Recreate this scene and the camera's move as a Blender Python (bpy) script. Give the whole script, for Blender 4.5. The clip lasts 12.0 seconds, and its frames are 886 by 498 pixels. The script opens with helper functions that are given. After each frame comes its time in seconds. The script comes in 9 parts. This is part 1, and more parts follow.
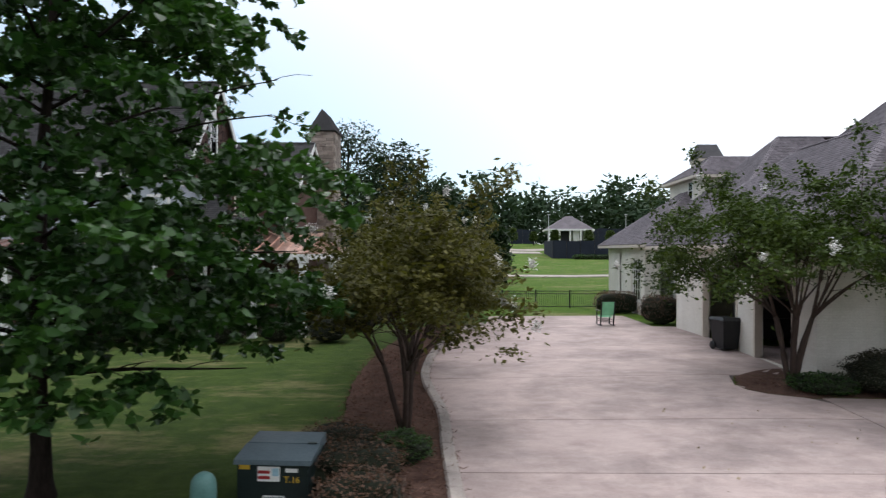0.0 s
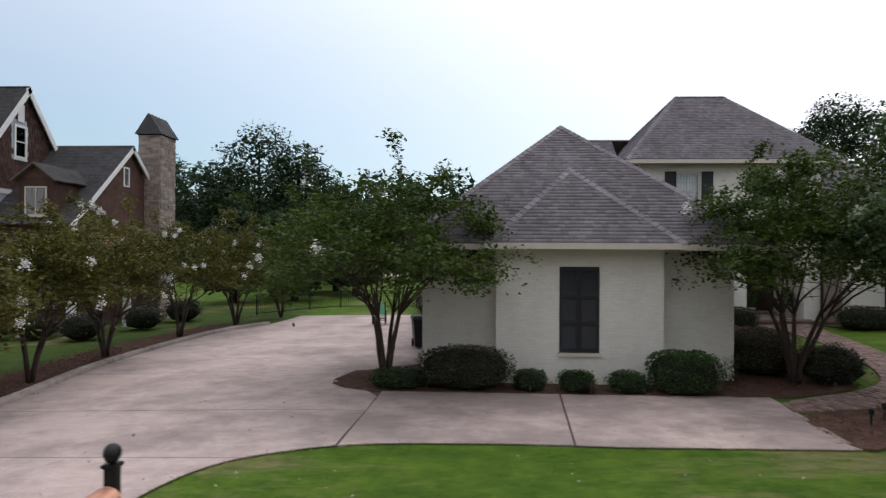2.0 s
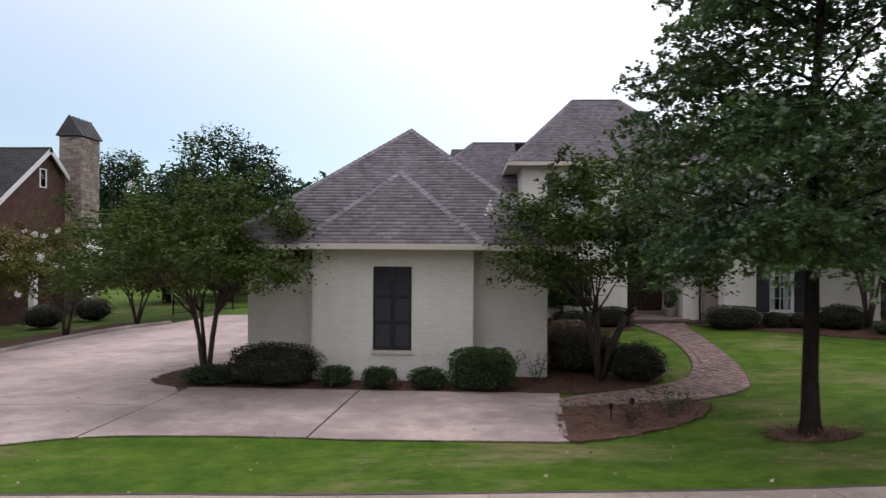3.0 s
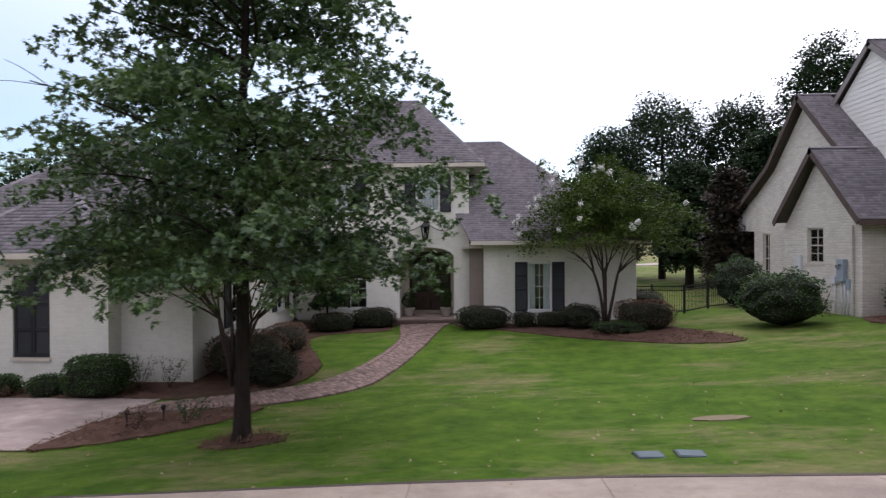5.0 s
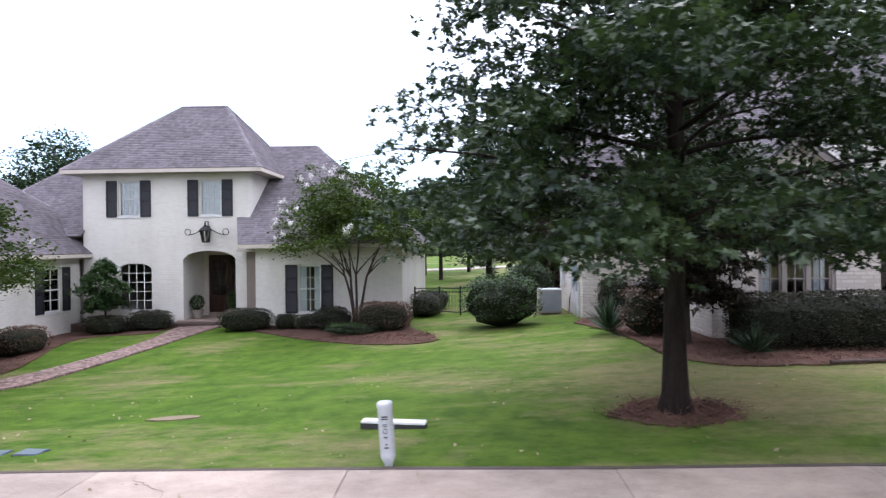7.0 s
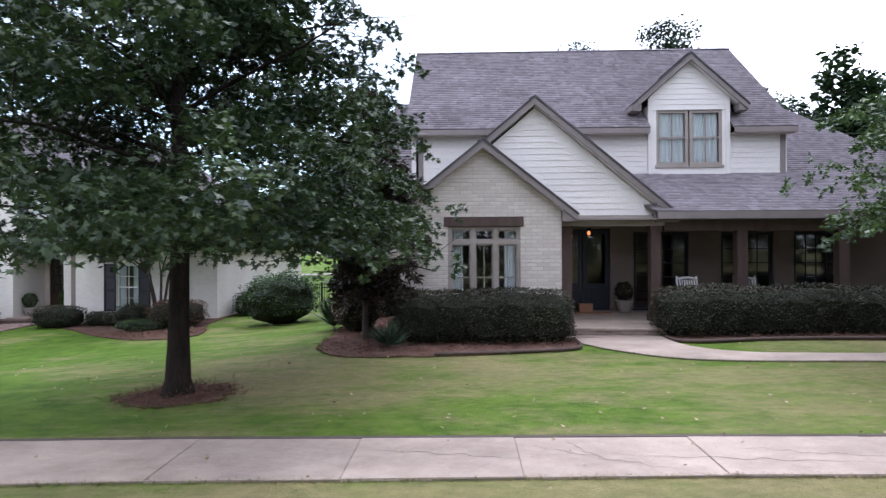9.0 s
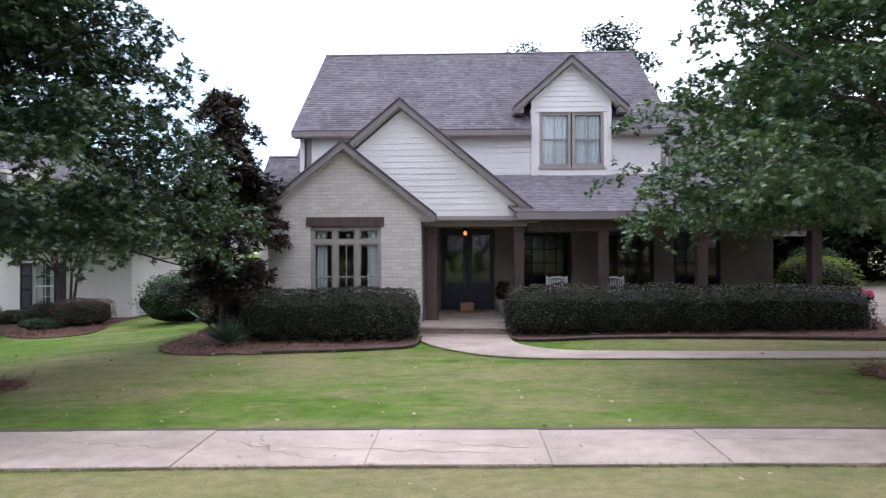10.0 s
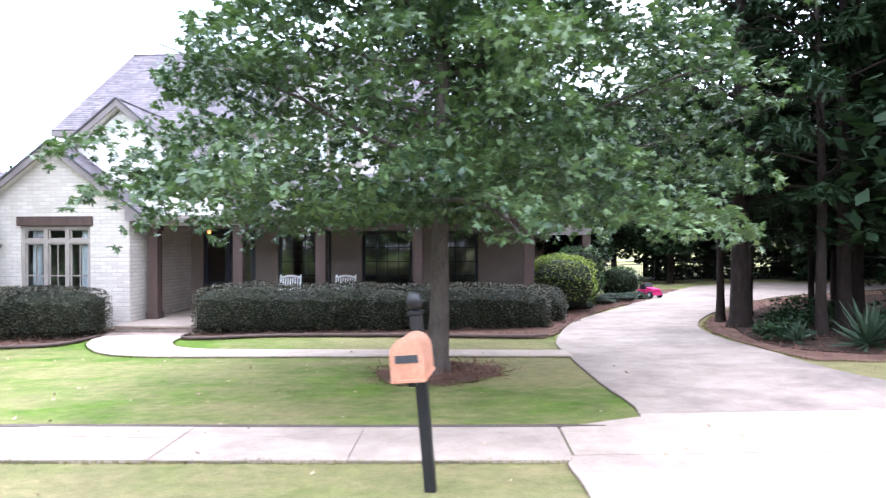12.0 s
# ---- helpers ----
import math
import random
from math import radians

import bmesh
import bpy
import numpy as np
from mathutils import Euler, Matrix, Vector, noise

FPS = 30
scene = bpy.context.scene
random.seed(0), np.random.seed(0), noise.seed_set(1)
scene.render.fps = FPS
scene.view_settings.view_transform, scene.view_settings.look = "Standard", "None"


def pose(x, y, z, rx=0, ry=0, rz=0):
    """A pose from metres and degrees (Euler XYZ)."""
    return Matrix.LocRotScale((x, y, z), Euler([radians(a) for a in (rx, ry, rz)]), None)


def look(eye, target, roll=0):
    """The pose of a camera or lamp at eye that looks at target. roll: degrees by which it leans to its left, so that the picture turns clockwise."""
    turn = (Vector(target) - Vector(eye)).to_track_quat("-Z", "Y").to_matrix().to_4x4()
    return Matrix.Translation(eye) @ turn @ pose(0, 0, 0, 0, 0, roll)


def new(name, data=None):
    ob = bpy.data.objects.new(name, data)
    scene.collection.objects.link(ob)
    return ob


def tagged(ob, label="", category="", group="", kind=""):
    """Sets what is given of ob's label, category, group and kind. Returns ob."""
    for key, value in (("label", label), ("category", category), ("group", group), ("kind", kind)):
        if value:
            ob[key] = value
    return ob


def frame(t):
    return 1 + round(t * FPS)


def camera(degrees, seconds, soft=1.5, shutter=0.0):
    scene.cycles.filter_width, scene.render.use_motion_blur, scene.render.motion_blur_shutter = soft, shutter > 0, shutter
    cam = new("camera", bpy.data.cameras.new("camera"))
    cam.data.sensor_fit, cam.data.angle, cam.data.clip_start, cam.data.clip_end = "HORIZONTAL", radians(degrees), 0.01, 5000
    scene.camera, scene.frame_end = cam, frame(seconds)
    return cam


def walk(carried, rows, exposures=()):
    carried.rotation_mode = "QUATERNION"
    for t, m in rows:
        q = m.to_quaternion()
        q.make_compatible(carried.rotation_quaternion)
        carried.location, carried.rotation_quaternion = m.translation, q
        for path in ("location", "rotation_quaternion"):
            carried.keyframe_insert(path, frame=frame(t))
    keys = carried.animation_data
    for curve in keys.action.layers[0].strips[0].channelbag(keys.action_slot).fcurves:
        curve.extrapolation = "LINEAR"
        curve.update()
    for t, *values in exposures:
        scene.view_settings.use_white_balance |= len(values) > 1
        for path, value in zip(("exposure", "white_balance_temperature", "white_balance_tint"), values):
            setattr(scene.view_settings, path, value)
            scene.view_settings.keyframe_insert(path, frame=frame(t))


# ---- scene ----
cam = camera(73.74, 12.0, 1.3, 0.18)
METRES, EYE, TILT, LEAN, TURN = 50.0, 2.7, 0.0, 0.0, 2.6
ROWS = [
    (0.0, 0.0, 0.0, 0.0, -0.0, 0.2, -0.33),
    (0.5, 0.0477, -0.003, 0.0003, -0.1, 0.24, -0.29),
    (1.0, 0.0944, -0.0068, 0.0007, -0.21, 0.26, -0.29),
    (1.5, 0.1413, -0.0106, 0.0012, -0.22, 0.25, -0.31),
    (2.0, 0.1879, -0.0149, 0.0014, -0.21, 0.24, -0.29),
    (2.5, 0.2328, -0.0192, 0.0016, -0.26, 0.29, -0.28),
    (3.0, 0.2777, -0.0234, 0.0016, -0.3, 0.31, -0.34),
    (3.5, 0.323, -0.0266, 0.002, -0.35, 0.32, -0.27),
    (5.5, 0.5066, -0.03, 0.0085, -0.03, -0.34, 0.46),
    (6.0, 0.5511, -0.0318, 0.0085, -0.08, -0.31, 0.46),
    (6.5, 0.5946, -0.0344, 0.0091, -0.12, -0.3, 0.44),
    (7.0, 0.6375, -0.0379, 0.0089, -0.18, -0.27, 0.56),
    (7.5, 0.6791, -0.0417, 0.0085, -0.21, -0.2, 0.54),
    (9.5, 0.8156, -0.0557, 0.0053, -0.59, 0.12, 0.14),
    (10.0, 0.8512, -0.0581, 0.0054, -0.62, 0.09, 0.12),
    (10.5, 0.8877, -0.0593, 0.0056, -0.64, 0.1, 0.13),
    (11.0, 0.9246, -0.0601, 0.0056, -0.57, 0.03, 0.17),
    (11.5, 0.9616, -0.0604, 0.0054, -0.54, 0.02, 0.12),
    (12.0, 0.9987, -0.0611, 0.0054, -0.56, -0.08, 0.15),
]
SKY, SUN = 0.15, 0.7
EXPOSURES = [(0.0, -0.35, 6250, 12), (0.7, -0.6, 6250, 12), (2.5, -0.62, 6400, 15), (3.5, -0.2, 6400, 20), (5.5, -0.2, 6150, 20), (6.5, 0.1, 6000, 21), (7.0, 0.65, 5900, 21), (7.5, 1.5, 5850, 22), (8.4, 0.9, 5750, 20), (9.5, 0.45, 5800, 19), (10.5, 0.7, 5750, 19), (11.0, 0.95, 5750, 18), (11.5, 1.45, 5700, 17), (12.0, 2.0, 5600, 17)]
walk(cam, [(t, pose(0, 0, EYE, TILT, LEAN, TURN) @ pose(METRES * x, METRES * y, METRES * z, 90 + pitch, roll, yaw)) for t, x, y, z, yaw, pitch, roll in ROWS], EXPOSURES)

# ---- world, sun, exposure ----
world = bpy.data.worlds.new("overcast_sky")
scene.world = world
world.use_nodes = True
wn, wl = world.node_tree.nodes, world.node_tree.links
wn.clear()
sky = wn.new("ShaderNodeTexSky")
sky.sky_type, sky.sun_disc = "NISHITA", False
sky.sun_elevation, sky.sun_rotation = radians(64), radians(13)
sky.air_density, sky.dust_density, sky.ozone_density = 1.0, 0.8, 1.6
tc = wn.new("ShaderNodeTexCoord")
dot = wn.new("ShaderNodeVectorMath")
dot.operation = "DOT_PRODUCT"
dot.inputs[1].default_value = (-0.62, 0.62, -0.75)
wl.new(tc.outputs["Generated"], dot.inputs[0])
veil = wn.new("ShaderNodeMapRange")
veil.inputs[1].default_value, veil.inputs[2].default_value = 0.05, 0.72
veil.inputs[3].default_value, veil.inputs[4].default_value = 0.98, 0.25
wl.new(dot.outputs["Value"], veil.inputs[0])
cloud = wn.new("ShaderNodeMixRGB")
wl.new(veil.outputs[0], cloud.inputs[0])
cloud.inputs[2].default_value = (11.0, 11.3, 11.6, 1)
tint = wn.new("ShaderNodeMixRGB")
tint.blend_type = "MULTIPLY"
tint.inputs[0].default_value, tint.inputs[2].default_value = 1.0, (0.84, 1.05, 1.0, 1)
wl.new(sky.outputs[0], tint.inputs[1])
wl.new(tint.outputs[0], cloud.inputs[1])
back = wn.new("ShaderNodeBackground")
# the overcast is brightest overhead and ahead, where the sun stands behind it
lift = wn.new("ShaderNodeVectorMath")
lift.operation = "DOT_PRODUCT"
lift.inputs[1].default_value = (0.04, 0.2, 0.42)
wl.new(tc.outputs["Generated"], lift.inputs[0])
bright = wn.new("ShaderNodeMath")
bright.operation = "MULTIPLY_ADD"
wl.new(lift.outputs["Value"], bright.inputs[0])
bright.inputs[1].default_value, bright.inputs[2].default_value = SKY, SKY * 0.84
wl.new(bright.outputs[0], back.inputs[1])
wl.new(cloud.outputs[0], back.inputs[0])
wout = wn.new("ShaderNodeOutputWorld")
wl.new(back.outputs[0], wout.inputs[0])

sun = new("sun", bpy.data.lights.new("sun", "SUN"))
sun.data.energy, sun.data.angle, sun.data.color = SUN, radians(20), (1.0, 0.96, 0.9)
sun.matrix_world = look((0, 0, 40), (Vector((0, 0, 40)) + Vector((-0.1, -0.42, -0.9))))


# ---- materials ----
def shader(name):
    m = bpy.data.materials.new(name)
    m.use_nodes = True
    nt = m.node_tree
    return m, nt.nodes, nt.links, nt.nodes["Principled BSDF"]


def ramp(nodes, links, value, stops):
    r = nodes.new("ShaderNodeValToRGB")
    while len(r.color_ramp.elements) < len(stops):
        r.color_ramp.elements.new(0.5)
    for e, (p, c) in zip(r.color_ramp.elements, stops):
        e.position, e.color = p, c
    links.new(value, r.inputs[0])
    return r.outputs[0]


def noise_tex(nodes, links, coord, scale, detail=6.0, stretch=(1, 1, 1), rough=0.6):
    mp = nodes.new("ShaderNodeMapping")
    mp.inputs["Scale"].default_value = stretch
    links.new(coord, mp.inputs[0])
    n = nodes.new("ShaderNodeTexNoise")
    n.inputs["Scale"].default_value, n.inputs["Detail"].default_value, n.inputs["Roughness"].default_value = scale, detail, rough
    links.new(mp.outputs[0], n.inputs["Vector"])
    return n.outputs["Fac"]


def mix(nodes, links, fac, a, b, mode="MIX"):
    m = nodes.new("ShaderNodeMixRGB")
    m.blend_type = mode
    for i, v in enumerate((fac, a, b)):
        if isinstance(v, (int, float, tuple)):
            m.inputs[i].default_value = v
        else:
            links.new(v, m.inputs[i])
    return m.outputs[0]


def bumped(nodes, links, bsdf, height, strength, distance):
    b = nodes.new("ShaderNodeBump")
    b.inputs["Strength"].default_value, b.inputs["Distance"].default_value = strength, distance
    links.new(height, b.inputs["Height"])
    links.new(b.outputs[0], bsdf.inputs["Normal"])


def plain(name, dark, light, rough=0.7, coarse=1.5, fine=30.0, bump=0.15, metal=0.0, stretch=(1, 1, 1), vary=0.0, spec=0.35):
    """A surface with colour between dark and light at two scales, fine relief and, with vary, each piece a little different."""
    m, n, l, b = shader(name)
    pos = n.new("ShaderNodeNewGeometry").outputs["Position"]
    big = noise_tex(n, l, pos, coarse, 5, stretch)
    small = noise_tex(n, l, pos, fine, 4, stretch)
    col = mix(n, l, ramp(n, l, big, [(0.3, (0, 0, 0, 1)), (0.72, (1, 1, 1, 1))]), dark, light)
    col = mix(n, l, 0.35, col, ramp(n, l, small, [(0.3, tuple(c * 0.6 for c in dark[:3]) + (1,)), (0.7, light)]))
    if vary:
        info = n.new("ShaderNodeObjectInfo").outputs["Random"]
        isl = n.new("ShaderNodeNewGeometry").outputs["Random Per Island"]
        both = n.new("ShaderNodeMath")
        both.operation = "ADD"
        l.new(info, both.inputs[0])
        l.new(isl, both.inputs[1])
        half = n.new("ShaderNodeMath")
        half.operation = "FRACT"
        l.new(both.outputs[0], half.inputs[0])
        col = mix(n, l, 1.0, col, ramp(n, l, half.outputs[0], [(0, (1 - vary,) * 3 + (1,)), (1, (1, 1, 1, 1))]), "MULTIPLY")
    l.new(col, b.inputs["Base Color"])
    b.inputs["Roughness"].default_value, b.inputs["Metallic"].default_value = rough, metal
    b.inputs["Specular IOR Level"].default_value = spec
    if bump:
        bumped(n, l, b, small, bump, 0.02)
    return m


def brickwork(name, dark, light, mortar, relief=0.6, wash=0.5, course=0.0677, length=0.203, joint=0.008):
    """Running-bond brick with recessed joints; wash: how far paint or slurry hides the joints' colour."""
    m, n, l, b = shader(name)
    geo = n.new("ShaderNodeNewGeometry")
    sep = n.new("ShaderNodeSeparateXYZ")
    l.new(geo.outputs["Position"], sep.inputs[0])
    along = n.new("ShaderNodeMath")
    along.operation = "ADD"
    l.new(sep.outputs[0], along.inputs[0])
    l.new(sep.outputs[1], along.inputs[1])
    comb = n.new("ShaderNodeCombineXYZ")
    l.new(along.outputs[0], comb.inputs[0])
    l.new(sep.outputs[2], comb.inputs[1])
    wob = noise_tex(n, l, geo.outputs["Position"], 6.0, 3)
    add = n.new("ShaderNodeVectorMath")
    add.operation = "MULTIPLY_ADD"
    l.new(wob, add.inputs[0])
    add.inputs[1].default_value = (0.012, 0.014, 0)
    l.new(comb.outputs[0], add.inputs[2])
    t = n.new("ShaderNodeTexBrick")
    t.inputs["Scale"].default_value = 1.0
    t.inputs["Mortar Size"].default_value, t.inputs["Mortar Smooth"].default_value = joint, 0.5
    t.inputs["Brick Width"].default_value, t.inputs["Row Height"].default_value = length, course
    t.inputs["Color1"].default_value, t.inputs["Color2"].default_value = dark, light
    t.inputs["Mortar"].default_value = mortar
    t.inputs["Bias"].default_value = 0.15
    l.new(add.outputs[0], t.inputs["Vector"])
    big = noise_tex(n, l, geo.outputs["Position"], 1.1, 6)
    fine = noise_tex(n, l, geo.outputs["Position"], 45, 4)
    col = mix(n, l, ramp(n, l, big, [(0.35, (wash,) * 3 + (1,)), (0.65, (wash * 0.55,) * 3 + (1,))]), t.outputs["Color"], light)
    col = mix(n, l, 1.0, col, ramp(n, l, fine, [(0.25, (0.82, 0.82, 0.82, 1)), (0.6, (1, 1, 1, 1))]), "MULTIPLY")
    stain = noise_tex(n, l, geo.outputs["Position"], 0.5, 6, (1.6, 1.6, 0.5))
    col = mix(n, l, 1.0, col, ramp(n, l, stain, [(0.3, (0.86, 0.85, 0.83, 1)), (0.6, (1, 1, 1, 1))]), "MULTIPLY")
    l.new(col, b.inputs["Base Color"])
    b.inputs["Roughness"].default_value = 0.85
    inv = n.new("ShaderNodeMath")
    inv.operation = "MULTIPLY_ADD"
    l.new(t.outputs["Fac"], inv.inputs[0])
    inv.inputs[1].default_value = -1.0
    l.new(fine, inv.inputs[2])
    bumped(n, l, b, inv.outputs[0], relief, 0.012)
    return m


def leafy(name, dark, light, rough=0.5, through_light=0.3, spec=0.35):
    """Leaves: each its own shade, with some light passing through."""
    m, n, l, b = shader(name)
    geo = n.new("ShaderNodeNewGeometry")
    spread = noise_tex(n, l, geo.outputs["Position"], 0.8, 3)
    add = n.new("ShaderNodeMath")
    add.operation = "MULTIPLY_ADD"
    l.new(geo.outputs["Random Per Island"], add.inputs[0])
    add.inputs[1].default_value = 0.5
    half = n.new("ShaderNodeMath")
    half.operation = "MULTIPLY_ADD"
    l.new(spread, half.inputs[0])
    half.inputs[1].default_value, half.inputs[2].default_value = 1.5, -0.55
    l.new(half.outputs[0], add.inputs[2])
    col = mix(n, l, add.outputs[0], dark, light)
    l.new(col, b.inputs["Base Color"])
    b.inputs["Roughness"].default_value = rough
    b.inputs["Specular IOR Level"].default_value = spec
    tr = n.new("ShaderNodeBsdfTranslucent")
    l.new(mix(n, l, 1.0, col, (1.0, 1.15, 0.5, 1), "MULTIPLY"), tr.inputs[0])
    ms = n.new("ShaderNodeMixShader")
    ms.inputs[0].default_value = through_light
    l.new(b.outputs[0], ms.inputs[1])
    l.new(tr.outputs[0], ms.inputs[2])
    l.new(ms.outputs[0], n["Material Output"].inputs[0])
    return m


def glazing(name):
    m, n, l, b = shader(name)
    g = n.new("ShaderNodeBsdfGlossy")
    g.inputs["Roughness"].default_value = 0.02
    t = n.new("ShaderNodeBsdfTransparent")
    t.inputs[0].default_value = (0.97, 0.985, 0.985, 1)
    f = n.new("ShaderNodeFresnel")
    f.inputs[0].default_value = 1.5
    k = n.new("ShaderNodeMath")
    k.operation = "MULTIPLY_ADD"
    k.inputs[1].default_value, k.inputs[2].default_value = 1.05, 0.0
    l.new(f.outputs[0], k.inputs[0])
    ms = n.new("ShaderNodeMixShader")
    l.new(k.outputs[0], ms.inputs[0])
    l.new(t.outputs[0], ms.inputs[1])
    l.new(g.outputs[0], ms.inputs[2])
    l.new(ms.outputs[0], n["Material Output"].inputs[0])
    return m


def turf(name):
    """Mown lawn: green with drier yellowish patches, mowing bands, tree shade in the west's colour, blades in the
    relief.
    """
    m, n, l, b = shader(name)
    pos = n.new("ShaderNodeNewGeometry").outputs["Position"]
    patch = noise_tex(n, l, pos, 0.34, 7, (0.7, 1.1, 1), 0.62)
    mid = noise_tex(n, l, pos, 1.6, 5)
    streak = noise_tex(n, l, pos, 1.0, 5, (0.6, 2.4, 1))
    tuft = noise_tex(n, l, pos, 7.0, 5, (0.8, 1.2, 1))
    fine = noise_tex(n, l, pos, 55, 5)
    col = mix(n, l, ramp(n, l, mid, [(0.3, (0, 0, 0, 1)), (0.7, (1, 1, 1, 1))]), (0.048, 0.104, 0.009, 1), (0.104, 0.176, 0.018, 1))
    col_e = mix(n, l, ramp(n, l, mid, [(0.3, (0, 0, 0, 1)), (0.7, (1, 1, 1, 1))]), (0.076, 0.13, 0.02, 1), (0.15, 0.212, 0.04, 1))
    sep = n.new("ShaderNodeSeparateXYZ")
    l.new(pos, sep.inputs[0])
    east = n.new("ShaderNodeMapRange")
    l.new(sep.outputs[0], east.inputs[0])
    east.inputs[1].default_value, east.inputs[2].default_value = 27, 38
    east.inputs[3].default_value, east.inputs[4].default_value = 0.0, 0.125
    warm = n.new("ShaderNodeMath")
    warm.operation = "MULTIPLY"
    l.new(east.outputs[0], warm.inputs[0])
    warm.inputs[1].default_value = 5.0
    col = mix(n, l, warm.outputs[0], col, col_e)
    # darker green west of the drive: the trees' shade is put into the colour
    col_shade = mix(n, l, ramp(n, l, mid, [(0.3, (0, 0, 0, 1)), (0.7, (1, 1, 1, 1))]), (0.034, 0.062, 0.011, 1), (0.068, 0.103, 0.02, 1))
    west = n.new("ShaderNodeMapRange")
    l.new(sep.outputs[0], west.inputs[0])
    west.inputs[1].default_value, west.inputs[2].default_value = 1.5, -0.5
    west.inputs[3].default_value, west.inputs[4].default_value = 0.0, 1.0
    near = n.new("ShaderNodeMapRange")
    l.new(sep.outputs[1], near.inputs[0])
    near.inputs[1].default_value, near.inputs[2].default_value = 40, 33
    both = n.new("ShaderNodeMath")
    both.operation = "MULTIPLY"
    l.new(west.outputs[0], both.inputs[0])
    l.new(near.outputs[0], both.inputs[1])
    col = mix(n, l, both.outputs[0], col, col_shade)
    dry = n.new("ShaderNodeMath")
    dry.operation = "ADD"
    l.new(patch, dry.inputs[0])
    verge = n.new("ShaderNodeMapRange")
    l.new(sep.outputs[1], verge.inputs[0])
    verge.inputs[1].default_value, verge.inputs[2].default_value = 5.0, 4.2
    verge.inputs[3].default_value, verge.inputs[4].default_value = 1.0, 1.2
    parched = n.new("ShaderNodeMath")
    parched.operation = "MULTIPLY"
    l.new(east.outputs[0], parched.inputs[0])
    l.new(verge.outputs[0], parched.inputs[1])
    thin = n.new("ShaderNodeMapRange")
    l.new(sep.outputs[0], thin.inputs[0])
    thin.inputs[1].default_value, thin.inputs[2].default_value = 44.5, 49.5
    thin.inputs[3].default_value, thin.inputs[4].default_value = 0.0, 0.11
    worn = n.new("ShaderNodeMath")
    worn.operation = "ADD"
    l.new(parched.outputs[0], worn.inputs[0])
    l.new(thin.outputs[0], worn.inputs[1])
    l.new(worn.outputs[0], dry.inputs[1])
    dryness = n.new("ShaderNodeMath")
    dryness.operation = "MULTIPLY_ADD"
    l.new(streak, dryness.inputs[0])
    dryness.inputs[1].default_value = 0.35
    fleck = n.new("ShaderNodeMath")
    fleck.operation = "MULTIPLY_ADD"
    l.new(noise_tex(n, l, pos, 2.6, 6, (0.7, 1.4, 1), 0.7), fleck.inputs[0])
    fleck.inputs[1].default_value = 0.42
    l.new(dry.outputs[0], fleck.inputs[2])
    shifted = n.new("ShaderNodeMath")
    shifted.operation = "SUBTRACT"
    l.new(fleck.outputs[0], shifted.inputs[0])
    shifted.inputs[1].default_value = 0.2
    l.new(shifted.outputs[0], dryness.inputs[2])
    col = mix(n, l, ramp(n, l, dryness.outputs[0], [(0.7, (0, 0, 0, 1)), (0.86, (0.6, 0.6, 0.6, 1)), (1.02, (0.85, 0.85, 0.85, 1))]), col, (0.25, 0.205, 0.115, 1))
    col = mix(n, l, 1.0, col, ramp(n, l, fine, [(0.28, (0.74, 0.76, 0.7, 1)), (0.62, (1.12, 1.12, 1.1, 1))]), "MULTIPLY")
    col = mix(n, l, 1.0, col, ramp(n, l, tuft, [(0.3, (0.78, 0.8, 0.76, 1)), (0.68, (1.14, 1.12, 1.1, 1))]), "MULTIPLY")
    col = mix(n, l, 1.0, col, ramp(n, l, streak, [(0.3, (0.93, 0.95, 0.93, 1)), (0.7, (1.04, 1.03, 1.0, 1))]), "MULTIPLY")
    l.new(col, b.inputs["Base Color"])
    b.inputs["Roughness"].default_value = 0.9
    b.inputs["Specular IOR Level"].default_value = 0.15
    bumped(n, l, b, fine, 0.7, 0.05)
    return m


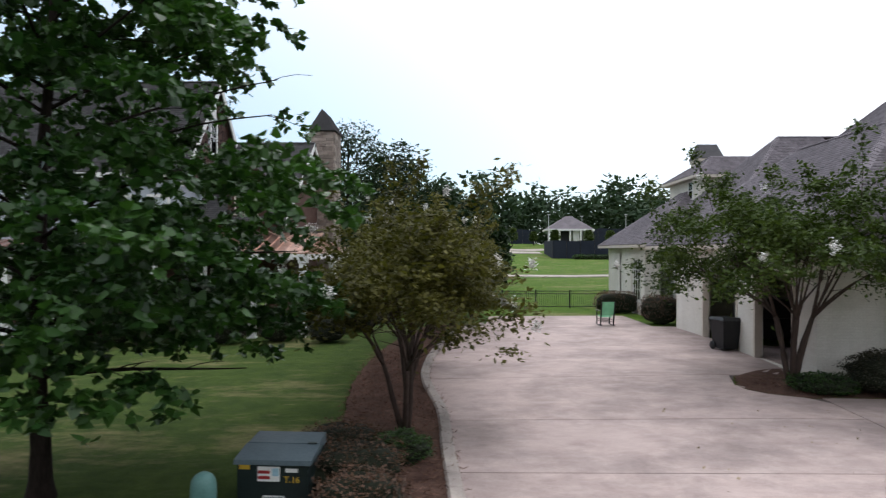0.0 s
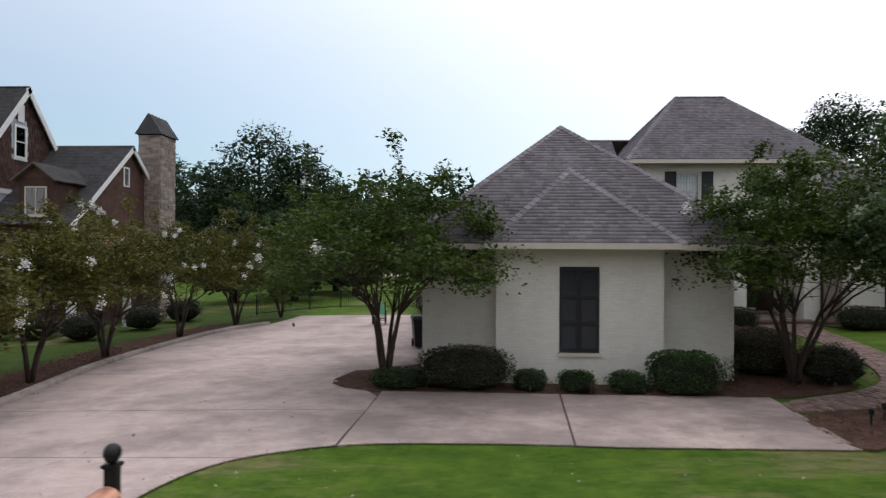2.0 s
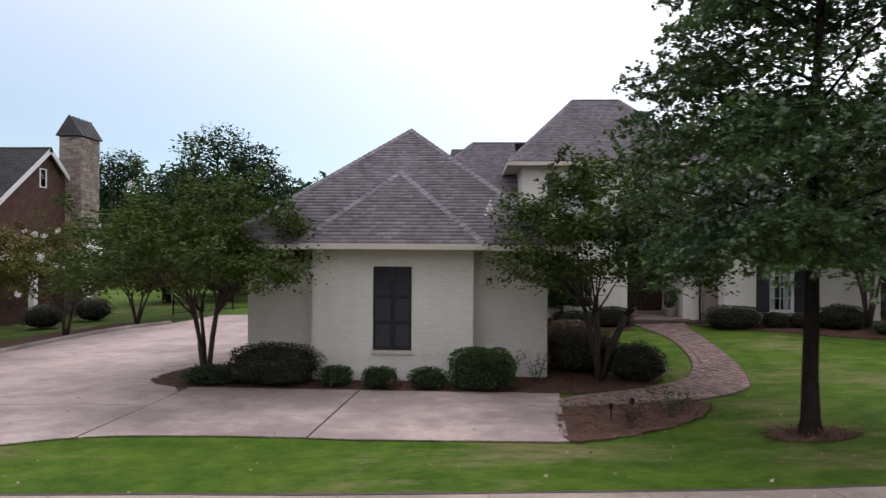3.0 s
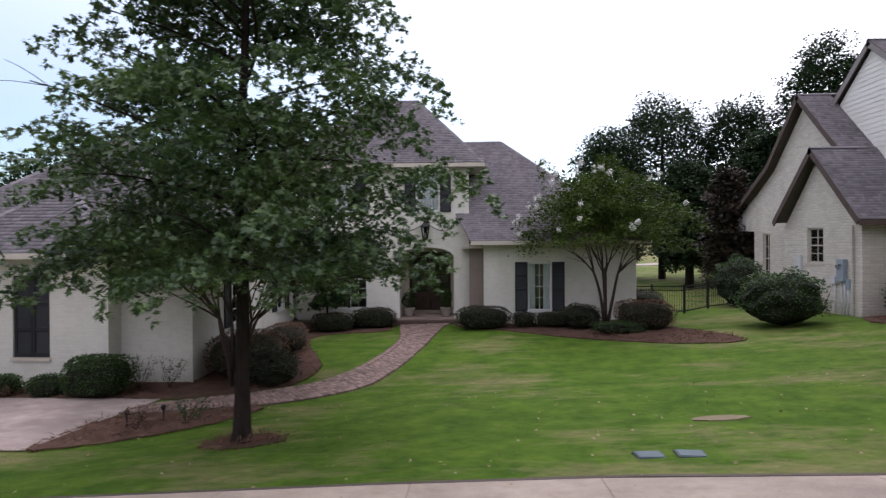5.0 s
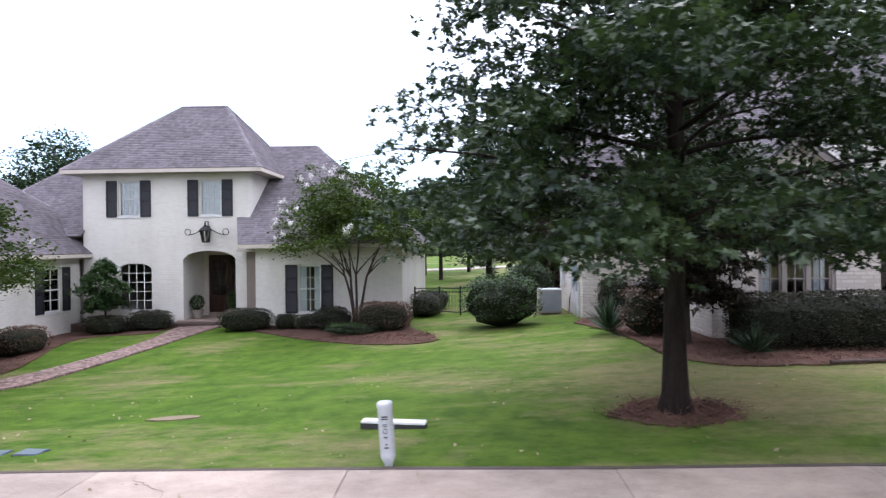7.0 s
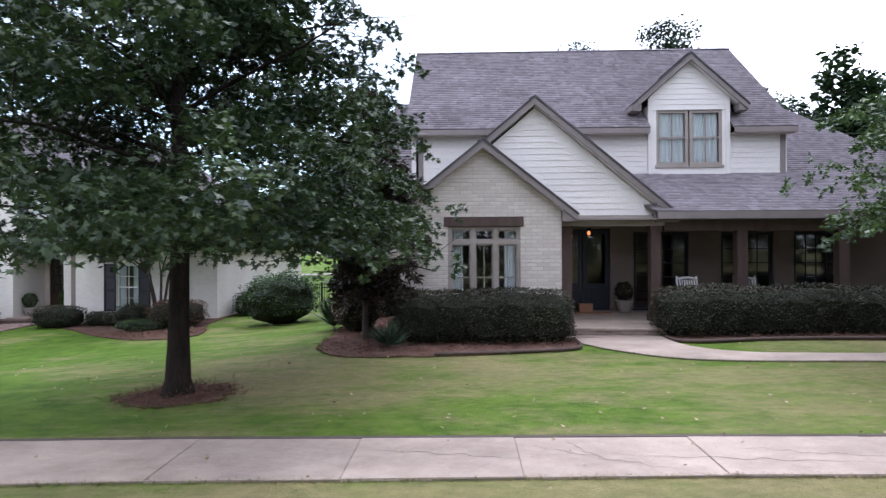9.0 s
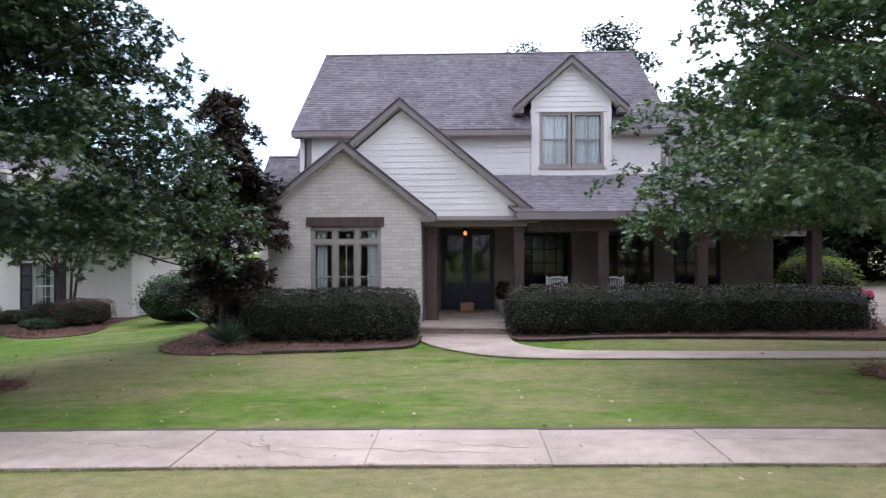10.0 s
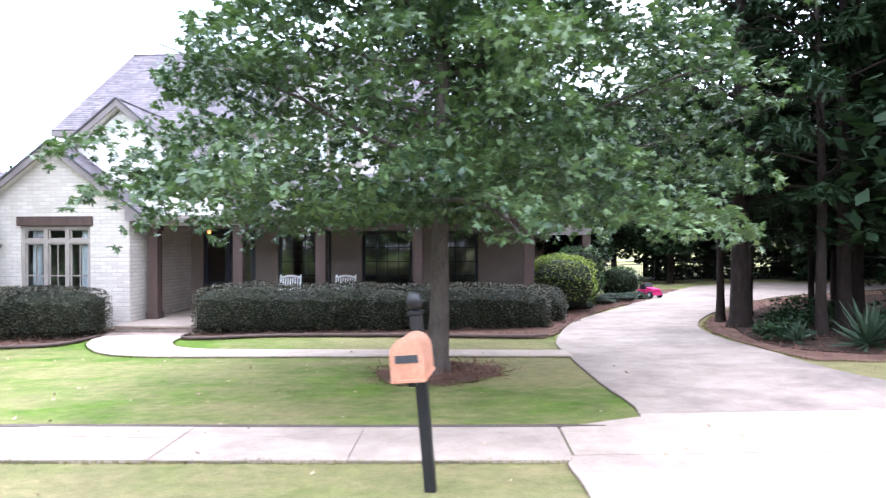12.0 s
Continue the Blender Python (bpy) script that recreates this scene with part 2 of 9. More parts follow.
def concrete(name, dark, light, stain=0.5, damp=None):
    """Poured concrete: pinkish grey, dark mildew stains and streaks, pitted."""
    m, n, l, b = shader(name)
    pos = n.new("ShaderNodeNewGeometry").outputs["Position"]
    big = noise_tex(n, l, pos, 0.42, 9, (1.0, 1.25, 1), 0.72)
    mid = noise_tex(n, l, pos, 2.2, 7, (0.8, 1.3, 1), 0.7)
    fine = noise_tex(n, l, pos, 70, 3)
    info = n.new("ShaderNodeObjectInfo").outputs["Random"]
    col = mix(n, l, ramp(n, l, mid, [(0.3, (0, 0, 0, 1)), (0.68, (1, 1, 1, 1))]), dark, light)
    if damp:
        where = n.new("ShaderNodeSeparateXYZ")
        l.new(pos, where.inputs[0])
        side = n.new("ShaderNodeMapRange")
        l.new(where.outputs[0], side.inputs[0])
        side.inputs[1].default_value, side.inputs[2].default_value = damp[0], damp[1]
        side.inputs[3].default_value, side.inputs[4].default_value = 0.0, damp[2]
        wet = n.new("ShaderNodeMath")
        wet.operation = "SUBTRACT"
        l.new(big, wet.inputs[0])
        l.new(side.outputs[0], wet.inputs[1])
        big = wet.outputs[0]
    mild = ramp(n, l, big, [(0.34, (1 - stain, 1 - stain, 1 - stain * 0.98, 1)), (0.56, (1, 1, 1, 1))])
    col = mix(n, l, 1.0, col, mild, "MULTIPLY")
    col = mix(n, l, 1.0, col, ramp(n, l, fine, [(0.3, (0.8, 0.8, 0.8, 1)), (0.6, (1.03, 1.03, 1.03, 1))]), "MULTIPLY")
    col = mix(n, l, 1.0, col, ramp(n, l, info, [(0, (0.9, 0.9, 0.9, 1)), (1, (1.04, 1.03, 1.02, 1))]), "MULTIPLY")
    l.new(col, b.inputs["Base Color"])
    b.inputs["Roughness"].default_value = 0.85
    bumped(n, l, b, fine, 0.25, 0.01)
    return m


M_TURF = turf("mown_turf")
M_DRIVE = concrete("driveway_concrete", (0.45, 0.345, 0.32, 1), (0.58, 0.465, 0.435, 1), 0.42, (6.3, 8.0, 0.11))
# M_WALK's concrete darkened: the tree shade on the second drive is in the colour
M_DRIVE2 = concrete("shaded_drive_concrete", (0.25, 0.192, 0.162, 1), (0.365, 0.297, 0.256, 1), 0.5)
M_WALK = concrete("sidewalk_concrete", (0.33, 0.258, 0.214, 1), (0.445, 0.363, 0.304, 1), 0.35)
M_KERB = concrete("kerb_concrete", (0.36, 0.31, 0.28, 1), (0.52, 0.45, 0.41, 1), 0.5)
M_SEAM = plain("sandy_joint", (0.13, 0.105, 0.09, 1), (0.24, 0.2, 0.17, 1), 0.9)
M_JOINT = plain("joint_filler", (0.07, 0.055, 0.05, 1), (0.14, 0.11, 0.10, 1), 0.9)
M_MULCH = plain("pine_straw_mulch", (0.065, 0.036, 0.028, 1), (0.21, 0.125, 0.098, 1), 0.95, 2.5, 26, 0.9, vary=0.3, spec=0.1)
# darker copy of the straw bed: shade under the wood as base colour
M_WOODSHADE = plain("shaded_wood_floor", (0.018, 0.012, 0.010, 1), (0.07, 0.046, 0.036, 1), 0.95, 3, 30, 0.9, spec=0.1)
M_STRAW = plain("loose_pine_straw", (0.09, 0.045, 0.033, 1), (0.32, 0.19, 0.14, 1), 0.95, 2.5, 26, 0.0, vary=0.5, spec=0.1)
M_PAVER = plain("paver_brick", (0.22, 0.135, 0.115, 1), (0.44, 0.32, 0.285, 1), 0.85, 6, 40, 0.3, vary=0.5)
M_ASPHALT = plain("street_asphalt", (0.04, 0.04, 0.042, 1), (0.075, 0.075, 0.075, 1), 0.9, 1.2, 60, 0.5)
M_BRICKW = brickwork("painted_white_brick", (0.65, 0.615, 0.565, 1), (0.76, 0.735, 0.685, 1), (0.65, 0.62, 0.565, 1), 0.4, 0.65)
M_BRICKB = brickwork("slurried_beige_brick", (0.50, 0.445, 0.40, 1), (0.68, 0.63, 0.575, 1), (0.45, 0.40, 0.355, 1), 0.95, 0.5, 0.095, 0.29, 0.012)
M_STEPBR = brickwork("step_brick", (0.16, 0.11, 0.09, 1), (0.36, 0.27, 0.23, 1), (0.33, 0.3, 0.27, 1), 0.9, 0.2)
M_TAN = plain("tan_plaster", (0.20, 0.16, 0.137, 1), (0.26, 0.215, 0.185, 1), 0.8)
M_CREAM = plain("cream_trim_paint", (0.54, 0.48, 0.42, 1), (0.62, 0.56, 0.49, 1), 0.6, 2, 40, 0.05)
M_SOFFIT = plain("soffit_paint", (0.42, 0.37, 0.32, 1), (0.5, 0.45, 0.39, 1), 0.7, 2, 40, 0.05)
M_TAUPE = plain("taupe_trim_paint", (0.185, 0.16, 0.155, 1), (0.25, 0.22, 0.215, 1), 0.6, 2, 40, 0.1)
M_BROWNT = plain("brown_stained_timber", (0.055, 0.035, 0.03, 1), (0.105, 0.07, 0.06, 1), 0.7, 2, 30, 0.3, stretch=(3, 3, 0.5))
M_GREYT = plain("grey_beam_timber", (0.27, 0.235, 0.21, 1), (0.36, 0.32, 0.29, 1), 0.7, 2, 30, 0.2)
M_SIDING = plain("white_lap_siding", (0.72, 0.69, 0.67, 1), (0.8, 0.775, 0.75, 1), 0.65, 1.2, 40, 0.08, vary=0.07)
M_SIDEBLUE = plain("blue_grey_siding", (0.37, 0.42, 0.48, 1), (0.46, 0.50, 0.56, 1), 0.65, 1.2, 40, 0.08, vary=0.08)
M_SHAKE = plain("brown_wood_shake", (0.05, 0.024, 0.018, 1), (0.13, 0.07, 0.055, 1), 0.85, 3, 30, 0.4, vary=0.55)
M_WHITE = plain("white_paint", (0.70, 0.70, 0.69, 1), (0.80, 0.80, 0.79, 1), 0.5, 2, 40, 0.03)
M_SHINGLE = plain("grey_brown_shingle", (0.17, 0.15, 0.167, 1), (0.30, 0.268, 0.295, 1), 0.9, 0.6, 40, 0.5, vary=0.36)
M_SHINGLE1 = plain("dark_grey_shingle", (0.06, 0.058, 0.064, 1), (0.13, 0.125, 0.13, 1), 0.9, 1.1, 55, 0.5, vary=0.35)
M_DECK = plain("roof_underlay", (0.11, 0.09, 0.08, 1), (0.16, 0.135, 0.12, 1), 0.95)
M_SHUTTER = plain("charcoal_shutter_paint", (0.013, 0.014, 0.019, 1), (0.026, 0.027, 0.034, 1), 0.5, 2, 40, 0.05)
M_GLASS = glazing("window_glass")
M_CURTAIN = plain("pale_curtain", (0.82, 0.86, 0.9, 1), (0.9, 0.93, 0.95, 1), 0.9, 3, 40, 0.1)
M_DOORW = plain("dark_mahogany", (0.022, 0.011, 0.009, 1), (0.05, 0.024, 0.018, 1), 0.35, 3, 30, 0.1, stretch=(4, 4, 0.5))
M_DOORB = plain("navy_door_paint", (0.012, 0.015, 0.026, 1), (0.022, 0.026, 0.042, 1), 0.35, 2, 30, 0.05)
M_BLACK = plain("black_metal", (0.008, 0.008, 0.009, 1), (0.018, 0.018, 0.02, 1), 0.45, 3, 40, 0.05)
M_STONE = plain("stacked_stone", (0.26, 0.20, 0.17, 1), (0.48, 0.41, 0.36, 1), 0.85, 2, 20, 0.5, vary=0.45)
M_COPPER = plain("copper_roof", (0.36, 0.17, 0.11, 1), (0.85, 0.62, 0.52, 1), 0.28, 1.5, 25, 0.05, 0.9)
M_COPPERBOX = plain("copper_mailbox_metal", (0.60, 0.27, 0.17, 1), (0.80, 0.42, 0.29, 1), 0.38, 4, 30, 0.05, 0.55)
M_BARK = plain("oak_bark", (0.012, 0.009, 0.008, 1), (0.042, 0.032, 0.028, 1), 0.95, 4, 22, 1.0, stretch=(2.5, 2.5, 0.5), spec=0.1)
M_BARKL = plain("grey_oak_bark", (0.05, 0.041, 0.036, 1), (0.125, 0.105, 0.092, 1), 0.95, 4, 22, 1.0, stretch=(2.5, 2.5, 0.9), spec=0.1)
M_BARKC = plain("crape_myrtle_bark", (0.026, 0.017, 0.014, 1), (0.085, 0.057, 0.047, 1), 0.8, 4, 22, 0.4, stretch=(2, 2, 0.4))
M_OAK = leafy("oak_leaf", (0.011, 0.035, 0.020, 1), (0.128, 0.192, 0.066, 1), 0.4, 0.22, 0.4)
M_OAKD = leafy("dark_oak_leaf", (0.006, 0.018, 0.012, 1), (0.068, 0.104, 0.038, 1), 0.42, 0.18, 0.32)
M_MAPLE = leafy("broad_leaf", (0.012, 0.042, 0.010, 1), (0.064, 0.15, 0.028, 1), 0.35, 0.26, 0.5)
M_CRAPE = leafy("crape_leaf", (0.02, 0.038, 0.009, 1), (0.088, 0.125, 0.026, 1), 0.55, 0.3, 0.15)
M_CRAPEW = leafy("crape_leaf_warm", (0.035, 0.036, 0.010, 1), (0.165, 0.15, 0.036, 1), 0.55, 0.3, 0.15)
M_FLOWER = plain("white_blossom", (0.7, 0.68, 0.66, 1), (0.85, 0.84, 0.82, 1), 0.8, 20, 60, 0.0)
M_MAGN = leafy("magnolia_leaf", (0.011, 0.012, 0.009, 1), (0.062, 0.04, 0.027, 1), 0.45, 0.08, 0.25)
M_HEDGE = leafy("holly_hedge_leaf", (0.012, 0.013, 0.009, 1), (0.072, 0.066, 0.038, 1), 0.5, 0.1, 0.3)
M_SHRUB = leafy("shrub_leaf", (0.012, 0.034, 0.009, 1), (0.055, 0.11, 0.022, 1), 0.45, 0.2)
M_SHRUBL = leafy("lime_shrub_leaf", (0.075, 0.115, 0.014, 1), (0.30, 0.36, 0.05, 1), 0.5, 0.3)
M_RUSSET = leafy("russet_shrub_leaf", (0.035, 0.024, 0.015, 1), (0.19, 0.095, 0.06, 1), 0.5, 0.2)
M_YUCCA = leafy("grey_green_frond", (0.02, 0.04, 0.024, 1), (0.06, 0.095, 0.06, 1), 0.5, 0.1, 0.3)
M_FOREST = leafy("forest_leaf", (0.009, 0.022, 0.010, 1), (0.031, 0.058, 0.022, 1), 0.6, 0.15, 0.2)
M_FARWOOD = leafy("far_wood_leaf", (0.026, 0.05, 0.028, 1), (0.06, 0.095, 0.05, 1), 0.7, 0.1, 0.1)
# near-black: the shade deep inside shrubs and hedges, as a colour
M_CORE = plain("inner_shade", (0.006, 0.009, 0.004, 1), (0.016, 0.02, 0.009, 1), 0.95)
M_BLADE = turf("grass_blade")


# ---- mesh helpers ----
def part(name, bm, material, parent=None, label=""):
    me = bpy.data.meshes.new(name)
    bmesh.ops.recalc_face_normals(bm, faces=bm.faces)
    bm.to_mesh(me)
    bm.free()
    me.materials.append(material)
    ob = new(name, me)
    ob.parent = parent
    if label:
        ob["label"] = label
    return ob


def raw(name, verts, faces, material, parent=None, label="", kind=""):
    me = bpy.data.meshes.new(name)
    me.from_pydata([tuple(v) for v in verts], [], [tuple(f) for f in faces])
    me.materials.append(material)
    ob = new(name, me)
    ob.parent = parent
    if label:
        ob["label"] = label
    if kind:
        ob["kind"] = kind
    return ob


def quick(name, verts, sides, material, parent=None):
    """A mesh from an array of vertices, used in order, sides of them to a face."""
    verts = np.asarray(verts, np.float32).reshape(-1, 3)
    count = len(verts) // sides
    me = bpy.data.meshes.new(name)
    me.vertices.add(len(verts))
    me.vertices.foreach_set("co", verts.ravel())
    me.loops.add(len(verts))
    me.loops.foreach_set("vertex_index", np.arange(len(verts), dtype=np.int32))
    me.polygons.add(count)
    me.polygons.foreach_set("loop_start", np.arange(0, len(verts), sides, dtype=np.int32))
    me.update(calc_edges=True)
    me.materials.append(material)
    ob = new(name, me)
    ob.parent = parent
    return ob


def thing(name, label, category, group="", at=(0, 0, 0), turn=0.0, kind=""):
    ob = new(name)
    ob.matrix_basis = pose(*at, 0, 0, turn)
    return tagged(ob, label, category, group, kind)


def box(bm, x0, x1, y0, y1, z0, z1, bevel=0.0):
    vs = [bm.verts.new(p) for p in ((x0, y0, z0), (x1, y0, z0), (x1, y1, z0), (x0, y1, z0), (x0, y0, z1), (x1, y0, z1), (x1, y1, z1), (x0, y1, z1))]
    fs = [bm.faces.new([vs[i] for i in f]) for f in ((0, 3, 2, 1), (4, 5, 6, 7), (0, 1, 5, 4), (1, 2, 6, 5), (2, 3, 7, 6), (3, 0, 4, 7))]
    if bevel:
        bmesh.ops.bevel(bm, geom=list({e for f in fs for e in f.edges}), offset=bevel, segments=2, affect="EDGES")
    return bm


def boxes(*specs, bevel=0.0):
    bm = bmesh.new()
    for s in specs:
        box(bm, *s, bevel)
    return bm


def prism(bm, bottom, top):
    """A solid between two outlines with as many corners each."""
    a = [bm.verts.new(p) for p in bottom]
    b = [bm.verts.new(p) for p in top]
    bm.faces.new(a[::-1])
    bm.faces.new(b)
    for i in range(len(a)):
        j = (i + 1) % len(a)
        bm.faces.new((a[i], a[j], b[j], b[i]))
    return bm


def lathe(profile, sides=20):
    """A solid of revolution from (radius, height) pairs."""
    bm = bmesh.new()
    rings = [[bm.verts.new((r * math.cos(2 * math.pi * k / sides), r * math.sin(2 * math.pi * k / sides), z)) for k in range(sides)] for r, z in profile]
    for a, b in zip(rings, rings[1:]):
        for k in range(sides):
            bm.faces.new((a[k], a[(k + 1) % sides], b[(k + 1) % sides], b[k]))
    bm.faces.new(rings[0][::-1])
    bm.faces.new(rings[-1])
    return bm


def tube_arrays(paths, sides=7):
    """Vertices and faces of tapered tubes along paths of ((x, y, z), radius)."""
    verts, faces = [], []
    for path in paths:
        start = len(verts)
        pts = [Vector(p) for p, r in path]
        for i, (p, r) in enumerate(path):
            d = (pts[min(i + 1, len(pts) - 1)] - pts[max(i - 1, 0)]).normalized()
            u = d.orthogonal().normalized() if abs(d.z) > 0.9 else d.cross(Vector((0, 0, 1))).normalized()
            w = d.cross(u)
            for k in range(sides):
                a = 2 * math.pi * k / sides
                verts.append(pts[i] + (u * math.cos(a) + w * math.sin(a)) * r)
        for i in range(len(path) - 1):
            for k in range(sides):
                a, b = start + i * sides + k, start + i * sides + (k + 1) % sides
                faces.append((a, b, b + sides, a + sides))
        faces.append(tuple(range(start, start + sides))[::-1])
        faces.append(tuple(range(start + (len(path) - 1) * sides, start + len(path) * sides)))
    return verts, faces


def smooth(ob):
    ob.data.polygons.foreach_set("use_smooth", [True] * len(ob.data.polygons))
    return ob


# ---- the lie of the land ----
GX = [-60, -14, -2, 6, 12, 17, 22, 26, 31, 36, 43, 50, 58, 75, 110]
GY = [-6, 6, 9, 14, 22, 35, 70, 105, 150, 260]
GZ = np.array([
    [-1.3, -.98, -.75, -.5, -.28, 0, .2, .34, .52, .64, .76, .93, 1.13, 1.4, 1.8],
    [-1.2, -.85, -.62, -.38, -.15, .1, .32, .46, .63, .76, .88, 1.05, 1.25, 1.5, 1.9],
    [-1.2, -.85, -.58, -.44, -.44, -.28, .1, .28, .58, .85, .93, 1.12, 1.3, 1.6, 2],
    [-1.2, -.9, -.66, -.4, -.42, -.42, -.25, -.06, .4, .85, .95, 1.1, 1.25, 1.6, 2],
    [-1.2, -.9, -.58, -.33, -.28, -.15, .05, .15, .35, .7, .9, 1, 1.2, 1.6, 2],
    [-1.2, -.9, -.65, -.6, -.5, -.3, 0, 0, .1, .4, .6, .8, 1, 1.5, 2],
    [-.2, -.2, -.2, -.2, -.2, -.1, 0, .2, .3, .5, .6, .8, 1, 1.5, 2],
    [1.5] * 15, [4.6] * 15, [6.0] * 15])


def ground_at(x, y):
    i = min(max(int(np.searchsorted(GX, x)) - 1, 0), len(GX) - 2)
    j = min(max(int(np.searchsorted(GY, y)) - 1, 0), len(GY) - 2)
    u = min(max((x - GX[i]) / (GX[i + 1] - GX[i]), 0), 1)
    v = min(max((y - GY[j]) / (GY[j + 1] - GY[j]), 0), 1)
    return float((GZ[j, i] * (1 - u) + GZ[j, i + 1] * u) * (1 - v) + (GZ[j + 1, i] * (1 - u) + GZ[j + 1, i + 1] * u) * v)


def line_between(a, b, step):
    return list(np.linspace(a, b, max(1, round((b - a) / step)), endpoint=False))


xs = [-3000, -900, -400, -200, -120] + line_between(-90, -20, 4) + line_between(-20, 66, 1) + line_between(66, 140, 4) + [140, 200, 400, 900, 3000]
ys = [-3000, -800, -200, -60, -25, -12] + line_between(-8, 40, 1) + line_between(40, 160, 5) + [160, 200, 260, 400, 900, 3000]
gv = [(x, y, ground_at(x, y)) for y in ys for x in xs]
gf = [(j * len(xs) + i, j * len(xs) + i + 1, (j + 1) * len(xs) + i + 1, (j + 1) * len(xs) + i) for j in range(len(ys) - 1) for i in range(len(xs) - 1)]
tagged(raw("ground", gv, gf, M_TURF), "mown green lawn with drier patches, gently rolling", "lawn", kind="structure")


def curved(points, steps=5):
    """Points of a smooth line through the given ones."""
    p = [np.array(q, float) for q in points]
    p = [2 * p[0] - p[1]] + p + [2 * p[-1] - p[-2]]
    out = []
    for i in range(1, len(p) - 2):
        for s in range(steps):
            t = s / steps
            out.append(tuple(0.5 * (2 * p[i] + (p[i + 1] - p[i - 1]) * t + (2 * p[i - 1] - 5 * p[i] + 4 * p[i + 1] - p[i + 2]) * t * t + (3 * p[i] - p[i - 1] - 3 * p[i + 1] + p[i + 2]) * t ** 3)))
    return out + [tuple(p[-2])]


PAVED = []


def draped(name, outline, material, rise, thick=0.12, parent=None, label="", kind="", wobble=0.0):
    """A slab with that outline that follows the land, its top rise metres above it."""
    PAVED.append(np.array(outline, float))
    bm = bmesh.new()
    bm.faces.new([bm.verts.new((x, y, 0)) for x, y in outline])
    bmesh.ops.triangulate(bm, faces=bm.faces[:])
    for axis in (0, 1):
        lo, hi = min(p[axis] for p in outline), max(p[axis] for p in outline)
        for c in range(math.ceil(lo + 0.02), math.ceil(hi - 0.02)):
            n = Vector((1, 0, 0)) if axis == 0 else Vector((0, 1, 0))
            bmesh.ops.bisect_plane(bm, geom=bm.verts[:] + bm.edges[:] + bm.faces[:], plane_co=n * c, plane_no=n)
    bmesh.ops.recalc_face_normals(bm, faces=bm.faces)
    if bm.faces[:][0].normal.z < 0:
        bmesh.ops.reverse_faces(bm, faces=bm.faces[:])
    ex = bmesh.ops.extrude_face_region(bm, geom=bm.faces[:])
    top = {v for v in ex["geom"] if isinstance(v, bmesh.types.BMVert)}
    for v in bm.verts:
        z = ground_at(v.co.x, v.co.y) + (wobble * noise.noise(Vector((v.co.x * 2, v.co.y * 2, 3))) if wobble else 0)
        v.co.z = z + rise - (0 if v in top else thick)
    ob = part(name, bm, material, parent, label)
    if kind:
        ob["kind"] = kind
    return ob


# ---- house helpers ----
class Face:
    """One upright face of a house: u runs along it, d goes inwards."""

    def __init__(self, side, at):
        self.side, self.at = side, at

    def p(self, u, z, d=0.0):
        if self.side == "front":
            return (u, self.at + d, z)
        if self.side == "west":
            return (self.at + d, u, z)
        return (self.at - d, u, z)

    def block(self, bm, u0, u1, z0, z1, d0, d1):
        return prism(bm, [self.p(u0, z0, d0), self.p(u1, z0, d0), self.p(u1, z0, d1), self.p(u0, z0, d1)], [self.p(u0, z1, d0), self.p(u1, z1, d0), self.p(u1, z1, d1), self.p(u0, z1, d1)])

    def slab(self, bm, outline, d0, d1):
        return prism(bm, [self.p(u, z, d0) for u, z in outline], [self.p(u, z, d1) for u, z in outline])


def wall(house, face, u0, u1, z0, z1, material, holes=(), thick=0.25, gable=(), name="wall", label=""):
    """A wall with openings (u0, u1, z0, z1); gable: corners of the outline above z1."""
    bm = bmesh.new()
    us = sorted({u0, u1, *[h[0] for h in holes], *[h[1] for h in holes]})
    for a, b in zip(us, us[1:]):
        cuts = sorted([(h[2], h[3]) for h in holes if h[0] <= a + 1e-6 and h[1] >= b - 1e-6])
        z = z0
        for lo, hi in cuts:
            if lo > z + 1e-4:
                face.block(bm, a, b, z, lo, 0, thick)
            z = hi
        if z1 > z + 1e-4:
            face.block(bm, a, b, z, z1, 0, thick)
    if gable:
        face.slab(bm, gable, 0, thick)
    bmesh.ops.remove_doubles(bm, verts=bm.verts, dist=0.0005)
    return part(name, bm, material, house, label)


def arch_fill(house, face, u0, u1, spring, crown, top, material, thick=0.25):
    """The masonry over a segmental arch, from its springing to top."""
    c, n = (u0 + u1) / 2, 12
    pts = [(u0, top), (u0, spring)]
    for k in range(1, n):
        a = -1 + 2 * k / n
        pts.append((c + a * (u1 - u0) / 2, spring + (crown - spring) * math.sqrt(max(0, 1 - a * a)) ** 1.2))
    pts += [(u1, spring), (u1, top)]
    bm = bmesh.new()
    for (ua, za), (ub, zb) in zip(pts[1:-1], pts[2:-1]):
        face.slab(bm, [(ua, za), (ub, zb), (ub, top), (ua, top)], 0, thick)
    return part("arch", bm, material, house)


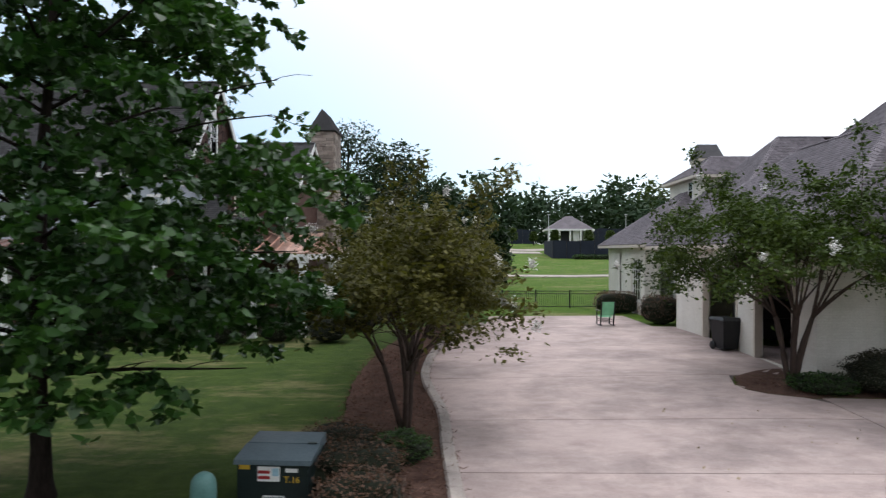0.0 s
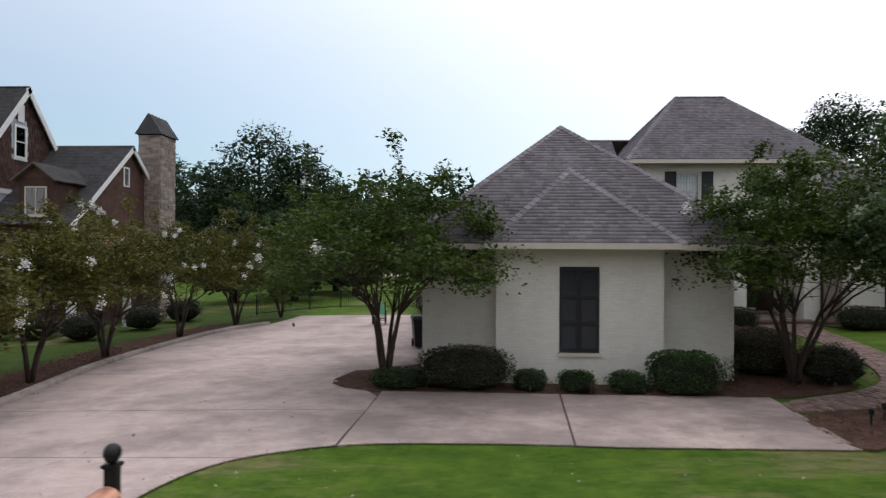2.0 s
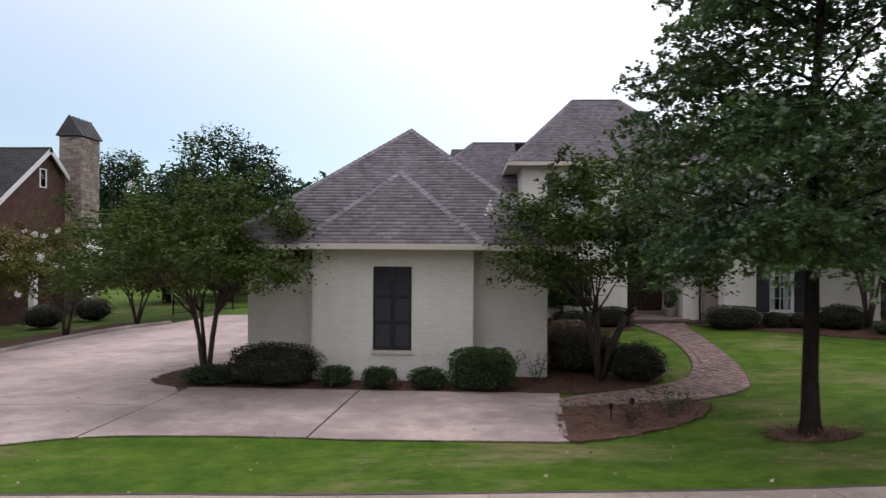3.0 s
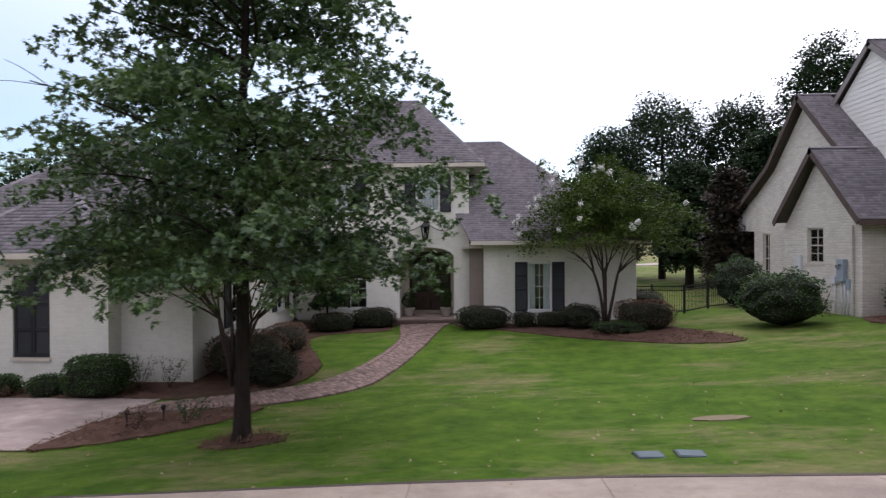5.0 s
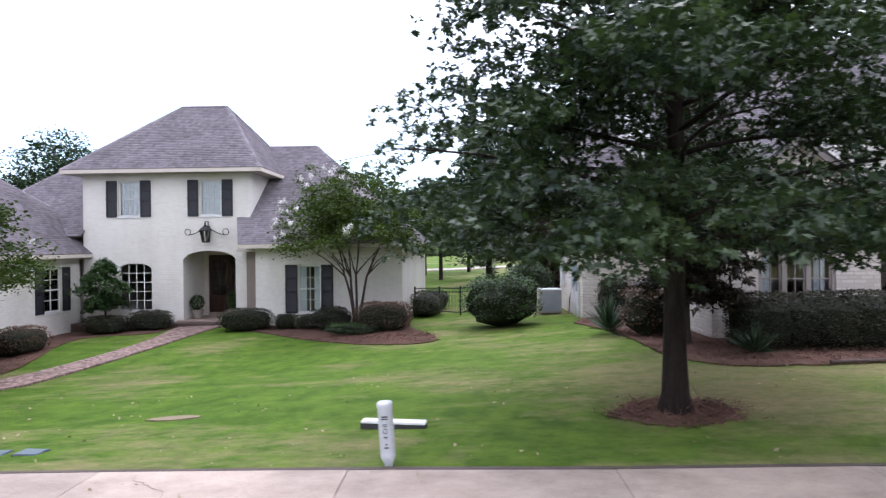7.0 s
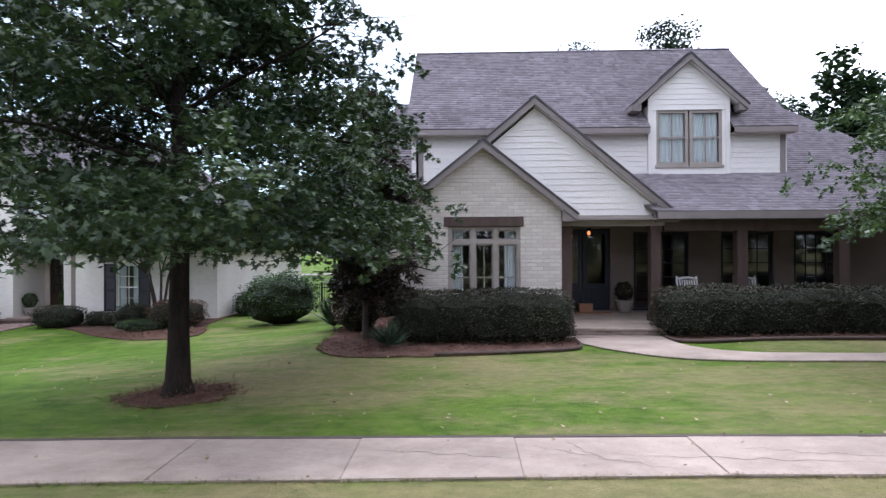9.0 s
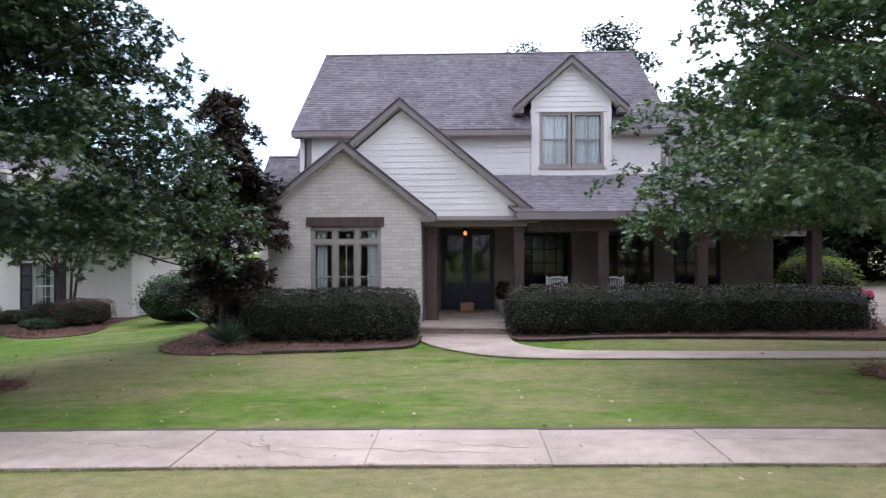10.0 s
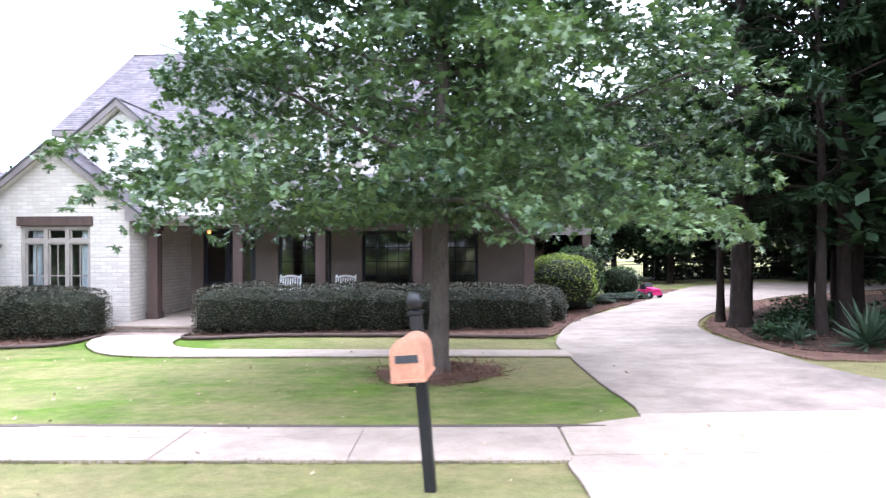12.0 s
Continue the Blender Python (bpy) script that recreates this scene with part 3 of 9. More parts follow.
def window(house, face, u0, u1, z0, z1, cols=2, rows=4, mat=None, deep=0.08, frame_w=0.06, bar=0.025, sill=0.06, curtain=0, split=True, label="", name="window", sill_mat=None):
    """A window: frame with sill, bars, a pane to each light, and curtains."""
    mat = mat or M_WHITE
    bm = bmesh.new()
    outer, ring = [(u0, z0), (u1, z0), (u1, z1), (u0, z1)], [(u0 + frame_w, z0 + frame_w), (u1 - frame_w, z0 + frame_w), (u1 - frame_w, z1 - frame_w), (u0 + frame_w, z1 - frame_w)]
    vo = [[bm.verts.new(face.p(u, z, d)) for u, z in loop] for loop in (outer, ring) for d in (deep, deep + 0.07)]
    for i in range(4):
        j = (i + 1) % 4
        for p_, q_ in ((0, 2), (2, 3), (3, 1), (1, 0)):
            bm.faces.new((vo[p_][i], vo[p_][j], vo[q_][j], vo[q_][i]))
    win = part(name, bm, mat, house, label)
    a, b, lo, hi = u0 + frame_w, u1 - frame_w, z0 + frame_w, z1 - frame_w
    if sill:
        bm = bmesh.new()
        face.block(bm, u0 - 0.04, u1 + 0.04, z0 - sill, z0, -0.035, deep + 0.05)
        part("sill", bm, sill_mat or mat, win)
    for i in range(1, cols):
        u = a + (b - a) * i / cols
        bm = bmesh.new()
        face.block(bm, u - bar / 2, u + bar / 2, lo, hi, deep + 0.012, deep + 0.05)
        part("glazing_bar", bm, mat, win)
    for j in range(1, rows):
        z = lo + (hi - lo) * j / rows
        t = bar * (1.9 if split and j * 2 == rows else 1)
        bm = bmesh.new()
        face.block(bm, a, b, z - t / 2, z + t / 2, deep + (0.005 if t > bar else 0.014), deep + 0.048)
        part("glazing_bar", bm, mat, win)
    for i in range(cols):
        for j in range(rows):
            ua, ub = a + (b - a) * i / cols, a + (b - a) * (i + 1) / cols
            za, zb = lo + (hi - lo) * j / rows, lo + (hi - lo) * (j + 1) / rows
            bm = bmesh.new()
            face.block(bm, ua, ub, za, zb, deep + 0.026, deep + 0.032)
            part("pane", bm, M_GLASS, win).visible_shadow = False
    if curtain:
        for side in (0, 1) if curtain == 2 else (0,):
            ca, cb = (a, a + (b - a) * (0.3 if curtain == 2 else 1)) if side == 0 else (b - (b - a) * 0.3, b)
            n = 24
            vs = [face.p(ca + (cb - ca) * k / n, z, deep + 0.095 + 0.025 * math.sin(k * 1.9)) for z in (lo, hi) for k in range(n + 1)]
            part_ob = raw("curtain", vs, [(k, k + 1, n + 2 + k, n + 1 + k) for k in range(n)], M_CURTAIN, win)
            sol = part_ob.modifiers.new("thickness", "SOLIDIFY")
            sol.thickness = 0.004
    return win


def shutter(house, face, u0, u1, z0, z1):
    """A louvred shutter leaf that lies on the wall."""
    bm = bmesh.new()
    s = 0.055
    face.block(bm, u0, u0 + s, z0, z1, -0.045, -0.004)
    face.block(bm, u1 - s, u1, z0, z1, -0.045, -0.004)
    for z in (z0, z0 + (z1 - z0) * 0.42, z0 + (z1 - z0) * 0.7, z1 - 0.08):
        face.block(bm, u0 + s, u1 - s, z, z + 0.08, -0.043, -0.004)
    leaf = part("shutter", bm, M_SHUTTER, house, "charcoal louvred shutter")
    n = max(3, round((z1 - z0) / 0.06))
    bm = bmesh.new()
    for k in range(n):
        z = z0 + 0.08 + (z1 - z0 - 0.16) * k / n
        prism(bm, [face.p(u0 + s, z, -0.03), face.p(u1 - s, z, -0.03), face.p(u1 - s, z, -0.022), face.p(u0 + s, z, -0.022)],
              [face.p(u0 + s, z + 0.055, -0.014), face.p(u1 - s, z + 0.055, -0.014), face.p(u1 - s, z + 0.055, -0.006), face.p(u0 + s, z + 0.055, -0.006)])
    part("louvre_panel", bm, M_SHUTTER, leaf)
    bm = bmesh.new()
    face.block(bm, u0 - 0.03, u0 + 0.02, z0 + (z1 - z0) * 0.48, z0 + (z1 - z0) * 0.48 + 0.03, -0.055, -0.044)
    part("shutter_dog", bm, M_BLACK, leaf)
    return leaf


def roof_plane(house, corners, material, exposure=0.135, tab=0.17, thick=0.05, rng=None):
    """One slope of a roof: a deck and, on it, every shingle. corners: eave left, eave right, then the rest, seen from outside."""
    pts = [Vector(c) for c in corners]
    n = (pts[1] - pts[0]).cross(pts[2] - pts[0]).normalized()
    if n.z < 0:
        n = -n
    deck = part("roof", prism(bmesh.new(), [p - n * thick for p in pts], pts), M_DECK, house)
    u = Vector((0, 0, 1)).cross(n).normalized()
    v = n.cross(u).normalized()
    if v.z < 0:
        u, v = -u, -v
    flat = [((p - pts[0]).dot(u), (p - pts[0]).dot(v)) for p in pts]
    lo, hi = min(f[1] for f in flat), max(f[1] for f in flat)

    def span(h):
        c = []
        for (a, b), (a2, b2) in zip(flat, flat[1:] + flat[:1]):
            if (b - h) * (b2 - h) <= 0 and abs(b - b2) > 1e-9:
                c.append(a + (a2 - a) * (h - b) / (b2 - b))
        return (min(c), max(c)) if len(c) > 1 else None

    rng = np.random.default_rng(int(abs(pts[0].x * 71 + pts[0].y * 37 + pts[1].x * 13)) + 5)
    quads, row, h = [], 0, lo
    while h < hi - 0.03:
        s = span(min(h + exposure * 0.5, hi - 0.005))
        row += 1
        if s and s[1] - s[0] > 0.05:
            a, b = s
            e = a - tab * rng.random()
            while e < b:
                w = tab * rng.uniform(0.5, 1.5)
                c0, c1 = max(e, a), min(e + w - 0.006, b)
                e += w
                if c1 - c0 < 0.02:
                    continue
                drop, lift = rng.uniform(-0.006, 0.012), rng.uniform(0.014, 0.022)
                top = min(h + exposure + 0.012, hi)
                p00 = pts[0] + u * c0 + v * (h - drop)
                p10 = pts[0] + u * c1 + v * (h - drop)
                p11 = pts[0] + u * c1 + v * top
                p01 = pts[0] + u * c0 + v * top
                quads += [p00 + n * lift, p10 + n * lift, p11 + n * 0.004, p01 + n * 0.004, p00 + n * 0.001, p10 + n * 0.001, p10 + n * lift, p00 + n * lift]
        h += exposure
    ob = quick("shingles", np.array([tuple(q) for q in quads]).reshape(-1, 3), 4, material, deck)
    bm = bmesh.new()
    bm.from_mesh(ob.data)
    bmesh.ops.remove_doubles(bm, verts=bm.verts, dist=0.0008)
    bm.to_mesh(ob.data)
    bm.free()
    ob["kind"] = "stuff"
    return deck


def ridge_cap(house, a, b, material, width=0.13):
    """Cap shingles along a ridge or hip."""
    a, b = Vector(a), Vector(b)
    d = (b - a).normalized()
    s = d.cross(Vector((0, 0, 1))).normalized()
    up = s.cross(d)
    vs, fs, n = [], [], max(1, round((b - a).length / 0.2))
    for k in range(n):
        p, q = a + (b - a) * (k / n), a + (b - a) * ((k + 1.08) / n)
        for c, h in ((p, 0.035), (q, 0.02)):
            vs += [c - s * width + up * (h - 0.075), c + up * h, c + s * width + up * (h - 0.075), c - up * 0.05]
        o = 8 * k
        fs += [(o, o + 1, o + 5, o + 4), (o + 1, o + 2, o + 6, o + 5), (o, o + 3, o + 1), (o + 1, o + 3, o + 2), (o + 4, o + 5, o + 7), (o + 5, o + 6, o + 7)]
    return raw("ridge_cap", vs, fs, material, house, kind="stuff")


def bar(house, a, b, w, h, material, name="fascia", up=(0, 0, 1), label=""):
    """A straight timber from a to b, w wide across and h high, its top edge on the line."""
    a, b, up = Vector(a), Vector(b), Vector(up)
    d = (b - a).normalized()
    s = d.cross(up).normalized() * (w / 2)
    t = s.cross(d).normalized() * h
    return part(name, prism(bmesh.new(), [a - s, a + s, a + s - t, a - s - t], [b - s, b + s, b + s - t, b - s - t]), material, house, label)


def hip_roof(house, x0, x1, y0, y1, z, ridge, material, fascia, soffit=None, drop=0.16, fronts=("f", "b", "l", "r")):
    """A hipped roof over the eaves' rectangle, with ridge ((x, y, z), (x, y, z)), fascia boards and a soffit."""
    (a, b) = (Vector(ridge[0]), Vector(ridge[1]))
    c = [Vector((x0, y0, z)), Vector((x1, y0, z)), Vector((x1, y1, z)), Vector((x0, y1, z))]
    along_x = abs(a.x - b.x) >= abs(a.y - b.y)
    if along_x:
        slopes = {"f": [c[0], c[1], b, a], "r": [c[1], c[2], b], "b": [c[2], c[3], a, b], "l": [c[3], c[0], a]}
        hips = ((c[0], a), (c[1], b), (c[2], b), (c[3], a))
    else:
        slopes = {"f": [c[0], c[1], a], "r": [c[1], c[2], b, a], "b": [c[2], c[3], b], "l": [c[3], c[0], a, b]}
        hips = ((c[0], a), (c[1], a), (c[2], b), (c[3], b))
    for k in fronts:
        s = []
        for p in slopes[k]:
            if not s or (p - s[-1]).length > 0.01:
                s.append(p)
        roof_plane(house, s, material)
    for p, q in hips:
        ridge_cap(house, p, q, material)
    if (a - b).length > 0.05:
        ridge_cap(house, a, b, material)
    e = 0.02
    for p, q in ((c[0], c[1]), (c[1], c[2]), (c[2], c[3]), (c[3], c[0])):
        bar(house, p - Vector((0, 0, e)), q - Vector((0, 0, e)), 0.03, drop, fascia)
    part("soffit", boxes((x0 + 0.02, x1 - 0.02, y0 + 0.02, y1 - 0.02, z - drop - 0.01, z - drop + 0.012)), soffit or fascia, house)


def siding(house, face, outline, material, exposure=0.16):
    """Lap boards, one by one, over an outline of (u, z) corners."""
    lo, hi = min(p[1] for p in outline), max(p[1] for p in outline)
    z = lo
    while z < hi - 0.02:
        def span(h):
            c = []
            for (a, b), (a2, b2) in zip(outline, outline[1:] + outline[:1]):
                if (b - h) * (b2 - h) <= 0 and abs(b - b2) > 1e-9:
                    c.append(a + (a2 - a) * (h - b) / (b2 - b))
            return (min(c), max(c)) if len(c) > 1 else None
        top = min(z + exposure, hi)
        s0, s1 = span(z + 0.001), span(top - 0.001)
        if s0 and s1:
            bm = bmesh.new()
            prism(bm, [face.p(s0[0], z, -0.022), face.p(s0[1], z, -0.022), face.p(s0[1], z, 0), face.p(s0[0], z, 0)],
                  [face.p(s1[0], top + 0.01, -0.008), face.p(s1[1], top + 0.01, -0.008), face.p(s1[1], top + 0.01, 0), face.p(s1[0], top + 0.01, 0)])
            part("board", bm, material, house)
        z += exposure


# ---- the white brick house with its garage wing ----
house = thing("house", "white painted brick house with grey shingled hip roofs and charcoal shutters", "house")
front, west, east = (lambda y: Face("front", y)), (lambda x: Face("west", x)), (lambda x: Face("east", x))

wall(house, front(13.95), 10.11, 14.09, -0.7, 2.84, M_BRICKW, [(11.62, 12.58, 0.36, 2.42)])
wall(house, west(10.11), 14.2, 14.5, -0.7, 2.84, M_BRICKW)
wall(house, east(14.09), 14.2, 14.5, -0.7, 2.84, M_BRICKW)
wall(house, front(14.5), 8.29, 10.11, -0.7, 2.84, M_BRICKW)
wall(house, front(14.5), 14.09, 15.97, -0.7, 2.84, M_BRICKW)
wall(house, west(8.29), 14.75, 24.1, -0.7, 2.84, M_BRICKW, [(15.5, 17.6, -0.35, 2.2), (18.7, 21.4, -0.35, 2.2)])
wall(house, east(15.97), 14.75, 23.2, -0.7, 2.84, M_BRICKW, [(16.9, 17.75, 0.75, 2.45), (21.1, 22.1, 0.75, 2.45)])
wall(house, front(23.85), 8.54, 16.1, -0.7, 2.84, M_BRICKW)
part("garage_floor", boxes((8.5, 15.7, 14.8, 23.8, -0.6, -0.33)), M_DRIVE, house)
wall(house, west(11.6), 14.8, 23.8, -0.4, 2.8, M_TAN, thick=0.1)
for y0, y1 in ((15.5, 17.6), (18.7, 21.4)):
    bm = boxes((8.26, 8.46, y0 - 0.02, y0 + 0.08, -0.36, 2.3), (8.26, 8.46, y1 - 0.08, y1 + 0.02, -0.36, 2.3), (8.26, 8.46, y0 + 0.08, y1 - 0.08, 2.1, 2.3))
    part("door_casing", bm, M_CREAM, house)
# closed shutters over the bay's window
bay = front(13.95)
leaf = part("window", boxes((11.62, 12.58, 14.06, 14.1, 0.36, 2.42)), M_BLACK, house, "window closed by charcoal shutters")
for a, b in ((11.63, 12.095), (12.105, 12.57)):
    bm = bmesh.new()
    for u0, u1 in ((a, a + 0.06), (b - 0.06, b)):
        bay.block(bm, u0, u1, 0.37, 2.41, 0.04, 0.09)
    for z0, z1 in ((0.37, 0.47), (1.02, 1.10), (1.66, 1.74), (2.32, 2.41)):
        bay.block(bm, a + 0.06, b - 0.06, z0, z1, 0.042, 0.09)
    part("shutter", bm, M_SHUTTER, leaf)
    bm = bmesh.new()
    for k in range(34):
        z = 0.46 + k * 0.056
        prism(bm, [bay.p(a + 0.06, z, 0.055), bay.p(b - 0.06, z, 0.055), bay.p(b - 0.06, z, 0.063), bay.p(a + 0.06, z, 0.063)],
              [bay.p(a + 0.06, z + 0.05, 0.078), bay.p(b - 0.06, z + 0.05, 0.078), bay.p(b - 0.06, z + 0.05, 0.086), bay.p(a + 0.06, z + 0.05, 0.086)])
    part("louvre_panel", bm, M_SHUTTER, leaf)
part("sill", boxes((11.58, 12.62, 13.9, 14.06, 0.27, 0.36)), M_CREAM, leaf)

EZ = 2.98
hip_roof(house, 7.75, 16.5, 13.5, 26.5, EZ, ((12.2, 17.6, 6.56), (12.2, 22.4, 6.56)), M_SHINGLE, M_CREAM, M_SOFFIT, 0.14)
apex, c0, c1 = Vector((12.12, 15.55, 5.0)), Vector((9.82, 13.3, EZ)), Vector((14.4, 13.3, EZ))
backr = Vector((12.12, 16.0, 5.0))
roof_plane(house, [c0, c1, apex], M_SHINGLE)
roof_plane(house, [Vector((9.82, 13.52, EZ)), c0, apex, backr], M_SHINGLE)
roof_plane(house, [c1, Vector((14.4, 13.52, EZ)), backr, apex], M_SHINGLE)
for p in (c0, c1):
    ridge_cap(house, p, apex, M_SHINGLE)
bar(house, c0, c1, 0.03, 0.14, M_CREAM)
bar(house, (9.82, 13.5, EZ), c0, 0.03, 0.14, M_CREAM)
bar(house, c1, (14.4, 13.5, EZ), 0.03, 0.14, M_CREAM)
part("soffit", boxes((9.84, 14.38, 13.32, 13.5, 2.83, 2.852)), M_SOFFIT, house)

side = east(15.97)
for a, b in ((16.9, 17.75), (21.1, 22.1)):
    window(house, side, a, b, 0.75, 2.45, 2, 4)
    shutter(house, side, a - 0.45, a - 0.02, 0.73, 2.47)
    shutter(house, side, b + 0.02, b + 0.45, 0.73, 2.47)

# tower
tw = front(23.2)
wall(house, tw, 16.13, 23.1, -0.2, 6.24, M_BRICKW, [(17.6, 18.52, 4.48, 5.93), (21.0, 21.92, 4.48, 5.93), (17.6, 19.0, 0.6, 2.62), (20.3, 22.48, 0.14, 3.12)])
wall(house, east(23.1), 23.45, 30, -0.2, 6.24, M_BRICKW)
wall(house, west(16.13), 23.45, 30, -0.2, 6.24, M_BRICKW)
wall(house, front(30), 16.13, 23.1, 2.0, 6.24, M_BRICKW)
arch_fill(house, tw, 17.6, 19.0, 2.32, 2.58, 2.62, M_BRICKW)
arch_fill(house, tw, 20.3, 22.48, 2.72, 3.06, 3.12, M_BRICKW)
for a in (17.6, 21.0):
    window(house, tw, a, a + 0.92, 4.48, 5.93, 2, 4, curtain=1)
    shutter(house, tw, a - 0.47, a - 0.03, 4.46, 5.95)
    shutter(house, tw, a + 0.95, a + 1.39, 4.46, 5.95)
window(house, tw, 17.6, 19.0, 0.6, 2.6, 4, 5, split=False)
hip_roof(house, 15.5, 23.72, 22.7, 30.5, 6.38, ((18.7, 26.6, 9.76), (20.8, 26.6, 9.76)), M_SHINGLE, M_CREAM, M_SOFFIT, 0.15)
# entry
for x0, x1 in ((20.05, 20.3), (22.48, 22.73)):
    part("jamb_wall", boxes((x0, x1, 23.45, 25.3, -0.1, 3.2)), M_BRICKW, house)
part("entry_ceiling", boxes((20.3, 22.48, 23.45, 25.3, 3.12, 3.25)), M_CREAM, house)
part("entry_floor", boxes((20.05, 22.73, 23.1, 25.3, -0.2, 0.22)), M_STEPBR, house)
part("door_step", boxes((20.6, 22.3, 24.85, 25.28, 0.22, 0.34)), M_STEPBR, house)
dr = front(25.16)
part("entry_wall", boxes((20.3, 20.5, 25.1, 25.3, 0.2, 3.12), (22.3, 22.48, 25.1, 25.3, 0.2, 3.12), (20.5, 22.3, 25.1, 25.3, 2.86, 3.12)), M_CREAM, house)
for a, b in ((20.5, 21.39), (21.41, 22.3)):
    bm = bmesh.new()
    dr.block(bm, a, a + 0.14, 0.34, 2.86, 0, 0.06)
    dr.block(bm, b - 0.14, b, 0.34, 2.86, 0, 0.06)
    dr.block(bm, a + 0.14, b - 0.14, 0.34, 1.1, 0, 0.06)
    dr.block(bm, a + 0.14, b - 0.14, 2.66, 2.86, 0, 0.06)
    for k in (1, 2, 3):
        z = 1.1 + 1.56 * k / 4
        dr.block(bm, a + 0.14, b - 0.14, z - 0.015, z + 0.015, 0.01, 0.05)
    dr.block(bm, (a + b) / 2 - 0.015, (a + b) / 2 + 0.015, 1.1, 2.66, 0.012, 0.048)
    dr.block(bm, a + 0.2, b - 0.2, 0.5, 0.95, -0.02, 0.0)
    dl = part("front_door", bm, M_DOORW, house, "dark mahogany door leaf with glazed lights")
    bm = bmesh.new()
    dr.block(bm, a + 0.14, b - 0.14, 1.1, 2.66, 0.028, 0.034)
    part("pane", bm, M_GLASS, dl).visible_shadow = False
    bm = bmesh.new()
    kx = b - 0.07 if b < 21.4 else a + 0.07
    dr.block(bm, kx - 0.015, kx + 0.015, 1.25, 1.45, -0.06, -0.04)
    dr.block(bm, kx - 0.01, kx + 0.01, 1.27, 1.29, -0.04, 0.0)
    dr.block(bm, kx - 0.01, kx + 0.01, 1.41, 1.43, -0.04, 0.0)
    part("handle", bm, M_BLACK, dl)

# wing beside the tower
rw = front(22.2)
wall(house, rw, 23.66, 29.4, -0.3, 3.14, M_BRICKW, [(25.33, 26.22, 0.62, 2.46)])
wall(house, front(22.75), 23.1, 23.66, -0.3, 3.14, M_TAN)
wall(house, west(23.66), 22.45, 22.75, -0.3, 3.14, M_BRICKW)
wall(house, east(29.4), 22.45, 34, -0.3, 3.14, M_BRICKW)
wall(house, front(34), 8.6, 29.4, -0.6, 3.1, M_BRICKW)
window(house, rw, 25.33, 26.22, 0.62, 2.46, 2, 4, curtain=2)
shutter(house, rw, 24.84, 25.31, 0.6, 2.48)
shutter(house, rw, 26.24, 26.71, 0.6, 2.48)
E3 = 3.28
p0, p1, p2, q1 = Vector((23.16, 21.75, E3)), Vector((29.85, 21.75, E3)), Vector((29.85, 34.3, E3)), Vector((24.65, 28.0, 8.08))
roof_plane(house, [p0, p1, q1, Vector((20.6, 28.0, 8.08))], M_SHINGLE)
roof_plane(house, [p1, p2, q1], M_SHINGLE)
roof_plane(house, [p2, Vector((10.0, 34.3, E3)), Vector((14.2, 28.0, 8.08)), q1], M_SHINGLE)
roof_plane(house, [(9.6, 22.9, 3.7), (16.2, 22.9, 3.7), (16.2, 28.0, 8.08), (14.2, 28.0, 8.08)], M_SHINGLE)
roof_plane(house, [(9.6, 34.3, 3.3), (9.6, 22.9, 3.7), (14.2, 28.0, 8.08)], M_SHINGLE)
ridge_cap(house, (9.6, 22.9, 3.7), (14.2, 28, 8.08), M_SHINGLE)
ridge_cap(house, (14.2, 28, 8.08), (18, 28, 8.08), M_SHINGLE)
ridge_cap(house, p1, q1, M_SHINGLE)
ridge_cap(house, (20, 28, 8.08), q1, M_SHINGLE)
bar(house, p0, p1, 0.03, 0.15, M_CREAM)
bar(house, p1, p2, 0.03, 0.15, M_CREAM)
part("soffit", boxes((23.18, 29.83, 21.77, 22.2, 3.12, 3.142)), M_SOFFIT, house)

# wing behind the driveway, upper room and chimney
bw = front(29.5)
wall(house, bw, 8.6, 16.2, -0.7, 2.96, M_BRICKW, [(9.35, 10.1, 0.35, 2.1)])
wall(house, west(8.6), 29.75, 37, -0.7, 2.96, M_BRICKW, [(30.2, 31.9, 0.2, 2.35)])
window(house, bw, 9.35, 10.1, 0.35, 2.1, 2, 4)
window(house, west(8.6), 30.2, 31.9, 0.2, 2.35, 4, 4)
hip_roof(house, 8.15, 17.0, 29.0, 38, 3.1, ((12.3, 33.2, 6.4), (13.0, 33.2, 6.4)), M_SHINGLE, M_CREAM, M_SOFFIT, 0.15, ("f", "l"))
part("wall", boxes((11.8, 16.5, 31.0, 35.5, 2.9, 6.7)), M_BRICKW, house)
hip_roof(house, 11.4, 17.0, 30.6, 36.0, 6.7, ((13.0, 32.6, 7.9), (15.5, 32.6, 7.9)), M_SHINGLE, M_CREAM, M_SOFFIT, 0.14, ("f", "l"))
window(house, west(11.79), 31.8, 32.5, 5.5, 6.5, 1, 2, deep=-0.04, sill=0)
part("chimney", boxes((12.9, 14.2, 34.0, 35.2, 5.0, 8.05), (12.85, 14.25, 33.95, 35.25, 7.85, 8.05)), M_CREAM, house)
part("chimney_cap", prism(bmesh.new(), [(12.8, 33.9, 8.05), (14.3, 33.9, 8.05), (14.3, 35.3, 8.05), (12.8, 35.3, 8.05)], [(13.0, 34.5, 8.9), (14.1, 34.5, 8.9), (14.1, 34.7, 8.9), (13.0, 34.7, 8.9)]), M_SHINGLE1, house, "dark metal chimney cap")

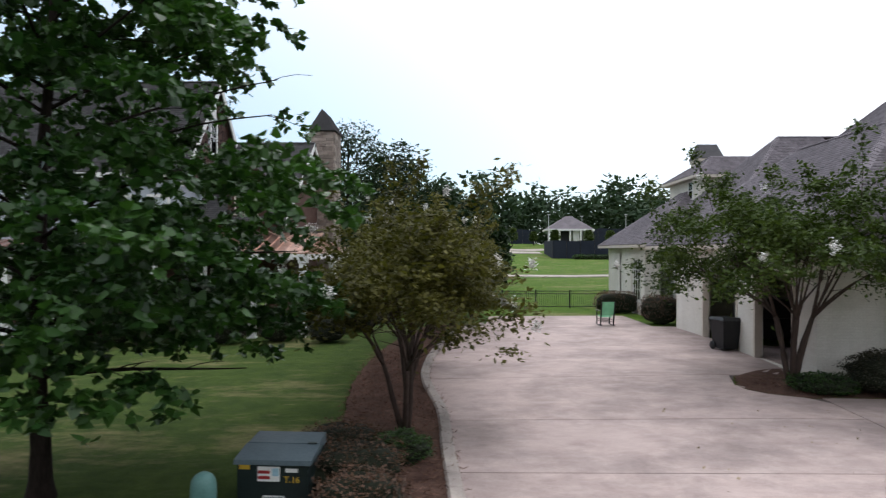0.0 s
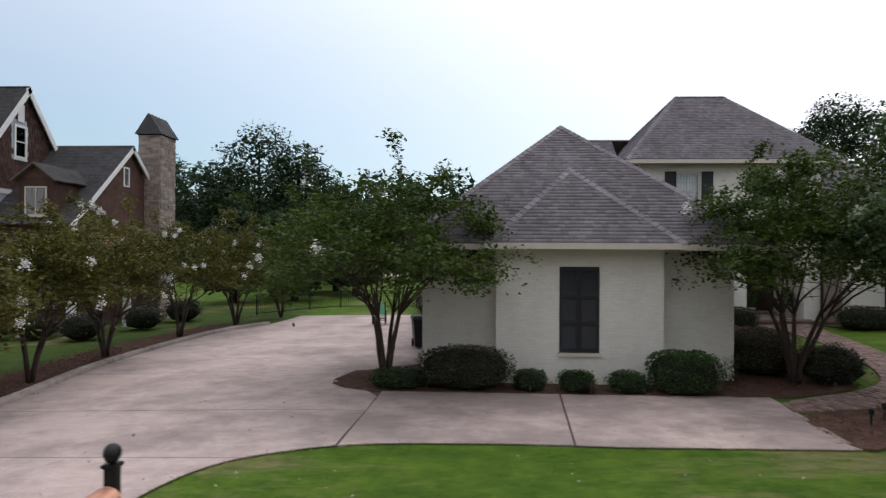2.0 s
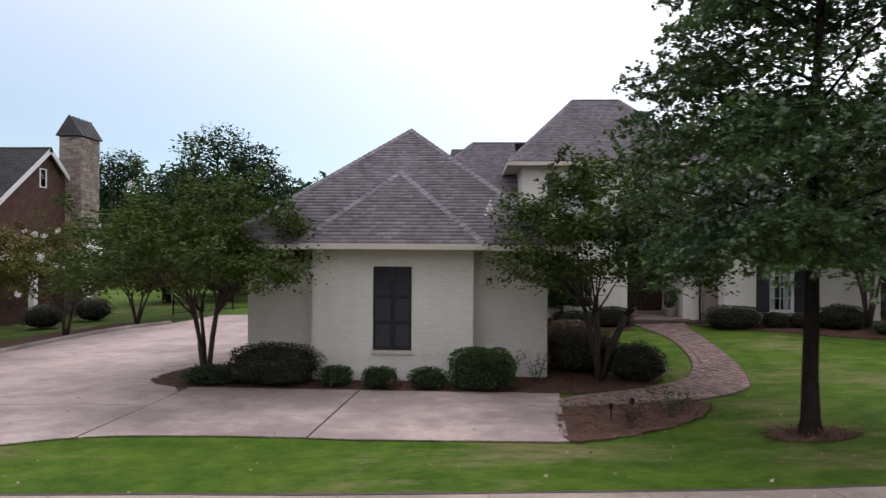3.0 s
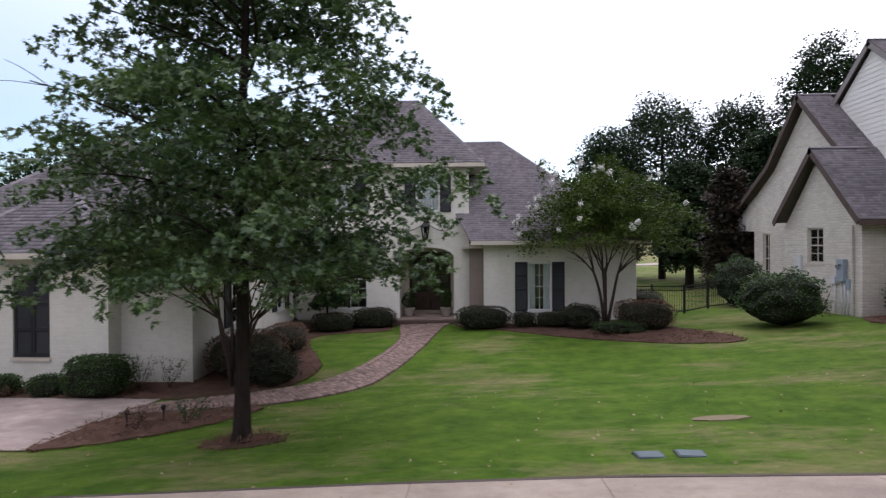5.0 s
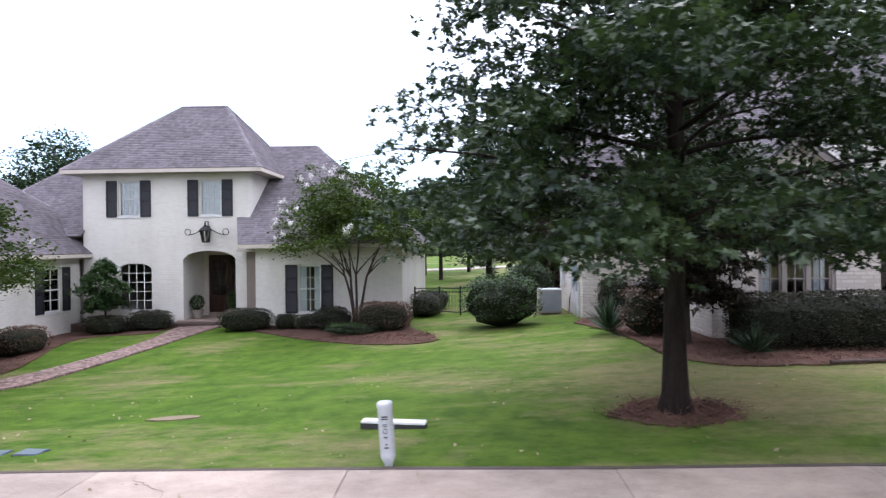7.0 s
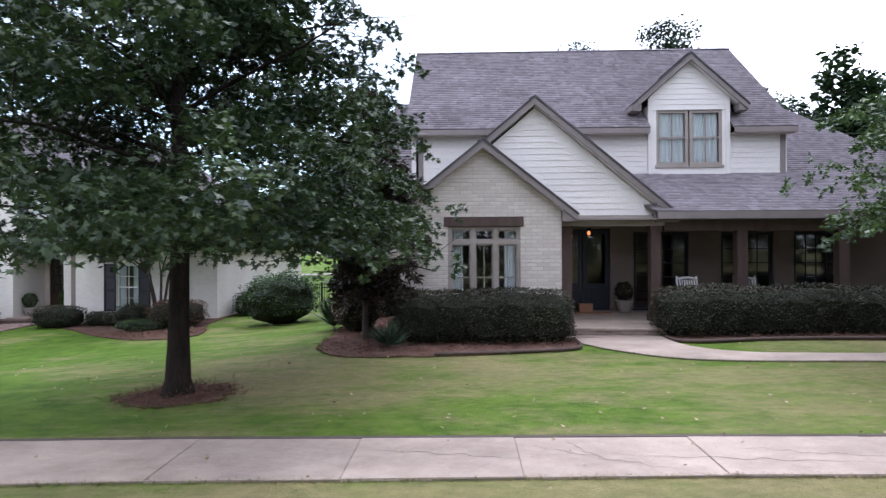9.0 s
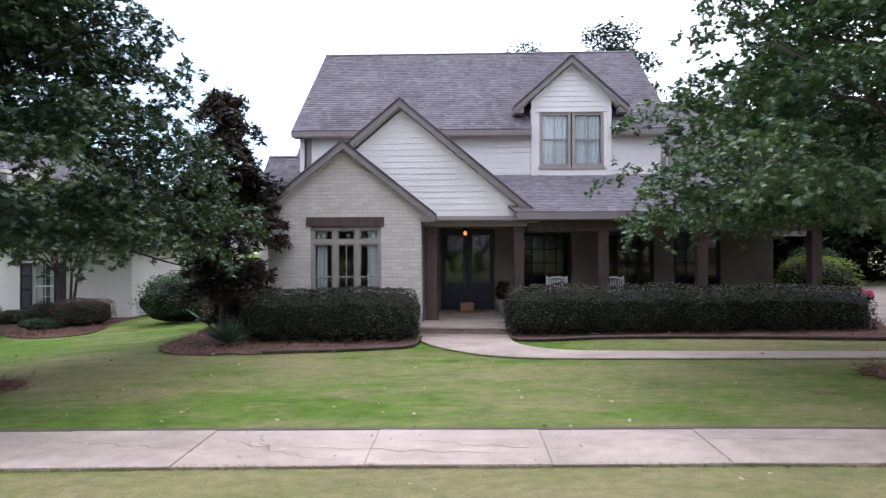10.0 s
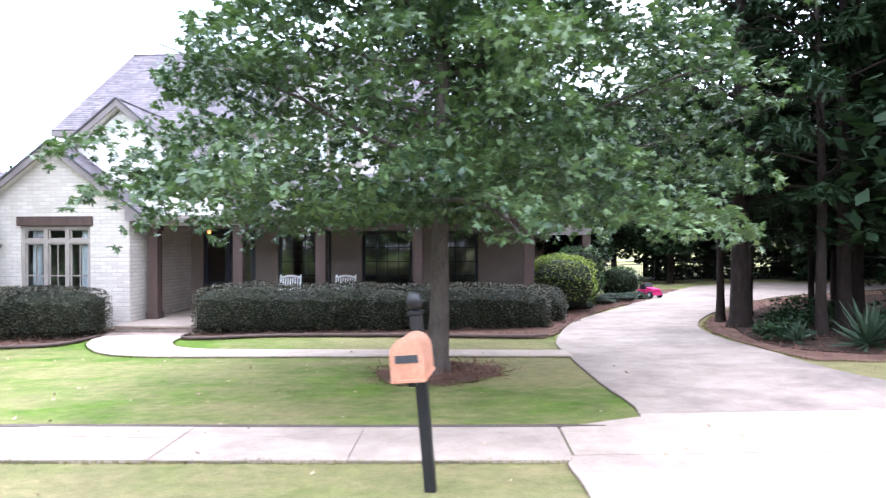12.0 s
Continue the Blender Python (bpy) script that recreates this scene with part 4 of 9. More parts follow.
# lantern on scrolled brackets over the entry
lan = thing("wall_lantern", "black iron lantern on scrolled brackets above the entry arch", "lantern", at=(21.37, 23.2, 3.4))
lan.matrix_basis = pose(21.37, 23.2, 3.4) @ Matrix.Scale(1.35, 4)
bm = boxes((-0.075, 0.075, -0.295, -0.145, -0.01, 0.02), (-0.125, 0.125, -0.345, -0.095, 0.33, 0.355))
for sx in (-1, 1):
    for sy in (-1, 1):
        lo, hi = (sx * 0.065, -0.22 + sy * 0.065), (sx * 0.11, -0.22 + sy * 0.11)
        prism(bm, [(lo[0] + dx, lo[1] + dy, 0.02) for dx, dy in ((-0.01, -0.01), (0.01, -0.01), (0.01, 0.01), (-0.01, 0.01))], [(hi[0] + dx, hi[1] + dy, 0.33) for dx, dy in ((-0.01, -0.01), (0.01, -0.01), (0.01, 0.01), (-0.01, 0.01))])
part("cage", bm, M_BLACK, lan)
hood = [(-0.14, -0.36), (0.14, -0.36), (0.14, -0.08), (-0.14, -0.08)]
part("lantern_roof", prism(bmesh.new(), [(x, y, 0.355) for x, y in hood], [(x * 0.35, -0.22 + (y + 0.22) * 0.35, 0.47) for x, y in hood]), M_BLACK, lan)
fin = smooth(part("finial", lathe([(0.045, 0.47), (0.05, 0.5), (0.02, 0.53), (0.028, 0.56), (0.004, 0.61)], 12), M_BLACK, lan))
fin.matrix_basis = pose(0, -0.22, 0)
part("glass", prism(bmesh.new(), [(x * 0.42, -0.22 + (y + 0.22) * 0.42, 0.022) for x, y in hood], [(x * 0.74, -0.22 + (y + 0.22) * 0.74, 0.328) for x, y in hood]), M_GLASS, lan)
part("candle", boxes((-0.02, 0.02, -0.24, -0.2, 0.02, 0.16)), M_CREAM, lan)
part("arm", boxes((-0.012, 0.012, -0.22, -0.005, 0.6, 0.625), (-0.012, 0.012, -0.03, -0.005, 0.2, 0.6)), M_BLACK, lan)
for s in (-1, 1):
    path = []
    for k in range(26):
        a = k / 25
        if a < 0.6:
            path.append(((s * (0.08 + 0.5 * a / 0.6), -0.12, 0.42 - 0.2 * math.sin(a / 0.6 * math.pi * 0.5)), 0.014))
        else:
            th = (a - 0.6) / 0.4 * 2 * math.pi * 0.9
            path.append(((s * (0.58 + 0.09 * math.sin(th)), -0.12, 0.31 - 0.09 * math.cos(th)), 0.013))
    smooth(raw("bracket", *tube_arrays(path and [path], 6), M_BLACK, lan))
part("back_plate", boxes((-0.05, 0.05, -0.12, 0.0, 0.0, 0.5)), M_BLACK, lan)

# ---- the beige brick house with a porch ----
home = thing("house", "beige brick and white sided house with gables and a porch", "house")
gw = front(13.82)
wall(home, gw, 37.7, 41.59, 0.3, 3.72, M_BRICKB, [(38.78, 40.58, 1.55, 3.56)], gable=[(37.7, 3.72), (41.59, 3.72), (41.59, 3.98), (39.645, 5.5), (37.7, 3.98)])
wall(home, east(41.59), 14.07, 17.2, 0.3, 3.72, M_BRICKB)
wall(home, west(37.7), 14.07, 17.2, 0.3, 3.72, M_BRICKB)
part("lintel", boxes((38.68, 40.66, 13.78, 13.98, 3.56, 3.8), bevel=0.012), M_BROWNT, home, "brown timber lintel")
# casement window of three lights with transoms
win = part("window", boxes((38.78, 38.86, 13.86, 13.98, 1.55, 3.56), (40.5, 40.58, 13.86, 13.98, 1.55, 3.56), (38.86, 40.5, 13.86, 13.98, 3.48, 3.56), (38.86, 40.5, 13.86, 13.98, 1.55, 1.63)), M_GREYT, home, "taupe three-light casement window with transoms")
for x in (39.4, 39.96):
    part("mullion", boxes((x - 0.055, x + 0.055, 13.85, 13.98, 1.63, 3.48)), M_GREYT, win)
lights = ((38.86, 39.345), (39.455, 39.905), (40.015, 40.5))
for a, b in lights:
    part("transom", boxes((a, b, 13.855, 13.98, 3.12, 3.22)), M_GREYT, win)
    for z0, z1 in ((1.63, 3.12), (3.22, 3.48)):
        part("sash", boxes((a, a + 0.035, 13.9, 13.95, z0, z1), (b - 0.035, b, 13.9, 13.95, z0, z1), (a + 0.035, b - 0.035, 13.9, 13.95, z0, z0 + 0.035), (a + 0.035, b - 0.035, 13.9, 13.95, z1 - 0.035, z1)), M_GREYT, win)
        part("pane", boxes((a + 0.035, b - 0.035, 13.92, 13.926, z0 + 0.035, z1 - 0.035)), M_GLASS, win).visible_shadow = False
    part("glazing_bar", boxes(((a + b) / 2 - 0.01, (a + b) / 2 + 0.01, 13.905, 13.945, 1.66, 3.09), (a + 0.035, b - 0.035, 13.907, 13.943, 2.28, 2.31)), M_GREYT, win)
for ca, cb in ((38.9, 39.16), (40.2, 40.46)):
    n = 20
    vs = [(ca + (cb - ca) * k / n, 14.08 + 0.03 * math.sin(k * 1.9), z) for z in (1.6, 3.5) for k in range(n + 1)]
    cu = raw("curtain", vs, [(k, k + 1, n + 2 + k, n + 1 + k) for k in range(n)], M_CURTAIN, win, "pale blue-grey curtain")
    cu.modifiers.new("thickness", "SOLIDIFY").thickness = 0.004


def gable_roof(owner, xl, xr, xc, ze, zt, y0, y1, material, trim, shingle_over=0.0):
    """A gable roof whose ridge runs away from the street, with rake boards and boxed eaves."""
    roof_plane(owner, [(xl, y1, ze), (xl, y0, ze), (xc, y0, zt), (xc, y1, zt)], material)
    roof_plane(owner, [(xr, y0, ze), (xr, y1, ze), (xc, y1, zt), (xc, y0, zt)], material)
    ridge_cap(owner, (xc, y0, zt), (xc, y1, zt), material)
    for x in (xl, xr):
        s = 1 if x == xl else -1
        rake = [(x, ze - 0.04), (xc, zt - 0.04), (xc, zt - 0.22), (x + s * 0.02, ze - 0.18)]
        drip = [(x - s * 0.03, ze + 0.0), (xc, zt + 0.02), (xc, zt - 0.04), (x - s * 0.03, ze - 0.05)]
        part("shingle_edge", prism(bmesh.new(), [(a, y0 - 0.045, c) for a, c in drip], [(a, y0 + 0.03, c) for a, c in drip]), M_SHINGLE1, owner)
        part("rake_board", prism(bmesh.new(), [(a, y0 - 0.02, c) for a, c in rake], [(a, y0 + 0.04, c) for a, c in rake]), trim, owner)
        under = [(x + s * 0.04, ze - 0.11), (xc, zt - 0.13), (xc, zt - 0.2), (x + s * 0.04, ze - 0.18)]
        part("rake_soffit", prism(bmesh.new(), [(a, y0 + 0.04, c) for a, c in under], [(a, y0 + 0.42, c) for a, c in under]), M_SIDING, owner)
        bar(owner, (x, y0, ze - 0.02), (x, y1, ze - 0.02), 0.03, 0.16, trim)
        s = 1 if x == xl else -1
        w = abs(xc - x) * 0.16
        bm = prism(bmesh.new(), [(x, y0 + 0.02, ze - 0.2), (x + s * w, y0 + 0.02, ze - 0.2), (x + s * w, y0 + 0.02, ze - 0.22 + w * (zt - ze) / abs(xc - x)), (x, y0 + 0.02, ze - 0.05)],
                   [(x, y0 + 0.4, ze - 0.2), (x + s * w, y0 + 0.4, ze - 0.2), (x + s * w, y0 + 0.4, ze - 0.22 + w * (zt - ze) / abs(xc - x)), (x, y0 + 0.4, ze - 0.05)])
        part("eave_return", bm, trim, owner)


gable_roof(home, 37.36, 41.95, 39.655, 3.87, 5.7, 13.6, 17.3, M_SHINGLE, M_TAUPE)
# siding gable over the entry
gable_roof(home, 37.4, 44.62, 41.0, 3.87, 6.9, 14.25, 19.5, M_SHINGLE, M_TAUPE)
sg = front(14.5)
wall(home, sg, 41.6, 44.3, 3.83, 3.9, M_SIDING, thick=0.12, gable=[(37.8, 3.9), (44.3, 3.9), (41.03, 6.66)])
siding(home, sg, [(37.75, 3.86), (44.32, 3.86), (41.03, 6.64)], M_SIDING, 0.158)
part("beam", boxes((41.6, 44.3, 14.4, 14.7, 3.58, 3.85), bevel=0.01), M_GREYT, home, "grey painted porch beam")
part("beam", boxes((44.3, 51.9, 14.45, 14.75, 3.45, 3.72), bevel=0.01), M_BROWNT, home, "brown porch beam")
# porch roof, posts, floor
roof_plane(home, [(44.0, 14.02, 3.93), (52.3, 14.02, 3.93), (50.6, 17.25, 5.28), (42.6, 17.25, 5.28)], M_SHINGLE)
roof_plane(home, [(52.3, 14.02, 3.93), (52.3, 20.0, 3.93), (50.6, 20.0, 5.28), (50.6, 17.25, 5.28)], M_SHINGLE)
ridge_cap(home, (52.3, 14.02, 3.93), (50.6, 17.25, 5.28), M_SHINGLE)
bar(home, (44.0, 14.02, 3.92), (52.3, 14.02, 3.92), 0.04, 0.18, M_TAUPE)
bar(home, (52.3, 14.02, 3.92), (52.3, 20, 3.92), 0.04, 0.18, M_TAUPE)
part("porch_ceiling", boxes((41.6, 52.2, 14.1, 17.2, 3.72, 3.76)), M_TAUPE, home)
for x in (41.83, 44.1, 46.28, 48.82, 51.7):
    part("porch_post", boxes((x - 0.13, x + 0.13, 14.47, 14.73, 1.13, 3.58), (x - 0.16, x + 0.16, 14.44, 14.76, 1.13, 1.3), (x - 0.16, x + 0.16, 14.44, 14.76, 3.45, 3.58), bevel=0.008), M_BROWNT, home, "square brown timber porch post")
part("porch_floor", boxes((41.6, 52.1, 13.15, 17.2, 0.6, 1.08)), M_STEPBR, home)
part("porch_floor", boxes((41.6, 52.15, 13.1, 17.2, 1.08, 1.13), bevel=0.01), M_WALK, home, "pale concrete porch floor")
part("porch_step", boxes((41.5, 43.75, 12.72, 13.1, 0.75, 0.97), bevel=0.01), M_STEPBR, home, "brick porch step")
pw = front(17.2)
doors = [(41.95, 43.6, 1.13, 3.6)]
wins = [(44.3, 45.95, 1.2, 3.5), (46.9, 48.45, 1.2, 3.5), (49.05, 50.45, 1.2, 3.5)]
wall(home, pw, 41.59, 52.0, 0.3, 3.74, M_TAN, doors + wins)
wall(home, east(52.0), 17.45, 26, 0.3, 3.74, M_BRICKB)
for a, b, lo, hi in wins:
    window(home, pw, a, b, lo, hi, 4, 5, M_SHUTTER, split=False, frame_w=0.09)
dr3 = front(17.24)
for a, b in ((41.97, 42.765), (42.785, 43.58)):
    bm = bmesh.new()
    dr3.block(bm, a, a + 0.13, 1.15, 3.58, 0, 0.06)
    dr3.block(bm, b - 0.13, b, 1.15, 3.58, 0, 0.06)
    dr3.block(bm, a + 0.13, b - 0.13, 1.15, 1.95, 0.006, 0.06)
    dr3.block(bm, a + 0.13, b - 0.13, 3.42, 3.58, 0, 0.06)
    dr3.block(bm, a + 0.18, b - 0.18, 1.3, 1.82, -0.015, 0.006)
    dl = part("front_door", bm, M_DOORB, home, "navy painted door leaf with tall glass")
    bm = bmesh.new()
    dr3.block(bm, a + 0.13, b - 0.13, 1.95, 3.42, 0.028, 0.034)
    part("pane", bm, M_GLASS, dl).visible_shadow = False
# upper storey
uw = front(17.2)
wall(home, uw, 37.85, 48.75, 3.74, 6.46, M_SIDING, [(44.75, 47.1, 5.4, 6.46)], thick=0.12)
siding(home, uw, [(37.85, 5.0), (44.72, 5.0), (44.72, 6.46), (37.85, 6.46)], M_SIDING, 0.158)
siding(home, uw, [(47.14, 5.25), (48.75, 5.25), (48.75, 6.46), (47.14, 6.46)], M_SIDING, 0.158)
for x0, x1 in ((37.8, 37.95), (48.65, 48.8)):
    part("corner_board", boxes((x0, x1, 17.16, 17.3, 4.9, 6.46)), M_TAUPE, home)
UZ, RZ = 6.6, 10.42
roof_plane(home, [(37.42, 16.84, UZ), (44.72, 16.84, UZ), (44.72, 21.45, RZ), (37.42, 21.45, RZ)], M_SHINGLE)
roof_plane(home, [(47.14, 16.84, UZ), (49.0, 16.84, UZ), (49.0, 21.45, RZ), (47.14, 21.45, RZ)], M_SHINGLE)
roof_plane(home, [(44.72, 17.85, 7.437), (47.14, 17.85, 7.437), (47.14, 21.45, RZ), (44.72, 21.45, RZ)], M_SHINGLE)
roof_plane(home, [(49.0, 26.1, UZ), (37.42, 26.1, UZ), (37.42, 21.45, RZ), (49.0, 21.45, RZ)], M_SHINGLE)
ridge_cap(home, (37.42, 21.45, RZ), (49.0, 21.45, RZ), M_SHINGLE)
for xa, xb in ((37.42, 44.7), (47.16, 49.0)):
    bar(home, (xa, 16.84, UZ - 0.02), (xb, 16.84, UZ - 0.02), 0.04, 0.16, M_TAUPE)
for xa, xb in ((37.45, 44.7), (47.16, 48.98)):
    part("soffit", boxes((xa, xb, 16.86, 17.2, UZ - 0.19, UZ - 0.17)), M_SOFFIT, home)
for x, f in ((37.44, west(37.6)), (48.98, east(48.85))):
    for y in (16.84, 26.1):
        bar(home, (x, y, UZ - 0.03), (x, 21.45, RZ - 0.03), 0.05, 0.2, M_TAUPE, "rake_board")
    wall(home, f, 17.2, 25.7, 3.7, 6.4, M_SIDING, thick=0.12, gable=[(17.2, 6.4), (25.7, 6.4), (21.45, 10.1)])
siding(home, west(37.6), [(17.2, 4.0), (25.7, 4.0), (25.7, 6.5), (21.45, 10.1), (17.2, 6.5)], M_SIDING, 0.18)
# dormer
df = front(17.12)
wall(home, df, 44.72, 47.14, 5.2, 7.3, M_SIDING, [(44.97, 46.92, 5.5, 7.16)], thick=0.12, gable=[(44.72, 7.3), (47.14, 7.3), (45.93, 8.5)])
siding(home, df, [(44.72, 7.16), (47.14, 7.16), (47.14, 7.52), (45.93, 8.58), (44.72, 7.52)], M_SIDING, 0.158)
for x in (44.72, 47.02):
    part("corner_board", boxes((x, x + 0.12, 17.085, 17.118, 5.25, 7.5)), M_SIDING, home)
    part("wall", boxes((x, x + 0.12, 17.24, 19.5, 5.2, 7.3)), M_SIDING, home)
gable_roof(home, 44.2, 47.6, 45.92, 7.3, 8.82, 16.9, 21.0, M_SHINGLE, M_TAUPE)
window(home, df, 44.97, 45.92, 5.5, 7.16, 2, 2, M_GREYT, deep=0.02, frame_w=0.09, curtain=1, sill=0.08)
window(home, df, 45.96, 46.92, 5.5, 7.16, 2, 2, M_GREYT, deep=0.02, frame_w=0.09, curtain=1, sill=0.08)
# west wing: a small gable before a larger one
wf = front(19.05)
wall(home, wf, 35.65, 37.75, 0.1, 3.72, M_BRICKB)
wall(home, west(37.7), 17.2, 19.05, 0.1, 3.9, M_BRICKB)
wg, wg2 = west(35.65), west(36.65)
wall(home, wg, 19.3, 23.7, 0.1, 3.72, M_BRICKB, [(21.12, 22.12, 2.4, 3.68)], gable=[(19.05, 3.72), (23.7, 3.72), (21.3, 6.3)])
wall(home, wg2, 23.7, 28.3, 0.1, 3.72, M_BRICKB, [(26.85, 27.5, 1.3, 3.6)], gable=[(19.2, 3.72), (28.9, 3.72), (28.9, 4.9), (26.5, 6.3), (24.0, 8.75)])
window(home, wg, 21.12, 22.12, 2.4, 3.68, 2, 4, M_CREAM, curtain=1)
window(home, wg2, 26.85, 27.5, 1.3, 3.6, 2, 4, M_CREAM)
roof_plane(home, [(35.28, 18.6, 3.86), (37.6, 18.6, 3.86), (37.6, 21.3, 6.55), (35.28, 21.3, 6.55)], M_SHINGLE)
roof_plane(home, [(37.2, 23.95, 3.98), (35.28, 23.95, 3.98), (35.28, 21.3, 6.55), (37.2, 21.3, 6.55)], M_SHINGLE)
roof_plane(home, [(36.3, 18.62, 3.88), (37.6, 18.62, 3.88), (37.6, 24.0, 9.12), (36.3, 24.0, 9.12)], M_SHINGLE)
roof_plane(home, [(38.2, 30.5, 4.3), (36.3, 30.5, 4.3), (36.3, 26.5, 6.6), (38.2, 26.5, 6.6)], M_SHINGLE)
roof_plane(home, [(38.2, 26.5, 6.6), (36.3, 26.5, 6.6), (36.3, 24.0, 9.12), (38.2, 24.0, 9.12)], M_SHINGLE)
ridge_cap(home, (35.28, 21.3, 6.55), (37.2, 21.3, 6.55), M_SHINGLE)
ridge_cap(home, (36.3, 24.0, 9.12), (38.2, 24.0, 9.12), M_SHINGLE)
for a, b in (((35.3, 18.6, 3.84), (35.3, 21.3, 6.53)), ((35.3, 23.95, 3.96), (35.3, 21.3, 6.53)), ((36.32, 21.2, 6.42), (36.32, 24.0, 9.1)), ((36.32, 26.5, 6.58), (36.32, 24.0, 9.1)), ((36.32, 30.5, 4.28), (36.32, 26.5, 6.58))):
    bar(home, a, b, 0.05, 0.2, M_BROWNT, "rake_board")
bar(home, (35.28, 18.6, 3.84), (37.6, 18.6, 3.84), 0.04, 0.16, M_BROWNT)
part("soffit", boxes((35.31, 37.6, 18.62, 19.05, 3.66, 3.68)), M_SOFFIT, home)
part("gable_end", prism(bmesh.new(), [(36.66, 28.3, 3.75), (36.66, 30.3, 3.75), (36.66, 30.3, 4.25), (36.66, 28.3, 5.3)], [(36.74, 28.3, 3.75), (36.74, 30.3, 3.75), (36.74, 30.3, 4.25), (36.74, 28.3, 5.3)]), M_SIDING, home, "white sided gable end over the rear porch")
# east wing roof behind the porch
roof_plane(home, [(49.0, 18.6, 5.3), (54.5, 18.6, 5.3), (51.2, 23.2, 8.9), (49.0, 23.2, 8.9)], M_SHINGLE)
roof_plane(home, [(54.5, 18.6, 5.3), (54.5, 28.0, 5.3), (51.2, 23.2, 8.9)], M_SHINGLE)
wall(home, front(18.8), 52.0, 54.2, 3.4, 5.3, M_TAUPE, name="beam")
wall(home, east(54.2), 19.05, 27, 3.4, 5.3, M_TAUPE, name="beam")
wall(home, front(25.0), 52.0, 54.2, 0.3, 5.3, M_TAN)
part("carport_ceiling", boxes((52.0, 53.95, 19.05, 25.0, 3.42, 3.46)), M_TAUPE, home)
for y in (18.95, 22.0, 24.9):
    part("carport_post", boxes((53.93, 54.19, y - 0.13, y + 0.13, 0.8, 3.4), (53.9, 54.22, y - 0.16, y + 0.16, 0.8, 1.3), bevel=0.008), M_BROWNT, home, "square brown timber carport post")

# floors and inner walls
part("floor", boxes((37.75, 51.95, 14.2, 26.4, 0.7, 1.1)), M_BROWNT, home)
part("floor", boxes((35.9, 37.7, 19.3, 27.0, 0.7, 1.1)), M_BROWNT, home)
part("ceiling", boxes((37.8, 51.9, 17.4, 26.4, 3.78, 3.86)), M_CREAM, home)
part("ceiling", boxes((37.8, 41.5, 14.1, 17.1, 3.74, 3.8)), M_CREAM, home)
part("inner_wall", boxes((37.6, 52.0, 21.5, 21.6, 1.1, 3.78)), M_TAN, home)
part("inner_wall", boxes((46.6, 46.7, 17.45, 21.5, 1.1, 3.78)), M_TAN, home)
part("inner_wall", boxes((38.0, 48.8, 20.0, 20.1, 3.86, 8.5)), M_TAN, home)
part("inner_wall", boxes((37.75, 37.85, 17.4, 21.5, 1.1, 3.78)), M_TAN, home)
wall(home, front(28.05), 36.9, 38.2, 0.2, 3.9, M_BRICKB)
wall(home, front(26.4), 38.2, 52.0, 0.2, 3.9, M_BRICKB)
wall(home, front(25.8), 37.6, 48.9, 3.9, 6.5, M_SIDING)
part("floor", boxes((15.9, 29.2, 22.6, 33.8, -0.2, 0.16)), M_BROWNT, house)
part("floor", boxes((15.0, 15.7, 14.8, 23.8, -0.3, 0.0)), M_BROWNT, house)
part("ceiling", boxes((16.3, 29.2, 25.4, 33.9, 3.1, 3.2)), M_CREAM, house)
part("ceiling", boxes((16.3, 20.0, 23.5, 25.4, 3.1, 3.2)), M_CREAM, house)
part("ceiling", boxes((22.8, 29.2, 22.5, 25.4, 3.0, 3.08)), M_CREAM, house)
part("ceiling", boxes((8.4, 15.9, 14.8, 23.8, 2.72, 2.8)), M_CREAM, house)
part("inner_wall", boxes((16.3, 29.2, 28.5, 28.6, 0.16, 3.1)), M_TAN, house)
part("inner_wall", boxes((16.3, 23.0, 26.5, 26.6, 3.2, 6.2)), M_TAN, house)
part("inner_wall", boxes((23.2, 23.3, 23.4, 28.5, 0.16, 3.0)), M_TAN, house)
part("inner_wall", boxes((13.5, 13.6, 14.8, 23.8, -0.3, 2.7)), M_TAN, house)

# ---- the neighbouring house with a stone chimney ----
old = thing("house", "blue-grey sided house with brown shingled gables and a stone chimney", "house")
G1 = -1.0
gx = -12.0
roof_plane(old, [(-27, 23.8, 5.9), (gx + 0.25, 23.8, 5.9), (gx + 0.25, 27.3, 10.63), (-27, 27.3, 10.63)], M_SHINGLE1)
roof_plane(old, [(gx + 0.25, 31.4, 5.2), (-27, 31.4, 5.2), (-27, 27.3, 10.63), (gx + 0.25, 27.3, 10.63)], M_SHINGLE1)
ridge_cap(old, (-27, 27.3, 10.63), (gx + 0.25, 27.3, 10.63), M_SHINGLE1)
for y, z in ((23.8, 5.9), (31.4, 5.2)):
    bar(old, (gx + 0.25, y, z), (gx + 0.25, 27.3, 10.61), 0.06, 0.24, M_WHITE, "rake_board")
bar(old, (-27, 23.8, 5.88), (gx + 0.25, 23.8, 5.88), 0.05, 0.2, M_WHITE)
ge = east(gx)
wall(old, ge, 24.1, 31.2, G1 - 0.5, 5.45, M_SIDEBLUE, gable=[(24.1, 5.45), (31.2, 5.3), (27.35, 10.3)])
siding(old, ge, [(24.1, -0.5), (31.2, -0.5), (31.2, 5.35), (24.1, 5.35)], M_SIDEBLUE, 0.18)
part("trim", boxes((gx - 0.02, gx + 0.07, 24.05, 31.0, 5.35, 5.55)), M_WHITE, old)
of = front(24.1)
wall(old, of, -27, gx - 0.25, G1 - 0.5, 5.6, M_SIDEBLUE, [(-13.5, -12.5, 3.2, 5.0), (-15.4, -13.9, 3.2, 5.0)])
